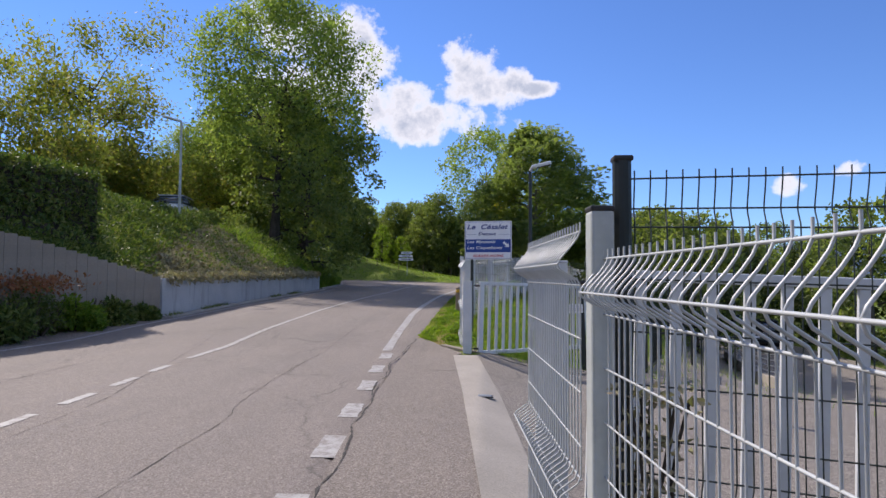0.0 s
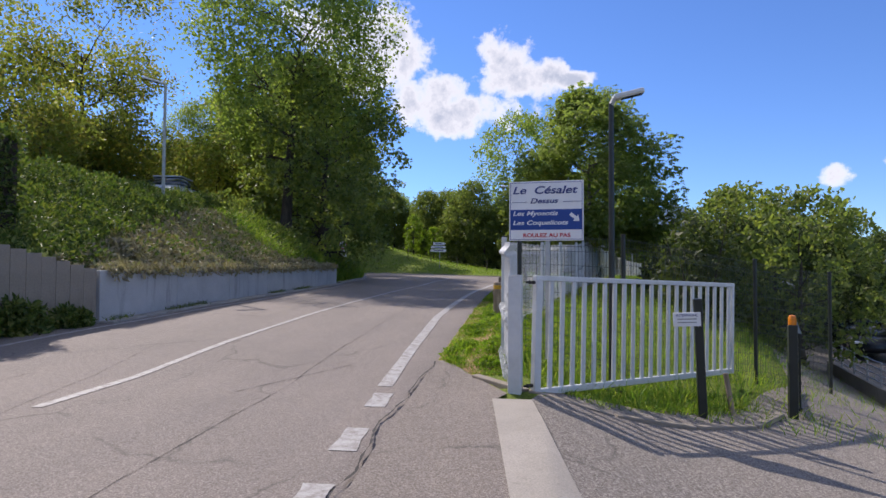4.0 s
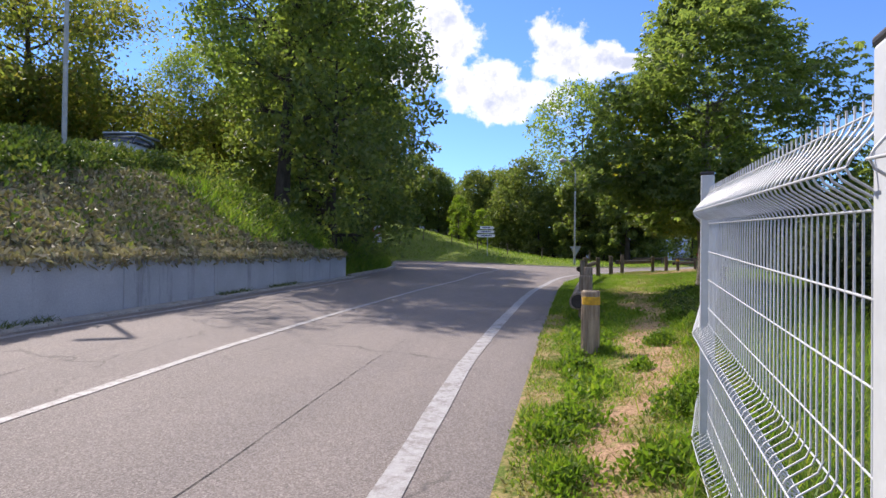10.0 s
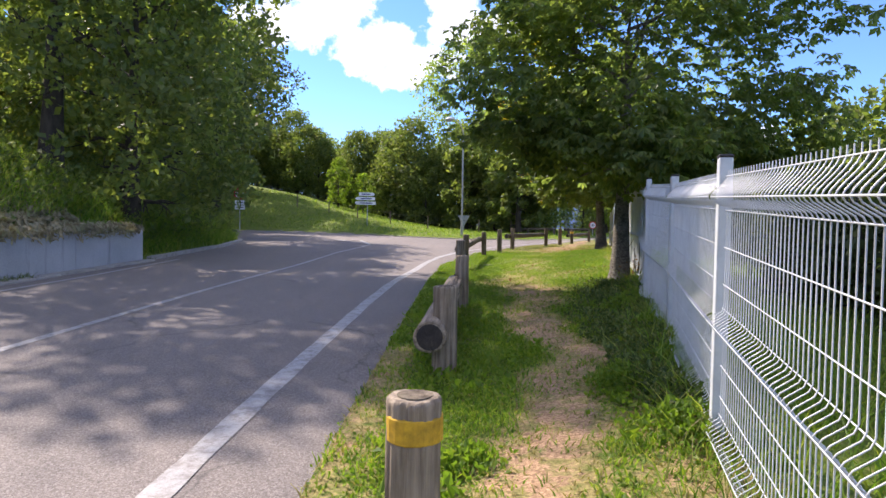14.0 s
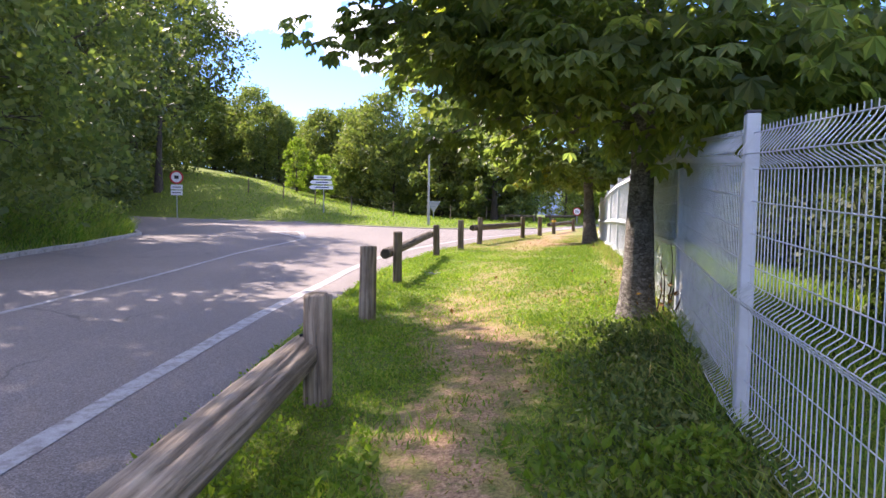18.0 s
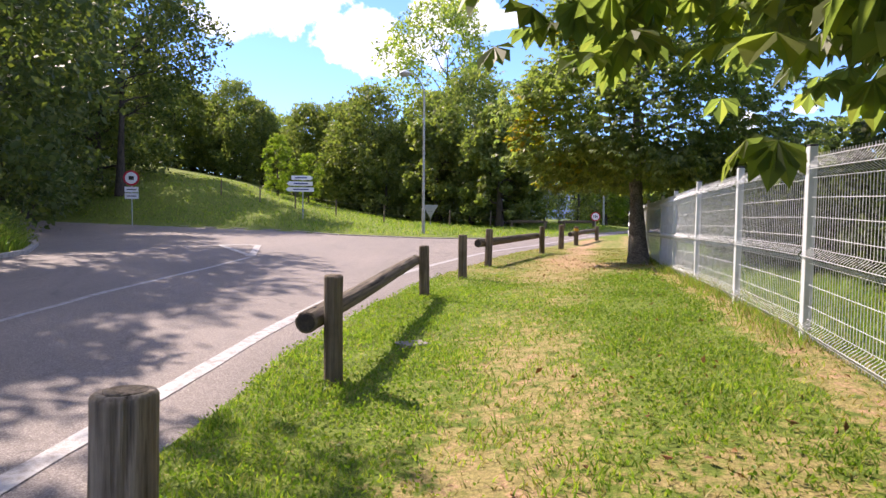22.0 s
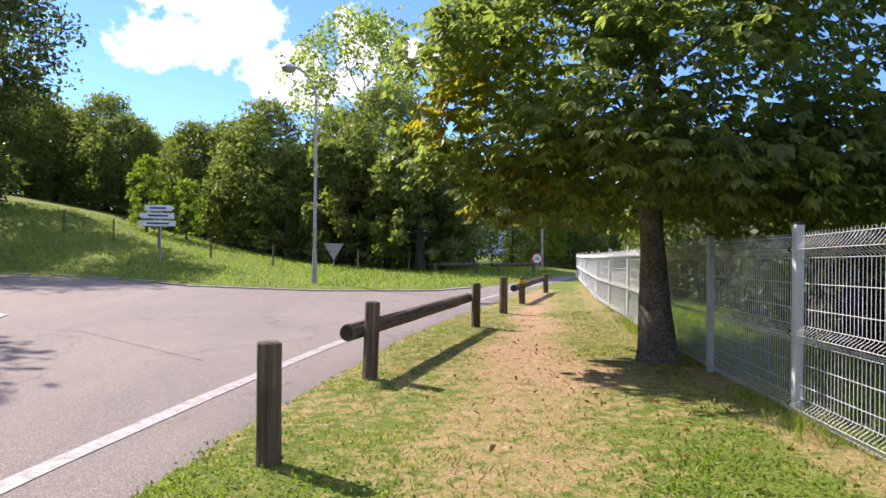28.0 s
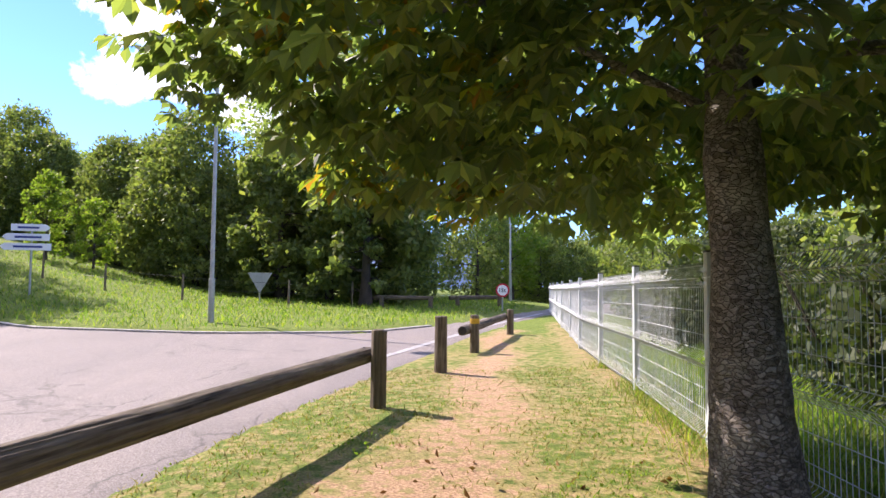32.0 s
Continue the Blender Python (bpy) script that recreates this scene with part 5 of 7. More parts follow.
# ---- lamps ----
def black_lamp(x, y, z0, z1, label, s=1.0, turn=0.0, head=0.42, mat="green_post"):
    l = thing("street_lamp", pose(x, y, z0, 0, 0, turn), label, "lamp")
    h = z1 - z0
    part("pole", tube_bm([(0, 0, -0.1), (0, 0, h * 0.5), (0, 0, h)], [0.045 * s, 0.04 * s, 0.034 * s], 12), M[mat], l)
    part("base_plate", box_bm(0.22, 0.22, 0.03, 0.006, (0, 0, 0.01)), M["cap"], l)
    part("bracket", tube_bm([(0, 0, h - 0.02), (0.03, 0, h + 0.05), (0.1, 0, h + 0.1)], 0.035 * s, 10), M["lamp_grey"], l)
    bm = box_bm(head, 0.15, 0.075, 0.028)
    ob = part("head", bm, M["lamp_head"], l, "pale grey flat lamp head")
    ob.matrix_basis = pose(head / 2 + 0.02, 0, h + 0.13, 0, -14, 0)
    part("lens", box_bm(head * 0.7, 0.11, 0.012, 0.004, (0.04, 0, -0.038)), M["glass"], ob)
    return l


black_lamp(1.93, 12.68, gz(1.93, 12.68), 3.63, "black steel street lamp with a flat pale head", 1.0, 8)
black_lamp(-11.1, 23.8, gz(-11.1, 23.8), 7.55, "grey park lamp on the bank", 1.3, 200, 0.7, "lamp_grey")
black_lamp(-18.5, 26.5, gz(-18.5, 26.5), 7.0, "grey park lamp behind the bank", 1.2, 170, 0.6, "lamp_grey")
black_lamp(9.6, 26.0, gz(9.6, 26), 0.9, "dark lamp beside the lower drive", 0.9, 190, 0.4)


def swan_lamp(x, y, z0, h, reach, turn, label):
    l = thing("street_lamp", pose(x, y, z0, 0, 0, turn), label, "lamp")
    part("pole", tube_bm([(0, 0, -0.1), (0, 0, 1.2), (0, 0, 1.25), (0, 0, h - 1.0)], [0.085, 0.08, 0.062, 0.045], 12), M["lamp_grey"], l)
    part("door", box_bm(0.06, 0.02, 0.3, 0.005, (0, -0.08, 0.7)), M["lamp_head"], l)
    pts = [(reach * (1 - math.cos(a)), 0, h - 1.0 + 1.0 * math.sin(a)) for a in np.linspace(0, math.pi * 0.5, 8)]
    part("arm", tube_bm(pts, 0.035, 10), M["lamp_grey"], l)
    head = part("head", turned_bm(((0.05, 0.12), (0.1, 0.1), (0.24, 0.02), (0.27, -0.04), (0.25, -0.05)), 20), M["lamp_head"], l, "round pale lamp head")
    head.matrix_basis = pose(reach + 0.08, 0, h - 0.06)
    part("bowl", turned_bm(((0.25, -0.05), (0.22, -0.13), (0.12, -0.19), (0.02, -0.2)), 20), M["bowl"], head, "smoky glass bowl")
    return l


swan_lamp(0.11, 58.54, gz(0.11, 58.54), 7.62, 1.05, 219, "tall grey street lamp with a curved arm and round head")
swan_lamp(12.6, 74.0, gz(12.6, 74), 5.2, 1.1, 190, "grey street lamp with a curved arm far off")

# ---- timber posts and rails ----
def cracked_log(length, r0, r1, seed, sides=40, rings=40, wave=0.006, z0=0.0):
    """Weathered round timber: drying cracks run along the grain, the ends are chamfered."""
    rng = np.random.default_rng(seed)
    t = np.linspace(0, 2 * math.pi, sides, endpoint=False)
    z = np.concatenate([[0.0, 0.012], np.linspace(0.03, length - 0.03, rings), [length - 0.012, length]])
    T, Z = np.meshgrid(t, z)
    R = (r0 + (r1 - r0) * Z / length) * (1 + 0.03 * np.sin(2 * T + seed) + 0.02 * np.sin(3 * T - seed + Z * 0.8) + 0.008 * np.sin(7 * T + Z * 2.2))
    for _ in range(26):
        a, c, half = rng.uniform(0, 2 * math.pi), rng.uniform(0, length), rng.uniform(0.15, 0.55) * length
        line = a + 0.1 * np.sin(Z * rng.uniform(1.5, 4) + a)
        near = np.exp(-(np.angle(np.exp(1j * (T - line))) / rng.uniform(0.05, 0.1)) ** 2)
        R = R - rng.uniform(0.03, 0.14) * r0 * near * np.clip(1.2 * (1 - ((Z - c) / half) ** 2), 0, 1)
    R = R + 0.012 * r0 * np.sin(23 * T + 1.1 * np.sin(Z * 2.0) + seed) * np.sin(Z * 1.3 + 5 * T) + rng.normal(0, 0.0009, R.shape)
    R[0], R[-1] = R[0] * 0.9, R[-1] * 0.88
    X, Y = R * np.cos(T) + wave * np.sin(Z * 1.7 + seed), R * np.sin(T) + wave * np.sin(Z * 1.3 + 2 * seed)
    v = np.column_stack([X.ravel(), Y.ravel(), (Z + z0).ravel()])
    quads = [(i * sides + k, i * sides + (k + 1) % sides, (i + 1) * sides + (k + 1) % sides, (i + 1) * sides + k) for i in range(len(z) - 1) for k in range(sides)]
    me = raw_mesh("log", v, quads + [tuple(range(sides))[::-1], tuple(range((len(z) - 1) * sides, len(z) * sides))])
    me.polygons.foreach_set("use_smooth", [True] * len(quads) + [False, False])
    return me


def timber_post(x, y, top, r, label, dark=False, band=False, lean=0.0):
    z0 = gz(x, y)
    h = top - z0
    rng = random.Random(int(y * 10))
    p = thing("timber_post", pose(x, y, z0, lean, lean * 0.6, rng.uniform(0, 360)), label, "post", "roadside timber posts")
    me = cracked_log(h + 0.25, r * 1.02, r * 0.97, int(y * 10), 64, 16, 0.003, -0.25)
    # worn top, chipped on one side
    for v in me.vertices:
        if v.co.z > h - 0.05:
            v.co.z += 0.003 * math.sin(2 * math.atan2(v.co.y, v.co.x) + x) - 0.015 * max(0.0, v.co.x / r - 0.45)
    link_mesh("shaft", me, M["timber_dark" if dark else "timber"], p)
    part("end_face", turned_bm(((r * 0.7, h - 0.012), (r * 0.66, h + 0.003), (r * 0.2, h + 0.001)), 16), M["timber_dark"], p)
    if band:
        part("yellow_band", turned_bm(((r * 1.0, h - 0.165), (r * 1.035, h - 0.16), (r * 1.03, h - 0.075), (r * 1.0, h - 0.07)), 18), M["yellow"], p, "worn yellow waymark band")
    return p


POSTS = ((0.19, 19.42, 1.12, 0.105), (0.2, 22.77, 1.21, 0.11), (0.33, 26.7, 1.3, 0.10), (0.27, 29.9, 1.45, 0.105), (0.38, 33.08, 1.52, 0.08), (0.97, 37.4, 1.54, 0.08), (1.6, 39.92, 1.62, 0.085), (2.26, 42.67, 1.67, 0.085), (4.17, 47.12, 1.65, 0.085), (5.22, 49.7, 1.66, 0.095), (6.25, 52.27, 1.55, 0.09), (7.88, 55.85, 1.51, 0.09))
for i, (x, y, t, r) in enumerate(POSTS):
    timber_post(x, y, t, r, "round weathered timber post with a yellow waymark band" if i in (0, 10) else "round weathered timber post split by drying", i > 3, i in (0, 10), (0, 0, 0, 1.5, 2.0, -1.2, 0, 1.2, 0, 0, 0, 0)[i])


def log_rail(a, b, r, over, h, label, dark=True, off=0.075):
    """Round rail nailed to the road side of two posts."""
    (x0, y0), (x1, y1) = a, b
    A, B = Vector((x0, y0, gz(x0, y0) + h)), Vector((x1, y1, gz(x1, y1) + h))
    d = (B - A).normalized()
    side = Vector((-d.y, d.x, 0)) * (r + off)
    A, B = A + side - d * over, B + side + d * 0.12
    ln = (B - A).length
    m = Matrix.Translation(A) @ d.to_track_quat("Z", "Y").to_matrix().to_4x4()
    l = thing("log_rail", m, label, "rail", "roadside log rails")
    link_mesh("log", cracked_log(ln, r * 1.04, r * 0.95, int(y0), 90, 44, 0.004), M["timber_dark" if dark else "timber"], l)
    part("end_face", turned_bm(((r * 0.84, 0.004), (r * 0.82, -0.008), (r * 0.55, -0.012), (r * 0.1, -0.009)), 20), M["endgrain"], l, "dark cut end")
    for q in (over, ln - 0.12):
        part("bolt", turned_bm(((0.014, -0.01), (0.014, 0.004), (0.008, 0.006)), 8), M["cap"], l).matrix_basis = pose(0, r * 1.0, q, -90, 0, 0)
    return l


log_rail(POSTS[1][:2], POSTS[2][:2], 0.14, 0.26, 0.38, "thick grey weathered log rail", False, -0.02)
log_rail(POSTS[4][:2], POSTS[5][:2], 0.088, 0.2, 0.56, "dark weathered log rail")
log_rail(POSTS[7][:2], POSTS[8][:2], 0.092, 0.26, 0.55, "dark weathered log rail")
log_rail(POSTS[10][:2], POSTS[11][:2], 0.09, 0.3, 0.45, "weathered log rail by the roadside")
for a, b in (((5.2, 66.5), (7.2, 66.2)), ((8.4, 66.6), (10.4, 67.4))):
    for p in (a, b):
        timber_post(*p, gz(*p) + 0.5, 0.09, "short timber barrier post", True)
    log_rail(a, b, 0.09, 0.3, 0.42, "low log barrier beyond the junction")
slab = thing("flat_stone", pose(0.95, 34.4, gz(0.95, 34.4) + 0.012, 2, 1, 30), "small flat grey stone in the grass", "stone")
part("slab", box_bm(0.34, 0.2, 0.06, 0.015), M["stone"], slab)

# ---- road signs ----
def disc_sign(x, y, zc, r, words, label, face=-90.0, plates=0, pole_top=None):
    s = thing("road_sign", pose(x, y, gz(x, y), 0, 0, face + 90), label, "sign")
    zz = zc - gz(x, y)
    part("pole", tube_bm([(0, 0.03, -0.1), (0, 0.03, (pole_top or zz + r * 0.9))], 0.03, 10), M["galv"], s)
    for nm, rr, th, mat in (("rim", r, 0.0, "sign_red"), ("face", r * 0.76, 0.004, "sign_white")):
        bm = turned_bm(((rr, 0), (rr, 0.012)), 28)
        o = part(nm, bm, M[mat], s)
        o.matrix_basis = pose(0, -th, zz, 90, 0, 0)
    if words:
        text_part(words, r * 0.8, s, M["cap"], (0, -0.02, zz), "black numerals", bold=0.004)
    else:
        part("symbol", box_bm(r * 0.62, 0.004, r * 0.5, 0.0, (0, -0.02, zz)), M["cap"], s, "small dark symbol")
    for k in range(plates):
        part("plate", box_bm(r * 1.7, 0.012, r * 0.72, 0.004, (0, 0, zz - r * 1.5 - k * r * 0.85)), M["sign_white"], s, "white plate below")
    for k in range(plates):
        part("plate_bar", box_bm(r * 1.2, 0.004, r * 0.12, 0, (0, -0.009, zz - r * 1.5 - k * r * 0.85)), M["cap"], s)
    return s


disc_sign(-16.1, 62.6, 3.78, 0.42, "", "round red-rimmed limit sign with plates on the verge", -80, 2)
disc_sign(9.82, 64.5, 1.9, 0.27, "15t", "round red-rimmed weight limit sign by the fence", -100)
ds = thing("direction_sign", pose(-7.05, 63.8, gz(-7.05, 63.8), 0, 0, 8), "three white arrow boards on one pole in the meadow", "sign")
dz = 4.1 - gz(-7.05, 63.8)
part("pole", tube_bm([(0.1, 0.04, -0.1), (0.1, 0.04, dz)], 0.035, 10), M["galv"], ds)
for k, (w, way) in enumerate(((1.05, 1), (1.3, -1), (1.42, -1))):
    z = dz - 0.16 - k * 0.33
    bm = bmesh.new()
    out = [(-w / 2, -0.12), (w / 2, -0.12), (w / 2 + 0.14, 0), (w / 2, 0.12), (-w / 2, 0.12)]
    a = [bm.verts.new((x * way, 0, zz)) for x, zz in out]
    b = [bm.verts.new((x * way, 0.02, zz)) for x, zz in out]
    bm.faces.new(a), bm.faces.new(b[::-1])
    for i in range(5):
        bm.faces.new((a[i], a[(i + 1) % 5], b[(i + 1) % 5], b[i]))
    bmesh.ops.recalc_face_normals(bm, faces=bm.faces)
    o = part("arrow_board", bm, M["sign_white"], ds)
    o.matrix_basis = pose(0, 0, z)
    part("text_bar", box_bm(w * 0.62, 0.004, 0.07, 0, (0, -0.004, 0)), M["sign_navy"], o, "unreadable dark words")
yt = thing("road_sign", pose(0.2, 67.45, gz(0.2, 67.45), 0, 0, 6), "grey back of a give-way sign", "sign")
yz = 2.53 - gz(0.2, 67.45)
part("pole", tube_bm([(0, 0.03, -0.1), (0, 0.03, yz - 0.05)], 0.03, 10), M["galv"], yt)
bm = bmesh.new()
tv = [[bm.verts.new((x, d, yz + z)) for x, z in ((-0.5, 0), (0.5, 0), (0.0, -0.87))] for d in (-0.012, 0.0)]
bm.faces.new(tv[0]), bm.faces.new(tv[1][::-1])
for i in range(3):
    bm.faces.new((tv[0][i], tv[0][(i + 1) % 3], tv[1][(i + 1) % 3], tv[1][i]))
bmesh.ops.recalc_face_normals(bm, faces=bm.faces)
part("triangle", bm, M["back_grey"], yt)

# ---- trees ----
def set_down(x, y, sink=0.05, turn=0.0):
    return pose(x, y, gz(x, y) - sink, 0, 0, turn)


def chestnut(x, y, seed, height, label, leaves, turning, shape, leafm="leaf_chestnut", lean=0.0, stout=1.0):
    """Roadside chestnut: shape holds the crown's offset, radius and its low side."""
    ox, oy, wide, high_at, low, high, nip, boughs = shape
    rng = np.random.default_rng(seed)
    t = thing("horse_chestnut", set_down(x, y, 0.08), label, "tree")
    limbs, ends = grow(rng, (0, 0, 0), height * 0.92, 0.2, 2.4, 3, 5, 0.27, (0.1, 0.12), 0.04, 0.55)
    r0 = np.percentile(np.hypot(ends[:, 0], ends[:, 1]), 97)
    fit = np.array([wide * 0.85 / r0, wide * 0.85 / r0, height * 0.95 / ends[:, 2].max()])
    limbs = [([np.asarray(p) * fit for p in pts], rad) for pts, rad in limbs if (np.hypot(pts[-1][0], pts[-1][1]) > 0.5 and min(p[2] * fit[2] for p in pts) > 2.3) or rad[0] > 0.1]
    # stout trunk with swellings, then the boughs
    pts, rad = np.array(limbs[0][0]), np.array(limbs[0][1])
    hs = np.linspace(0, pts[-1, 2], 64)
    tr = np.interp(hs, pts[:, 2], rad) * (1 + 0.05 * np.sin(hs * 2.3 + seed) + 0.16 * np.exp(-((hs - 2.05) / 0.22) ** 2) + 0.3 * np.exp(-hs / 0.12))
    bend = lambda h: lean * h * math.exp(-(h / 4.5) ** 2)
    V, Q = tube_rings([(np.interp(h, pts[:, 2], pts[:, 0]) + bend(h), np.interp(h, pts[:, 2], pts[:, 1]), h) for h in hs], list(tr * stout), 22, 0.025, random.Random(seed))
    link_mesh("trunk", indexed_mesh("trunk", [tuple(p) for p in V], Q), M["bark_chestnut"], t, "", True)
    for c, sp, c2 in boughs:
        mid = (c[0] * 0.5, c[1] * 0.5, c[2] + 0.35)
        limbs.append(([np.array((0.05, 0.05, 2.1 + 0.1 * c2 / 100)), np.array(mid), np.array((c[0] * 0.8, c[1] * 0.8, c[2] + 0.2)), np.array(c)], [0.035, 0.025, 0.015, 0.006]))
    link_mesh("boughs", limbs_mesh("boughs", limbs[1:], 7, 0.01), M["bark_chestnut"], t, "", True)

    def floor_of(a):
        """Height of the crown's lower edge by compass direction."""
        return low + (high - low) * np.exp(-((np.angle(np.exp(1j * (a - high_at)))) / 0.85) ** 2)

    def dome(n, thick):
        """Places in the outer layer of a lumpy domed crown."""
        a = rng.uniform(-math.pi, math.pi, n)
        f = rng.uniform(0, 1, n) ** 1.15
        z0 = floor_of(a)
        z = z0 + (height - z0) * f
        r = wide * np.interp(f, (0, 0.06, 0.18, 0.42, 0.66, 0.82, 0.95, 1.0), (0.68, 0.86, 1.0, 0.97, 0.79, 0.55, 0.27, 0.1))
        r = r * (1 - nip[1] * np.exp(-((np.angle(np.exp(1j * (a - nip[0])))) / 0.6) ** 2))
        lump = 1 + 0.08 * np.sin(3 * a + z * 1.3 + seed) + 0.09 * np.sin(5 * a - z * 2.1 + seed * 2) + 0.08 * np.sin(9 * a + z * 3.7) + 0.05 * np.sin(17 * a - z * 6.1)
        depth = 1 - thick * rng.uniform(0, 1, n) ** 1.6
        r = r * lump * depth
        z = z + 0.14 * np.sin(4 * a + seed) * (1 - f) + rng.normal(0, 0.07, n)
        return np.column_stack([r * np.cos(a) + ox, r * np.sin(a) + oy, z]), a, f

    # leaves gather on the ends of boughs, with gaps between them
    heads, a, f = dome(210, 0.42)
    n = int(leaves * 0.72)
    pick = rng.integers(0, len(heads), n)
    spread = rng.uniform(0.2, 0.42, len(heads))
    at = heads[pick] + np.clip(rng.normal(size=(n, 3)), -1.6, 1.6) * (spread[pick][:, None] * np.array([1.0, 1.0, 0.62]))
    at = np.concatenate([at, dome(leaves - n, 0.75)[0] * np.array([0.9, 0.9, 0.97])])
    # underside of the crown
    n = leaves // 5
    b = rng.uniform(-math.pi, math.pi, n)
    rr_ = wide * 0.85 * np.sqrt(rng.uniform(0.03, 1, n))
    under = np.column_stack([rr_ * np.cos(b) + ox, rr_ * np.sin(b) + oy, floor_of(b) + 0.75 - 0.12 * rr_ + 0.22 * np.sin(4 * b + rr_ * 2) + rng.normal(0, 0.16, n)])
    at = np.concatenate([at, under])
    out = unit(at - np.array([ox, oy, 3.0]))
    v, k = palmate(rng, at, 0.16, 0.55, out, 5)
    low_at = np.concatenate([np.clip(rng.normal(size=(c2, 3)), -1.7, 1.7) * np.array(sp) + np.array(c) for c, sp, c2 in boughs])
    v = np.concatenate([v, palmate(rng, low_at, 0.12, 0.55, unit(low_at - np.array([ox, oy, 3.0])))[0]])
    link_mesh("crown", quads_mesh("crown", v, k), M[leafm], t)
    # turning leaves on the left side, their colour brightened for its backlit glow
    at, a, f = dome(turning * 9, 0.2)
    at = at[((a > 2.1) | (a < -2.95)) & (f < 0.6) & (np.sin(at[:, 2] * 2.3 + a * 4) > -0.2)][:turning]
    v, k = palmate(rng, at, 0.16, 0.5, unit(at - np.array([ox, oy, 3.0])))
    link_mesh("turning_leaves", quads_mesh("turning_leaves", v, k), M["leaf_turning"], t, "leaves turning yellow and rust, brightened for the backlit edge")
    return t


chestnut(3.3, 29.15, 11, 7.6, "horse chestnut with a dense dark crown beside the fence", 12500, 190, (-0.05, -0.2, 3.15, 2.5, 1.9, 3.0, (2.75, 0.42), (((-1.2, -0.25, 1.78), (0.15, 0.2, 0.16), 50), ((-2.2, -0.75, 1.9), (0.22, 0.12, 0.05), 50), ((-1.5, 0.55, 1.98), (0.22, 0.12, 0.08), 45), ((-2.75, -1.9, 2.62), (0.3, 0.22, 0.12), 90), ((-2.1, -1.5, 2.75), (0.4, 0.3, 0.16), 150))), "leaf_chestnut", 0.0, 0.82)
chestnut(6.0, 43.4, 12, 8.0, "horse chestnut with leaves starting to turn yellow", 12000, 1000, (0.15, 0.15, 3.2, -2.6, 1.95, 2.35, (-2.5, 0.3), (((-2.85, 0.7, 2.65), (0.25, 0.22, 0.14), 130),)), "leaf_chestnut_pale", -0.09, 1.0)

# bank trees
rt = np.random.default_rng(21)
acacia, _ = tree("false_acacia", set_down(-10.5, 33.2), rt, 15.0, 0.3, 5.3, 30000, 0.19, M["leaf_ash"], M["bark_dark"], "tall feathery tree on the bank above the wall", "tree", "", 3, 6, 0.36, "spray", 0.5, (0.5, 0.4), 0.05, 0.7, 0.014, 0.5, 110, 0.55)
copy_thing(acacia, set_down(-17.0, 39.0, 0.1, 30)).scale = (0.6, 0.6, 0.55)
tree("ash_tree", set_down(-9.3, 35.0), rt, 10.6, 0.24, 4.2, 22000, 0.22, M["leaf_wood"], M["bark_dark"], "dark leafy tree at the corner of the bank", "tree", "", 3, 6, 0.06, "spray", 0.5, (0.5, -0.5), 0.1, 0.5, 0.014, 0.5, 110)
tree("ash_tree", set_down(-12.9, 41.5), rt, 9.6, 0.24, 3.9, 20000, 0.24, M["leaf_wood"], M["bark_dark"], "dark leafy tree over the side road", "tree", "", 3, 6, 0.06, "spray", 0.5, (0.5, 0), 0.1, 0.5, 0.014, 0.5, 80)
# side-road trees use the leaf colour darkened for shade
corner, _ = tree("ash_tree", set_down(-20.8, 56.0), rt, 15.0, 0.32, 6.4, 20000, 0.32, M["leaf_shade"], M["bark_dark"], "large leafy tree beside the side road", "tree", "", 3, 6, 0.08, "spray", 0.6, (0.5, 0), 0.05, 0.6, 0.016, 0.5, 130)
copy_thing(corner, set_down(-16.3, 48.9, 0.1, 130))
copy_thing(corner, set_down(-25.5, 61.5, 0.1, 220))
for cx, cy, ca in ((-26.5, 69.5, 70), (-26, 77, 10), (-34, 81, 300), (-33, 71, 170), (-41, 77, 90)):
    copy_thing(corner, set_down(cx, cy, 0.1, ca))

tree("oak_tree", set_down(-21.4, 71.6), rt, 16.0, 0.3, 6.6, 15000, 0.33, M["leaf_shade"], M["bark_dark"], "tall tree leaning out over the meadow, leaf colour darkened for shade", "tree", "", 3, 6, 0.48, "spray", 0.6, (0.3, 0), 0.05, 0.5, 0.016, 0.5, 90)

# small yellowish trees behind the bank
ry = np.random.default_rng(31)
yel, _ = tree("garden_tree", set_down(-18.2, 34.0), ry, 5.6, 0.11, 2.6, 7500, 0.18, M["leaf_yellow"], M["bark_dark"], "young yellow-green tree behind the bank", "tree", "garden trees", 3, 5, 0.2, "spray", 0.4)
for x, y, a, s in ((-18, 37, 40, 1.1), (-21, 30, 100, 1.0), (-17, 25.5, 160, 0.9), (-23, 36, 210, 1.25), (-20, 43, 260, 1.2), (-27, 40, 300, 1.4), (-15, 40, 20, 0.95), (-26, 27, 60, 1.2)):
    copy_thing(yel, set_down(x, y, 0.05, a) @ Matrix.Scale(s, 4)).scale = (s, s, s)
cherry, _ = tree("cherry_tree", set_down(-20.2, 31.8), ry, 11.6, 0.22, 5.0, 26000, 0.19, M["leaf_yellow"], M["bark_dark"], "spreading fruit tree with yellowing leaves on the bank", "tree", "", 3, 5, 0.22, "spray", 0.42, (0, 0), 0.0, 0.4)
copy_thing(cherry, set_down(-20.5, 14.5, 0.05, 120)).scale = (0.7, 0.7, 0.7)
copy_thing(cherry, set_down(-25, 27.5, 0.05, 240)).scale = (0.85, 0.85, 0.8)

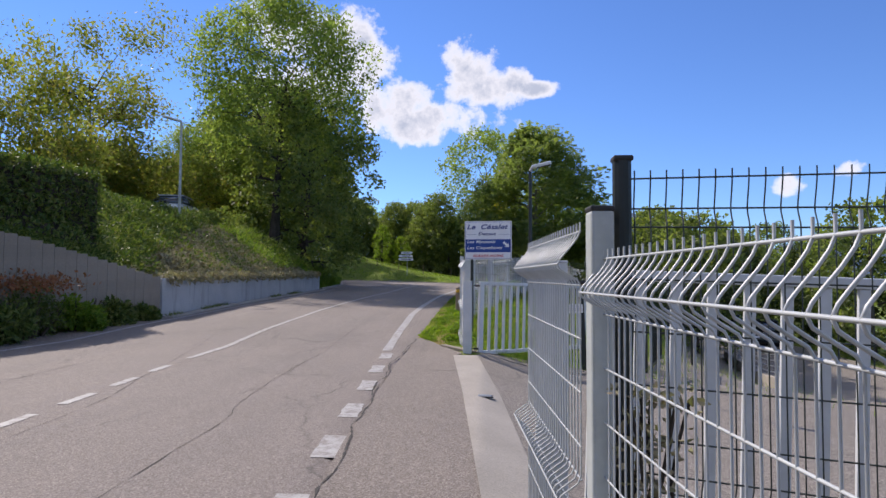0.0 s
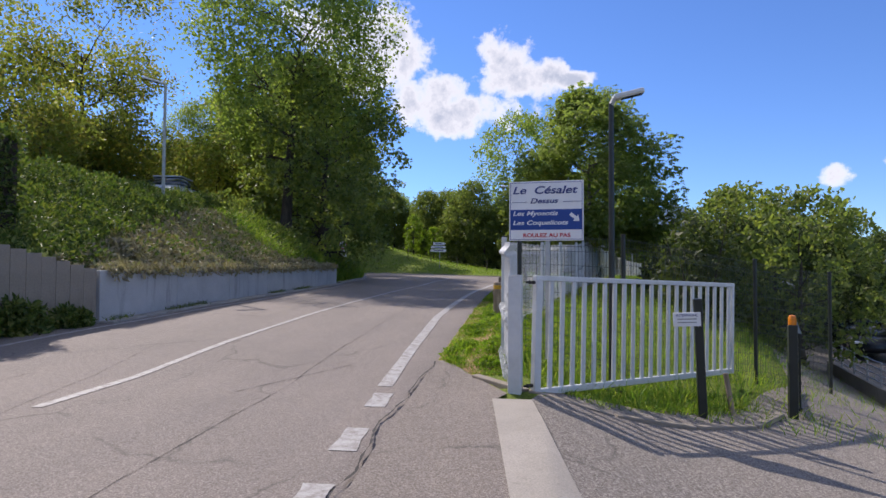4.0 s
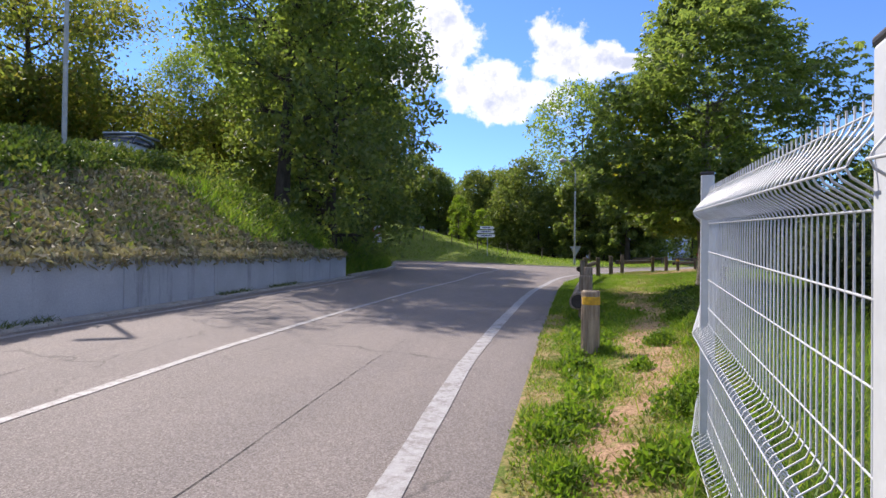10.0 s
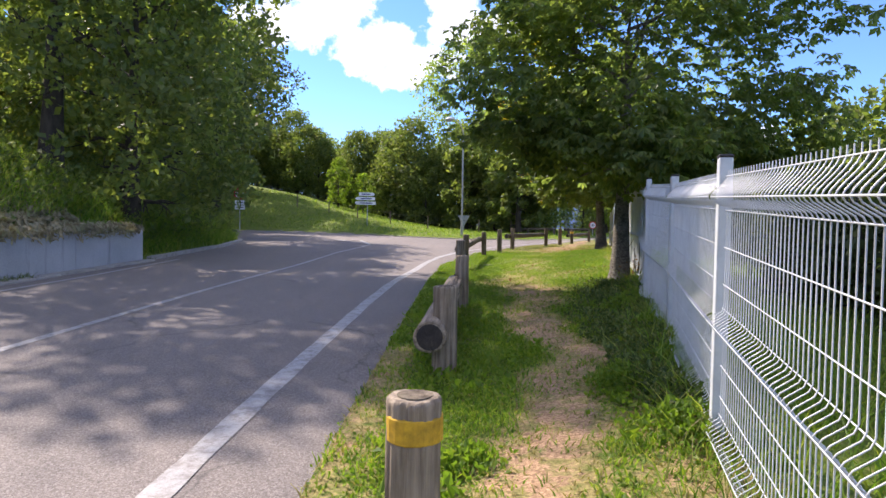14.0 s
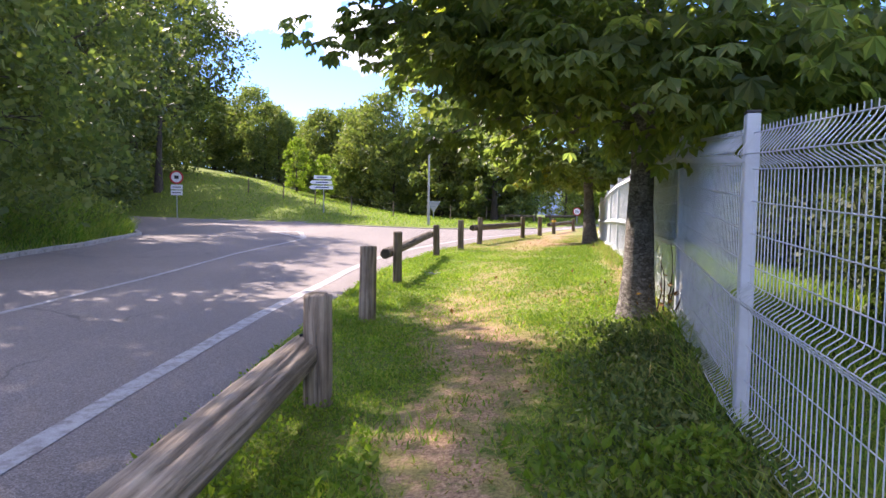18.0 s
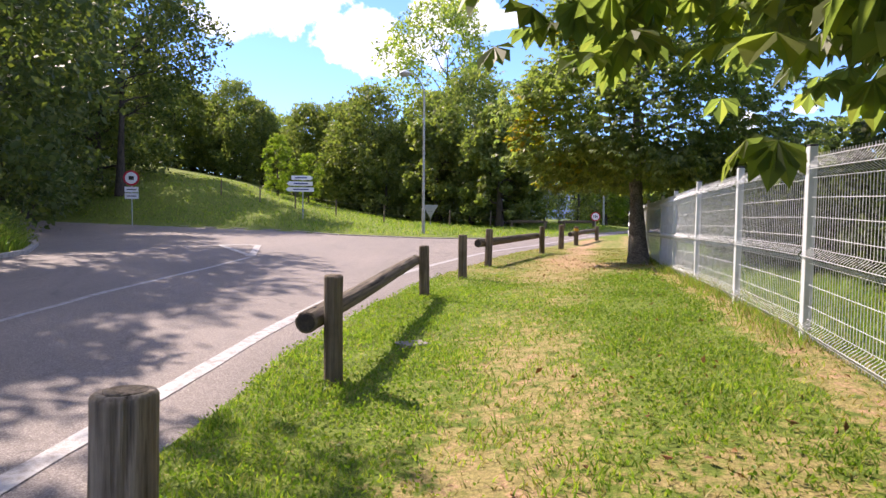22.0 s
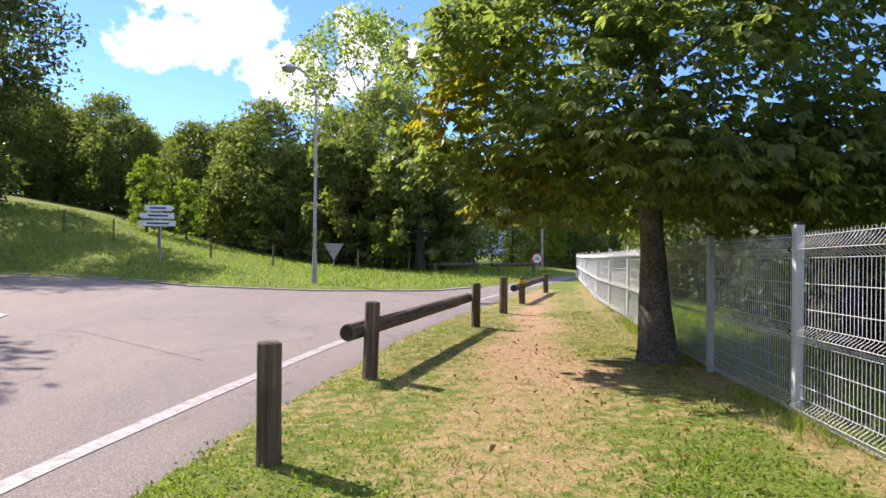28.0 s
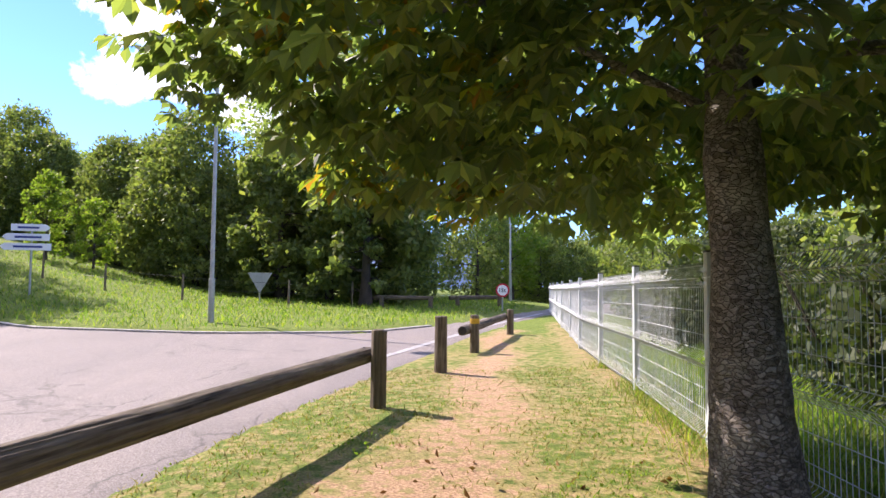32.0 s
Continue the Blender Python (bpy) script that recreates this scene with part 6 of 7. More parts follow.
# woodland beyond the junction
rw = np.random.default_rng(41)
kinds = []
for nm, h, sp, n, sz, mat, lab in (("woodland_tree", 9.0, 3.7, 8000, 0.3, "leaf_wood", "leafy woodland tree beyond the meadow"), ("woodland_tree", 7.8, 3.4, 7500, 0.28, "leaf_ash", "lighter green leafy woodland tree"), ("woodland_tree", 10.5, 3.7, 8500, 0.3, "leaf_wood", "tall leafy woodland tree beyond the road")):
    t, _ = tree(nm, set_down(-6 + 4 * len(kinds), 80), rw, h, 0.19, sp, n, sz, M[mat], M["bark_dark"], lab, "tree", "woodland", 3, 5, 0.04, "spray", 0.5, (0, 0), 0.05, 0.5, 0.045, 0.5, 85)
    kinds.append(t)
spots = []
for i in range(60):
    x = -62 + 1.85 * i + rw.uniform(-0.8, 0.8)
    ed = float(np.interp(x, (-62, -46, -34, -20, -10, -2, 4, 9, 20, 50), (104, 98, 94, 89.5, 82.5, 76, 71, 76, 84, 95)))
    for row in range(2):
        if row == 1 and i % 2:
            continue
        bear = math.degrees(math.atan2(x - 3.7, ed + row * 6.5 - 40.3))
        if 5.8 < bear < 11.0:
            continue
        low = 0.72 if bear >= 11.0 else float(np.interp(x, (-30, -12, -4), (0.95, 0.78, 0.86)))
        spots.append((x + rw.uniform(-0.8, 0.8), ed + row * 6.5 + rw.uniform(-1.2, 1.6), (rw.uniform(0.8, 1.12) + 0.15 * row) * low))
for i, (x, y, s) in enumerate(spots):
    c = copy_thing(kinds[i % 3], set_down(x, y, 0.1, rw.uniform(0, 360)))
    c.scale = (s, s, s * rw.uniform(0.9, 1.1))
dark_oak, _ = tree("woodland_tree", set_down(4.6, 68.5), rw, 7.6, 0.26, 2.5, 11000, 0.34, M["leaf_wood"], M["bark_dark"], "dark broad tree at the edge of the wood", "tree", "woodland", 3, 6, 0.03, "spray", 0.5, (0, 0), 0.15, 0.4, 0.018, 0.5, 40)
copy_thing(dark_oak, set_down(0.5, 72.5, 0.1, 100))
tall, _ = tree("tall_ash", set_down(0.7, 92), rw, 22.0, 0.3, 6.0, 8500, 0.4, M["leaf_ash"], M["bark_dark"], "tall open ash standing over the wood", "tree", "", 3, 5, 0.35, "spray", 0.55, (0.5, 0), 0.0, 0.8, 0.018, 0.5, 60)
young, _ = tree("young_tree", set_down(-11.4, 75.0), rw, 4.6, 0.08, 1.2, 3600, 0.17, M["leaf_young"], M["bark_dark"], "bright green young tree in the meadow", "tree", "young trees", 3, 5, 0.08, "spray", 0.4, (0, 0), 0.0, 0.8, 0.012, 0.5, 42)
c = copy_thing(young, set_down(-9.1, 75.0, 0.05, 80))
c.scale = (0.85, 0.85, 0.8)
c = copy_thing(young, set_down(9.5, 82, 0.05, 150))
c.scale = (1.1, 1.1, 0.9)
for x, y, s in ((14, 79, 1.3), (18, 84, 1.5)):
    c = copy_thing(young, set_down(x, y, 0.05, x * 30))
    c.scale = (s * 1.3, s * 1.3, s)

# trees on the lower ground behind the fence
rr = np.random.default_rng(51)
lower = []
for h, sp, mat in ((9.0, 3.6, "leaf_wood"), (8.0, 3.4, "leaf_deep_shade")):
    t, _ = tree("lowland_tree", set_down(36 + 5 * len(lower), 12), rr, h, 0.19, sp, 6500, 0.3, M[mat], M["bark_dark"], "leafy tree on the lower ground behind the fence, also added out of view", "tree", "trees behind the fence", 3, 5, 0.04, "spray", 0.5, (0, 0), 0.05, 0.5, 0.05, 0.5, 75)
    lower.append(t)
belt = []
for i in range(17):
    y = 23.5 + 2.7 * i
    belt.append((float(fence_x(y)) + 5.6 + rr.uniform(-0.6, 0.8), y + rr.uniform(-0.6, 0.6), rr.uniform(0.5, 0.68)))
for i in range(11):
    y = 36 + 3.6 * i
    belt.append((float(fence_x(y)) + 10.5 + rr.uniform(-1.5, 1.5), y + rr.uniform(-1, 1), rr.uniform(0.7, 0.86)))
belt += [(20.5, 33, 1.1), (22, 38, 1.2), (19, 44, 1.0), (25, 48, 1.05), (24, 30, 0.9), (28, 24, 1.0), (30, 34, 1.05), (34, 28, 1.1), (31, 16, 1.0), (36, 20, 1.0), (34, 8, 0.9), (30, 0, 0.9), (24, 84, 1.0), (32, 90, 1.05), (30, 66, 1.0), (40, 95, 1.0)]
for i, (x, y, s) in enumerate(belt):
    s = s * (0.8 if x > 18 and y < 60 else 1.0)
    c = copy_thing(lower[i % 2], set_down(x, y, 0.1, rr.uniform(0, 360)))
    c.scale = (s, s, s * rr.uniform(0.85, 1.1))
# unseen trees added behind the start to cut sky light on the near fence
for i, (x, y, s) in enumerate(((7, -9, 0.8), (11, -14, 0.9), (4.5, -17, 0.85), (15, -8, 0.9), (0, -24, 0.9), (-9, -22, 0.95), (-14, -12, 0.9), (9, -24, 1.0), (20, -16, 1.0), (-18, -2, 0.9))):
    c = copy_thing(lower[i % 2], set_down(x, y, 0.1, 47 * i))
    c.scale = (s, s, s)
# shrubs whose leaf colour carries the shade of the tree belt
for i in range(19):
    y = 21.5 + 2.0 * i
    b = bush("shrub", set_down(float(fence_x(y)) + rr.uniform(3.0, 3.8), y + rr.uniform(-0.4, 0.4)), rr, 1.5, 1.7, rr.uniform(1.9, 2.9), 3000, 0.16, M["leaf_deep_shade"], "shrub behind the fence, leaf colour darkened for shade", "shrub", "shrubs behind the fence", "spray")

# ---- bank planting ----
rb = np.random.default_rng(61)


def on_bank(n, y0, y1, d0, d1):
    """Places on the bank at a distance from its foot."""
    y = rb.uniform(y0, y1, n)
    foot = np.interp(y, [p[1] for p in BANK[1:7]], [p[0] for p in BANK[1:7]])
    x = foot - rb.uniform(d0, d1, n)
    return np.column_stack([x, y])


def cover_mesh(name, xy, size, mat, label, rise=0.18, kind="blade", cat="groundcover"):
    z = ground_z(xy[:, 0], xy[:, 1])
    lump = 0.5 + 0.5 * np.sin(xy[:, 0] * 2.1 + np.sin(xy[:, 1] * 1.3) * 2) * np.sin(xy[:, 1] * 1.7)
    p = np.column_stack([xy, z + rise * rb.uniform(0.0, 1.0, len(xy)) * (0.5 + lump)])
    out = np.tile(np.array([0.45, -0.1, 0.8]), (len(xy), 1))
    v, k = leaf_blades(rb, p, size, 0.1, out, 0.25, 0.6) if kind == "blade" else spray_quads(rb, p, size, out * 0.5, 0.3)
    return tagged(link_mesh(name, quads_mesh(name, v, k), mat), label, cat, kind="stuff")


ivy = np.concatenate([on_bank(17000, 11, 24.5, 0.15, 5.2), on_bank(9000, 22, 31, 2.4, 5.4)])
ivy = ivy[(-(ivy[:, 0] + 7.9) > 0.45 + (ivy[:, 1] - 17) * 0.3) | (ivy[:, 1] < 16.5)]
ivy = np.concatenate([ivy, on_bank(2600, 18, 30, 0.1, 3.0)])
cover_mesh("ivy_cover", ivy, 0.13, M["leaf_ivy"], "leafy green creeper over the bank", 0.42)
cover_mesh("ivy_cover", on_bank(9000, 29, 48, 0.3, 4.5), 0.16, M["leaf_wood"], "dark undergrowth on the bank corner", 0.6)
dry = np.concatenate([on_bank(32000, 18.5, 30.5, 0.05, 3.0), on_bank(2500, 14, 19, 0.05, 1.0)])
dry = dry[(-(dry[:, 0] + 7.9) < 0.6 + (dry[:, 1] - 17) * 0.3)]
cover_mesh("dry_cotoneaster", dry, 0.17, M["twig_dry"], "dry brownish cotoneaster mat above the wall", 0.22, "spray")
strand = on_bank(42000, 17.5, 30.6, 0.0, 3.3)
strand = strand[(-(strand[:, 0] + 7.9) < 0.7 + (strand[:, 1] - 17) * 0.32)]
sp = np.column_stack([strand, ground_z(strand[:, 0], strand[:, 1]) + rb.uniform(0.02, 0.2, len(strand))])
v, k = spray_quads(rb, sp, 0.26, np.tile(np.array([1.3, -0.3, -0.7]), (len(sp), 1)), 0.07)
tagged(link_mesh("dry_strands", quads_mesh("dry_strands", v, k), M["twig_dry"]), "pale dry trailing stems above the wall", "groundcover", kind="stuff")
crest = np.column_stack([rb.normal(-12.2, 0.35, 5200), rb.uniform(23, 31.5, 5200)])
cz = ground_z(crest[:, 0], crest[:, 1]) + rb.uniform(0, 0.3, 5200)
v, k = leaf_blades(rb, np.column_stack([crest, cz]), 0.11, 0.1, None, 0.25, 0.6)
tagged(link_mesh("low_hedge", quads_mesh("low_hedge", v, k), M["leaf_ivy"]), "low clipped hedge on top of the bank", "hedge", kind="stuff")
hang_y = rb.uniform(15.6, 32.6, 9000)
hang = np.column_stack([np.interp(hang_y, (15.4, 32.8), (-7.3, -7.8)) + rb.uniform(-0.35, 0.14, 9000), hang_y])
zz = np.interp(hang[:, 1], (15.4, 32.8), (1.36, 1.55)) + rb.uniform(-0.2, 0.2, 9000) * rb.uniform(0, 1, 9000)
v, k = spray_quads(rb, np.column_stack([hang, zz]), 0.16, np.tile(np.array([0.7, 0, -0.8]), (9000, 1)), 0.22)
tagged(link_mesh("hanging_creeper", quads_mesh("hanging_creeper", v, k), M["twig_dry"]), "dry creeper hanging over the wall's edge", "creeper", kind="stuff")
tall_xy = np.concatenate([on_bank(9000, 27, 34, 0.3, 3.2), on_bank(5000, 33, 46, 0.1, 1.4)])
tagged(link_mesh("bank_grass", quads_mesh("bank_grass", blades(rb, tall_xy, ground_z, 0.45, 0.012, 0.5), 4), M["grass"]), "tall bright grass on the bank", "grass", kind="stuff")
lawn_xy = on_bank(9000, 22.5, 32, 3.7, 6.5)
tagged(link_mesh("bank_lawn", quads_mesh("bank_lawn", blades(rb, lawn_xy, ground_z, 0.1, 0.01, 0.5), 4), M["grass"]), "short bright grass on top of the bank", "grass", kind="stuff")
foot_y = rb.uniform(15.4, 33, 2600)
foot_xy = np.column_stack([np.interp(foot_y, (15.4, 32.8), (-7.22, -7.72)) + rb.normal(0, 0.06, 2600), foot_y])
foot_xy = foot_xy[np.sin(foot_xy[:, 1] * 2.1) + np.sin(foot_xy[:, 1] * 0.77) > 0.3]
tagged(link_mesh("wall_weeds", quads_mesh("wall_weeds", blades(rb, foot_xy, road_z, 0.13, 0.008, 0.6), 4), M["leaf_ivy"]), "weeds along the foot of the wall", "weeds", kind="stuff")

# hedge leaves take the darker green to stand in for the shaded front
hedge = thing("clipped_hedge", None, "clipped green hedge on the bank, leaf colour darkened for its shaded front", "hedge")
n = 20000
s = rb.uniform(0, 1, n)
hx, hy = -11.6 + 1.9 * s, 4.5 + 11.0 * s
face = rb.integers(0, 3, n)
off = rb.uniform(-0.75, 0.75, n)
up = rb.uniform(0, 1, n)
off = np.where(face == 0, 0.75 + rb.normal(0, 0.05, n), np.where(face == 1, -0.75 + rb.normal(0, 0.05, n), off))
base = ground_z(hx, hy) - 0.1
hz = np.where(face == 2, 4.08 + rb.normal(0, 0.06, n), base + (4.05 - base) * up)
v, k = leaf_blades(rb, np.column_stack([hx + off * 0.985, hy - off * 0.17, hz]), 0.13, 0.1, None, 0.25, 0.6)
link_mesh("leaves", quads_mesh("leaves", v, k), M["leaf_ivy"], hedge)
# solid dark box stands in for the shade inside the hedge
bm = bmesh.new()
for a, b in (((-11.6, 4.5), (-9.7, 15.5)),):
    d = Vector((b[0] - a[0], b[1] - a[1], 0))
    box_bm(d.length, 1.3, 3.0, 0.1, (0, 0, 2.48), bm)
core = part("dark_core", bm, M["bark_dark"], hedge)
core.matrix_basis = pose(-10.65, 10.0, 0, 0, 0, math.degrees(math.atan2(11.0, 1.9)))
for x, y, sx, sz, mat, lab in ((-8.2, 9.6, 1.0, 1.1, "leaf_ivy", "green shrub before the dark wall"), (-8.5, 7.6, 1.05, 1.15, "leaf_light", "light green garden shrub"), (-8.5, 5.6, 1.1, 1.1, "leaf_ivy", "leafy shrub by the road"), (-7.95, 10.4, 0.8, 1.0, "leaf_ivy", "low shrub before the dark wall"), (-7.75, 12.7, 0.6, 0.8, "leaf_light", "light green shrub before the wing wall"), (-7.6, 13.8, 0.5, 0.65, "leaf_ivy", "low shrub at the wall's end"), (-7.5, 14.8, 0.4, 0.45, "leaf_ivy", "low weedy shrub at the wall's end")):
    bush("shrub", set_down(x, y), rb, sx, sx * 1.25, sz, 2600, 0.12, M[mat], lab, "shrub", "", "blade", 9)
fl = bush("flowering_shrub", set_down(-8.0, 11.6), rb, 0.7, 0.85, 1.15, 2000, 0.09, M["leaf_ivy"], "shrub with rusty red flower heads", "shrub")
q = rb.normal(size=(900, 3)) * np.array([0.38, 0.5, 0.1]) + np.array([0, 0, 1.12])
v, k = spray_quads(rb, q, 0.09)
link_mesh("blossom", quads_mesh("blossom", v, k), M["red_flower"], fl, "rusty red flower heads")

# ---- grass ----
rg = np.random.default_rng(71)


def verge_points(n, y0, y1):
    y = rg.uniform(y0, y1, n)
    a, b = np.interp(y, RY, RX) + 0.02, fence_x(y) + 0.35
    return np.column_stack([a + (b - a) * rg.uniform(0, 1, n), y])


def grass_mesh(name, xy, h, w, mat, label, lean=0.45):
    return tagged(link_mesh(name, quads_mesh(name, blades(rg, xy, turf_z, h, w, lean), 4), mat), label, "grass", kind="stuff")


xy = verge_points(225000, 12.2, 50)
wv = wear_of(xy[:, 0], xy[:, 1]) + rg.normal(0, 0.27, len(xy)) + 0.12 * np.clip(xy[:, 1] - 39, 0, 2) + 0.3 * np.sin(xy[:, 0] * 5.1 + np.sin(xy[:, 1] * 4.3)) * np.sin(xy[:, 1] * 6.1)
live = xy[wv < 0.3]
straw = xy[(wv >= 0.3) & (wv < 0.62)]
tuft = 0.75 + 0.5 * np.sin(live[:, 0] * 3.7 + np.sin(live[:, 1] * 2.9)) * np.sin(live[:, 1] * 3.3)
grass_mesh("verge_grass", live, np.interp(live[:, 1], (20, 33, 38, 42), (0.065, 0.07, 0.05, 0.034)) * np.clip(tuft, 0.4, 1.4), 0.006, M["grass"], "short green grass on the verge")
grass_mesh("dry_grass", straw[::2], 0.045, 0.0055, M["grass_dry"], "dry straw-coloured grass by the path", 0.8)
y = rg.uniform(13.2, 50, 9000)
strip = np.column_stack([fence_x(y) + rg.normal(-0.03, 0.16, 9000), y])
strip = strip[np.sin(strip[:, 1] * 1.9) + 0.6 * np.sin(strip[:, 1] * 0.7 + 1) > -0.5]
grass_mesh("fence_grass", strip[1::3], 0.2, 0.004, M["grass_dry"], "tall dry grass along the fence", 0.5)
grass_mesh("fence_grass", strip + 0.02, 0.17, 0.0045, M["grass"], "tall green grass along the fence", 0.5)
y = rg.uniform(12, 52, 30000)
back = np.column_stack([fence_x(y) + 0.2 + rg.gamma(1.6, 1.3, 30000), y])
grass_mesh("field_grass", back, 0.26, 0.007, M["grass"], "rough grass behind the fence", 0.5)
y = rg.uniform(11.6, 13.4, 9000)
back = np.column_stack([np.interp(y, (11.5, 13.4), (0.9, 0.7)) + rg.uniform(0, 3.2, 9000), y])
grass_mesh("gateway_grass", back, 0.09, 0.005, M["grass"], "grass below the open gate", 0.5)
far = np.column_stack([rg.uniform(-30, 12, 26000), rg.uniform(57, 78, 26000)])
far = far[(poly_dist(far[:, 0], far[:, 1], FAR_EDGE) > 0.15)]
grass_mesh("meadow_grass", far, 0.17, 0.016, M["grass"], "long meadow grass beyond the junction", 0.5)
# broad-leaved weeds in the verge
wx = verge_points(15000, 12.6, 26)
wx = wx[(wear_of(wx[:, 0], wx[:, 1]) < 0.3) & (np.sin(wx[:, 0] * 4.0) * np.sin(wx[:, 1] * 2.6) > -0.12)]
p = np.column_stack([wx, turf_z(wx[:, 0], wx[:, 1]) + rg.uniform(0.0, 0.07, len(wx))])
v, k = leaf_blades(rg, p, 0.075, -0.2, np.tile(np.array([0, 0, 0.6]), (len(p), 1)), 0.25, 0.6)
tagged(link_mesh("verge_weeds", quads_mesh("verge_weeds", v, k), M["leaf_light"]), "broad-leaved weeds in the verge", "weeds", kind="stuff")
# clover and small leaves among the mown grass
cx_ = verge_points(95000, 20, 46)
cx_ = cx_[(wear_of(cx_[:, 0], cx_[:, 1]) + 0.25 * np.sin(cx_[:, 0] * 3.3 + np.sin(cx_[:, 1] * 2.1)) * np.sin(cx_[:, 1] * 1.9) + rg.normal(0, 0.16, len(cx_)) + 0.1 * np.clip(cx_[:, 1] - 39, 0, 2) < 0.16)]
p = np.column_stack([cx_, turf_z(cx_[:, 0], cx_[:, 1]) + rg.uniform(0.01, 0.06, len(cx_))])
v, k = leaf_blades(rg, p, 0.032, -0.1, np.tile(np.array([0, 0, 0.5]), (len(p), 1)), 0.2, 0.75)
tagged(link_mesh("clover", quads_mesh("clover", v, k), M["leaf_light"]), "small clover leaves in the mown grass", "clover", kind="stuff")
# leafy clumps at the foot of the fence
for cx, cy, cr, ch in ((0.36, 13.5, 0.32, 0.28), (0.5, 14.6, 0.24, 0.2), (0.75, 16.6, 0.26, 0.32), (1.0, 17.3, 0.2, 0.2), (0.62, 18.3, 0.14, 0.16), (0.98, 19.6, 0.2, 0.24), (0.32, 19.4, 0.15, 0.13), (-0.1, 14.0, 0.25, 0.16), (-0.05, 15.4, 0.22, 0.15), (-0.22, 12.9, 0.2, 0.1), (-0.3, 13.6, 0.16, 0.1), (0.3, 12.75, 0.2, 0.12), (0.42, 15.4, 0.2, 0.2), (-0.16, 16.2, 0.26, 0.16), (0.02, 18.6, 0.2, 0.16), (0.4, 20.6, 0.2, 0.14), (1.35, 19.0, 0.24, 0.34), (1.5, 21.6, 0.26, 0.3), (2.2, 23.4, 0.26, 0.34), (2.35, 25.0, 0.3, 0.36), (0.0, 16.6, 0.28, 0.15), (1.6, 20.6, 0.3, 0.3), (2.0, 22.2, 0.22, 0.24)):
    n = int(620 * cr / 0.25)
    q = rg.normal(size=(n, 3)) * np.array([cr * 0.45, cr * 0.6, 0]) + np.array([cx, cy, 0])
    q[:, 2] = turf_z(q[:, 0], q[:, 1]) + 0.7 * ch * rg.uniform(0, 1, n) * np.exp(-((q[:, 0] - cx) ** 2 + (q[:, 1] - cy) ** 2) / (cr * cr))
    v, k = leaf_blades(rg, q, 0.05, 0.0, np.tile(np.array([0, 0, 0.7]), (n, 1)), 0.25, 0.6)
    tagged(link_mesh("weed_clump", quads_mesh("weed_clump", v, k), M["leaf_light"]), "bright green leafy weed clump in the grass", "weeds", "weed clumps by the path", "stuff")
# low leafy undergrowth between the path and the fence, in the chestnut's shade
n = 15000
uy = rg.uniform(20.8, 28.6, n)
ux = fence_x(uy) - np.abs(rg.normal(0.1, 0.42, n))
keep = (wear_of(ux, uy) < 0.62) & (ux > 1.55)
p = np.column_stack([ux, uy, turf_z(ux, uy) + rg.uniform(0.01, 0.16, n) * (0.4 + 0.6 * np.sin(ux * 3.1 + uy) ** 2)])[keep]
v, k = leaf_blades(rg, p, 0.055, 0.0, np.tile(np.array([0, 0, 0.6]), (len(p), 1)), 0.25, 0.6)
tagged(link_mesh("fence_weeds", quads_mesh("fence_weeds", v, k), M["leaf_ivy"]), "dark leafy weeds along the foot of the fence", "weeds", kind="stuff")
y = rg.uniform(20.5, 28.5, 800)
tall_w = np.column_stack([fence_x(y) - np.abs(rg.normal(0.02, 0.14, 800)), y])
grass_mesh("fence_grass", tall_w, 0.26, 0.006, M["grass"], "long arching grass along the fence", 0.7)
# fallen leaves
fx_ = np.column_stack([rg.normal(3.6, 1.1, 150), rg.normal(31, 2.5, 150)])
fx2 = np.column_stack([rg.normal(4.6, 1.1, 170), rg.normal(42, 2.5, 170)])
fxy = np.concatenate([fx_, fx2])
fxy = fxy[(fxy[:, 0] > np.interp(fxy[:, 1], RY, RX) + 0.2) & (fxy[:, 0] < fence_x(fxy[:, 1]) - 0.1)]
v, k = leaf_blades(rg, np.column_stack([fxy, turf_z(fxy[:, 0], fxy[:, 1]) + 0.025]), 0.07, -0.05, np.tile(np.array([0, 0, -0.05]), (len(fxy), 1)), 0.3, 0.5)
tagged(link_mesh("fallen_leaves", quads_mesh("fallen_leaves", v, k), M["fallen"]), "fallen brown chestnut leaves on the grass", "leaves", kind="stuff")

# dry suckers and brushwood at the foot of the first chestnut
rs = np.random.default_rng(77)
bw = thing("brushwood", None, "dark dry suckers between the trunk and the fence", "brushwood")
for i in range(16):
    p = np.array([3.6 + rs.normal(0, 0.1), 28.85 + rs.normal(0, 0.22), gz(3.6, 28.85) - 0.03])
    d = np.array([rs.normal(0.12, 0.22), rs.normal(-0.05, 0.22), 1.0])
    pts = [p]
    for _ in range(6):
        d = unit(d + rs.normal(0, 0.12, 3))
        p = p + d * rs.uniform(0.1, 0.2)
        pts.append(p)
    part("sucker", tube_bm([tuple(q) for q in pts], [0.012, 0.011, 0.01, 0.008, 0.006, 0.005, 0.003], 5), M["bark_dark"], bw)
q = np.column_stack([rs.normal(3.52, 0.16, 110), rs.normal(28.85, 0.3, 110), rs.uniform(0, 1, 110) ** 2 * 0.6])
q[:, 2] += turf_z(q[:, 0], q[:, 1])
v, k = leaf_blades(rs, q, 0.06, 0.5)
link_mesh("dead_leaves", quads_mesh("dead_leaves", v, k), M["fallen"], bw, "dry curled leaves")

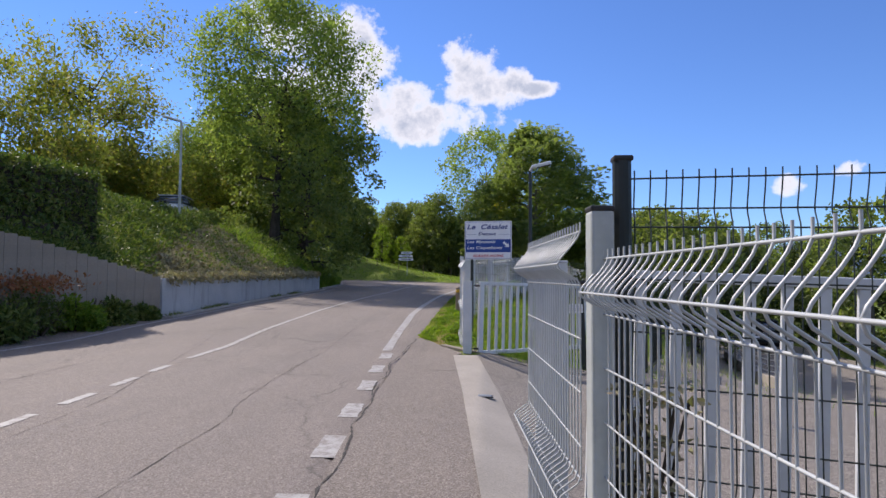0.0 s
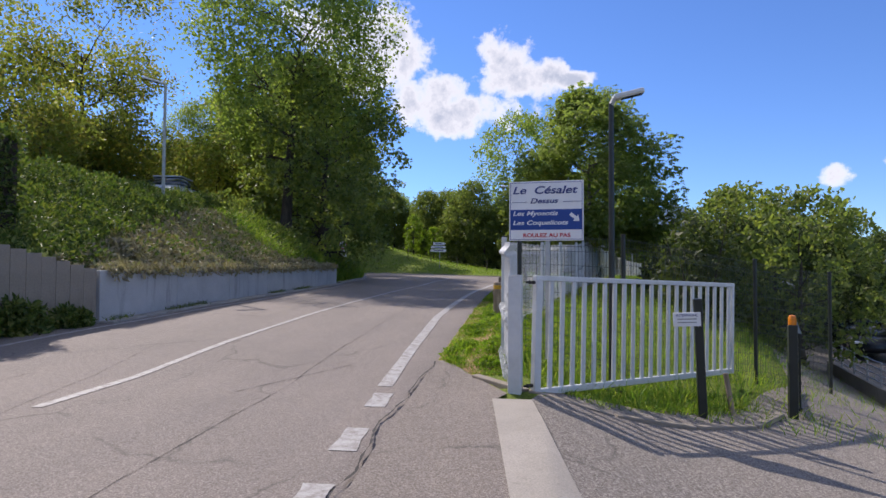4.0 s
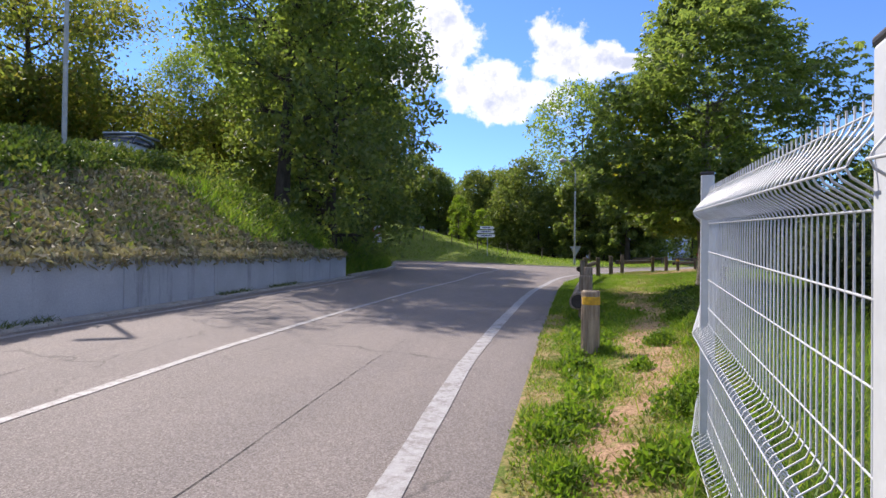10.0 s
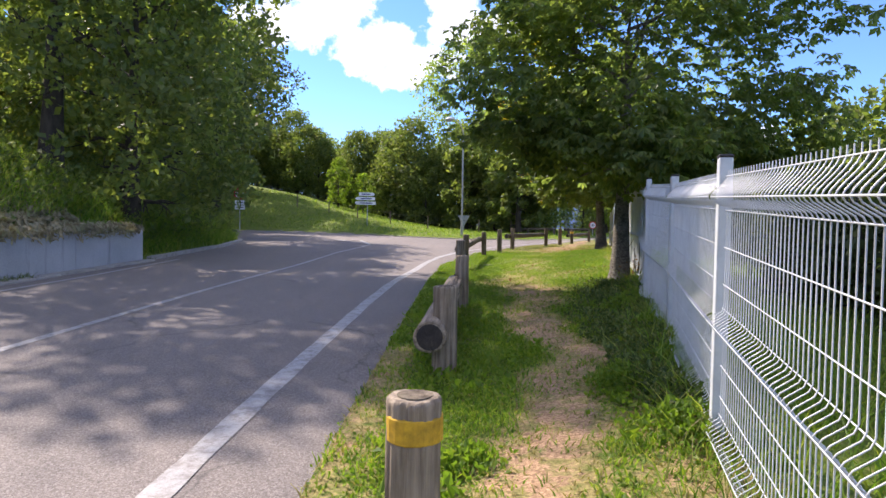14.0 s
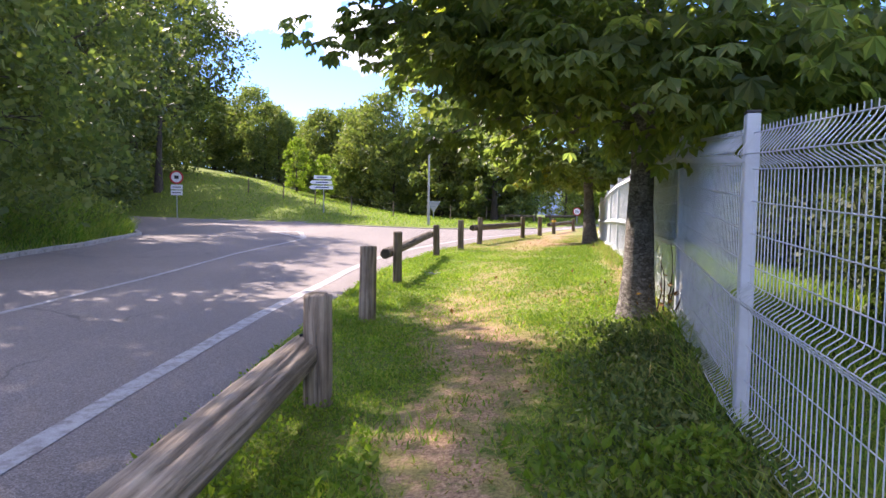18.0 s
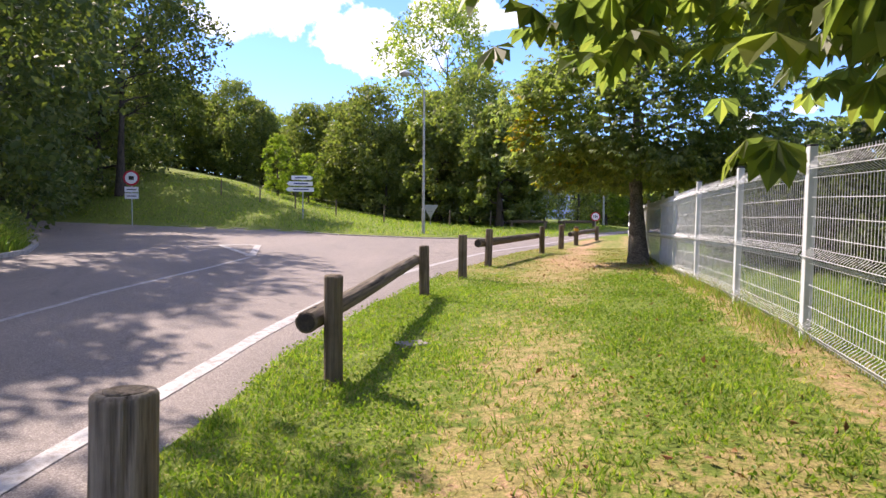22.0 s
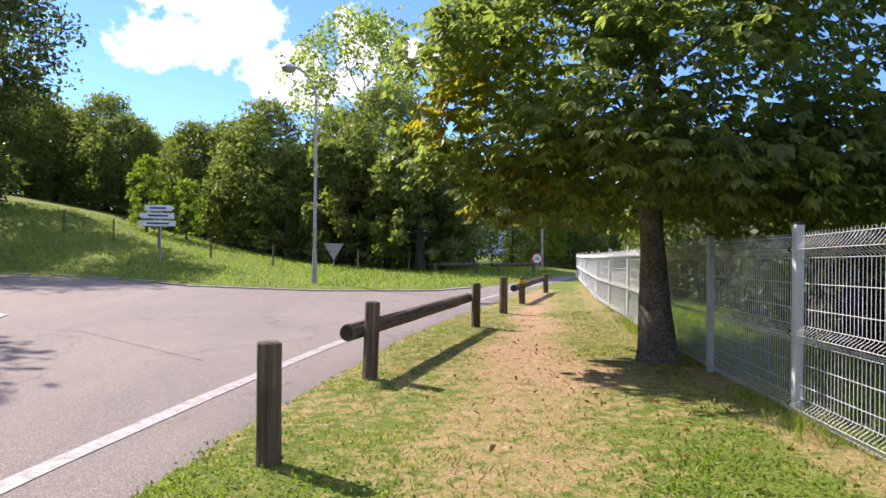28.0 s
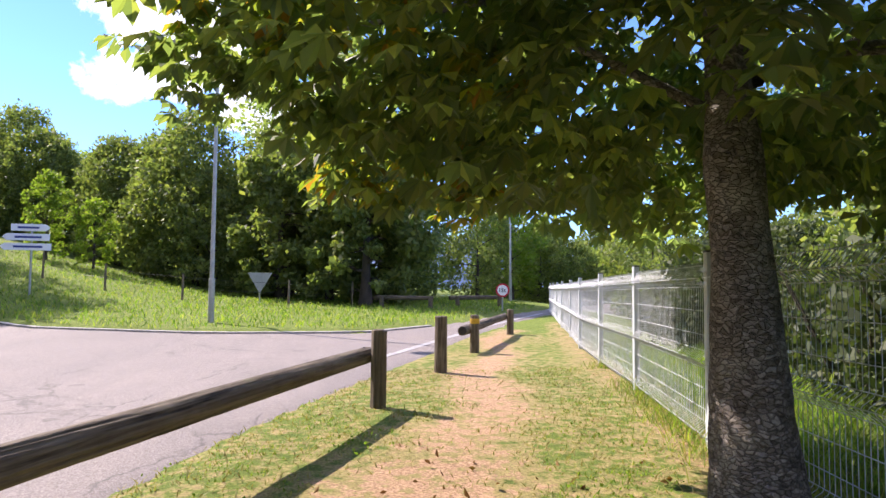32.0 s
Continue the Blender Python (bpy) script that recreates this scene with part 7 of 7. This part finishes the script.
# ---- far ridge ----
rm = np.random.default_rng(81)
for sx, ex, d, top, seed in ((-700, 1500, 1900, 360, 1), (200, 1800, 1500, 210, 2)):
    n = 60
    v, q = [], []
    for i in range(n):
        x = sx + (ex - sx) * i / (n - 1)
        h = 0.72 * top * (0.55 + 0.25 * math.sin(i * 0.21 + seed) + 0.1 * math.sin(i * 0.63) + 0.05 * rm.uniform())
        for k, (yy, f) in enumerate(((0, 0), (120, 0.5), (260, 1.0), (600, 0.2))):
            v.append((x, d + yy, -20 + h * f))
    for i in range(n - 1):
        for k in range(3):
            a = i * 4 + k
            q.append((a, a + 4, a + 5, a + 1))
    tagged(link_mesh("far_ridge", indexed_mesh("far_ridge", v, q), M["mountain"], None, "", True), "far mountain ridge with blue haze in its colour", "mountain", kind="structure")

# ---- entry post and drive ----
ip = thing("entry_post", pose(2.95, 12.22, gz(2.95, 12.22), 1.5, -2.5, -6), "dark wooden post with an intercom notice", "post")
iz = gz(2.95, 12.22)
part("post", box_bm(0.1, 0.09, 1.05 - iz + 0.25, 0.012, (0, 0, (1.05 - iz) / 2 - 0.1)), M["green_post"], ip)
plate = part("notice", box_bm(0.32, 0.014, 0.17, 0.004, (-0.14, -0.06, 0.83 - iz)), M["sign_white"], ip, "white notice with a dark frame")
text_part("INTERPHONE", 0.04, ip, M["sign_navy"], (-0.14, -0.069, 0.88 - iz), "dark lettering", width=0.24)
for z in (0.835, 0.795):
    part("text_bar", box_bm(0.22, 0.003, 0.012, 0, (-0.14, -0.069, z - iz)), M["back_grey"], ip)
stake = thing("wooden_stake", pose(3.4, 12.55, gz(3.4, 12.55), 0, -9, 0), "leaning pale wooden stake", "stake")
part("stake", box_bm(0.06, 0.05, 0.6, 0.008, (0, 0, 0.25)), M["timber"], stake)

px, py = 4.3, 13.0
pil = thing("barrier_post", pose(px, py, gz(px, py), 0, 0, -10), "dark steel entrance pillar with an orange lamp", "gate post")
part("column", box_bm(0.11, 0.11, 1.3, 0.012, (0, 0, 0.6)), M["green_post"], pil)
part("beacon", turned_bm(((0.05, 1.25), (0.05, 1.33), (0.04, 1.37), (0.01, 1.38)), 12), M["orange"], pil, "orange warning lamp")
leaf = thing("barrier_gate", pose(px + 0.15, py + 0.15, gz(px, py) + 0.05, 0, 0, 69), "dark steel barred gate standing open", "gate")
for z in (0.06, 1.05):
    part("rail", box_bm(2.2, 0.05, 0.05, 0.006, (1.1, 0, z)), M["green_post"], leaf)
for i in range(12):
    part("bar", box_bm(0.025, 0.025, 1.0, 0.003, (0.03 + i * 0.195, 0, 0.55)), M["green_post"], leaf)

low = thing("low_wall", None, "low rendered wall with a steel railing along the drive", "wall", kind="structure")
rail = thing("railing", None, "pale steel railing on the low wall", "railing")
rp = [(9.0, 17.0), (9.6, 19.5), (10.2, 22.2), (10.7, 24.6), (11.1, 27.0)]
for a, b in zip(rp[:-1], rp[1:]):
    d = Vector((b[0] - a[0], b[1] - a[1], 0))
    za, zb = gz(*a), gz(*b)
    tilt = -math.degrees(math.atan2(zb - za, d.length))
    m = pose((a[0] + b[0]) / 2, (a[1] + b[1]) / 2, (za + zb) / 2, 0, tilt, math.degrees(math.atan2(d.y, d.x)))
    o = part("wall_piece", box_bm(d.length, 0.2, 0.55, 0.015, (0, 0, 0.15)), M["apron"], low)
    o.matrix_basis = m
    for z in (0.55, 0.72, 0.89, 1.06):
        o = part("bar", box_bm(d.length, 0.025, 0.025, 0.003, (0, 0, z)), M["galv"], rail)
        o.matrix_basis = m
    for s in (-0.48, 0.0):
        o = part("post", box_bm(0.05, 0.05, 0.75, 0.005, (s * d.length, 0, 0.72)), M["galv"], rail)
        o.matrix_basis = m


def car(x, y, turn, paint, label, s=1.0):
    """Parked hatchback: body shell, glasshouse, wheels, lights."""
    c = thing("parked_car", pose(x, y, gz(x, y), 0, 0, turn), label, "car")
    bm = bmesh.new()
    prof = ((-2.0, 0.35), (-2.05, 0.62), (-1.95, 0.85), (-1.1, 0.95), (1.5, 0.98), (1.95, 0.9), (2.05, 0.6), (2.0, 0.35))
    roof = ((-1.15, 0.94), (-0.45, 1.36), (0.2, 1.46), (1.1, 1.42), (1.75, 0.97))
    for nm, pr, w0, w1, mat in (("body", prof, 0.86, 0.84, paint), ("glasshouse", roof, 0.8, 0.62, "glass")):
        b = bmesh.new()
        rows = []
        for sgn in (-1, 1):
            rows.append([b.verts.new((px_, sgn * (w0 if z < 1.0 or nm == "body" else w1), z)) for px_, z in pr])
        for i in range(len(pr)):
            j = (i + 1) % len(pr)
            b.faces.new((rows[0][i], rows[0][j], rows[1][j], rows[1][i]))
        b.faces.new(rows[0][::-1]), b.faces.new(rows[1])
        bmesh.ops.recalc_face_normals(b, faces=b.faces)
        bmesh.ops.bevel(b, geom=list(b.edges), offset=0.06, segments=2, affect="EDGES")
        part(nm, b, M[mat], c, "dark windows" if nm != "body" else "", True)
    part("roof", box_bm(1.5, 1.22, 0.06, 0.025, (0.4, 0, 1.44)), M[paint], c)
    for wx_ in (-1.28, 1.28):
        for sgn in (-1, 1):
            t = part("wheel", turned_bm(((0.2, -0.1), (0.31, -0.08), (0.31, 0.08), (0.2, 0.1)), 20), M["tyre"], c)
            t.matrix_basis = pose(wx_, sgn * 0.78, 0.31, 90, 0, 0)
            part("rim", turned_bm(((0.2, -0.102), (0.2, 0.102)), 14), M["galv"], t)
    for sgn in (-1, 1):
        part("headlight", box_bm(0.08, 0.32, 0.12, 0.03, (-1.98, sgn * 0.62, 0.74)), M["sign_white"], c)
        part("tail_light", box_bm(0.08, 0.28, 0.16, 0.03, (1.97, sgn * 0.64, 0.78)), M["red_lens"], c)
    return c


car(-14.7, 30.3, 100, "car_blue", "silver-blue car parked behind the bank")
car(15.2, 33.0, 75, "car_dark", "dark car parked below the drive")
car(14.0, 36.5, 20, "car_dark", "dark car parked beside the railing")

# wire fence of the meadow
mf = thing("pasture_fence", None, "old pasture fence of wooden stakes and wire", "fence")
stk = [(-14, 70.5), (-11, 69.2), (-8.4, 68.0), (-5.6, 66.8), (-2.6, 66.4), (1.4, 67.2), (4.0, 68.2), (6.0, 69.6)]
for x, y in stk:
    o = part("stake", tube_bm([(0, 0, -0.2), (0.02, 0, 1.05)], [0.05, 0.04], 8), M["timber_dark"], mf)
    o.matrix_basis = pose(x, y, gz(x, y))
for a, b in zip(stk[:-1], stk[1:]):
    for h in (0.5, 0.9):
        part("wire", tube_bm([(*a, gz(*a) + h), ((a[0] + b[0]) / 2, (a[1] + b[1]) / 2, (gz(*a) + gz(*b)) / 2 + h - 0.05), (*b, gz(*b) + h)], 0.005, 4), M["cap"], mf)

# dry climber at the near fence post
rc = np.random.default_rng(91)
cl = thing("dry_climber", None, "dried brown climber on the fence post", "climber")
cv = []
for i in range(9):
    p = np.array([1.45 + rc.uniform(-0.03, 0.05), 1.66 + rc.uniform(-0.05, 0.05), gz(1.4, 1.74)])
    pts = [p]
    for _ in range(9):
        p = p + np.array([rc.normal(0, 0.02), rc.normal(0, 0.02), 0.13])
        pts.append(p)
    cv.append((pts, [0.006] * 10))
for limb in cv:
    link_mesh("stem", limbs_mesh("stem", [limb], 5), M["bark_dark"], cl)
at = np.concatenate([np.array(p) for p, _ in cv])[rc.integers(0, 90, 700)] + rc.normal(size=(700, 3)) * 0.03
v, k = leaf_blades(rc, at, 0.05, 0.5)
link_mesh("dry_leaves", quads_mesh("dry_leaves", v, k), M["twig_dry"], cl)
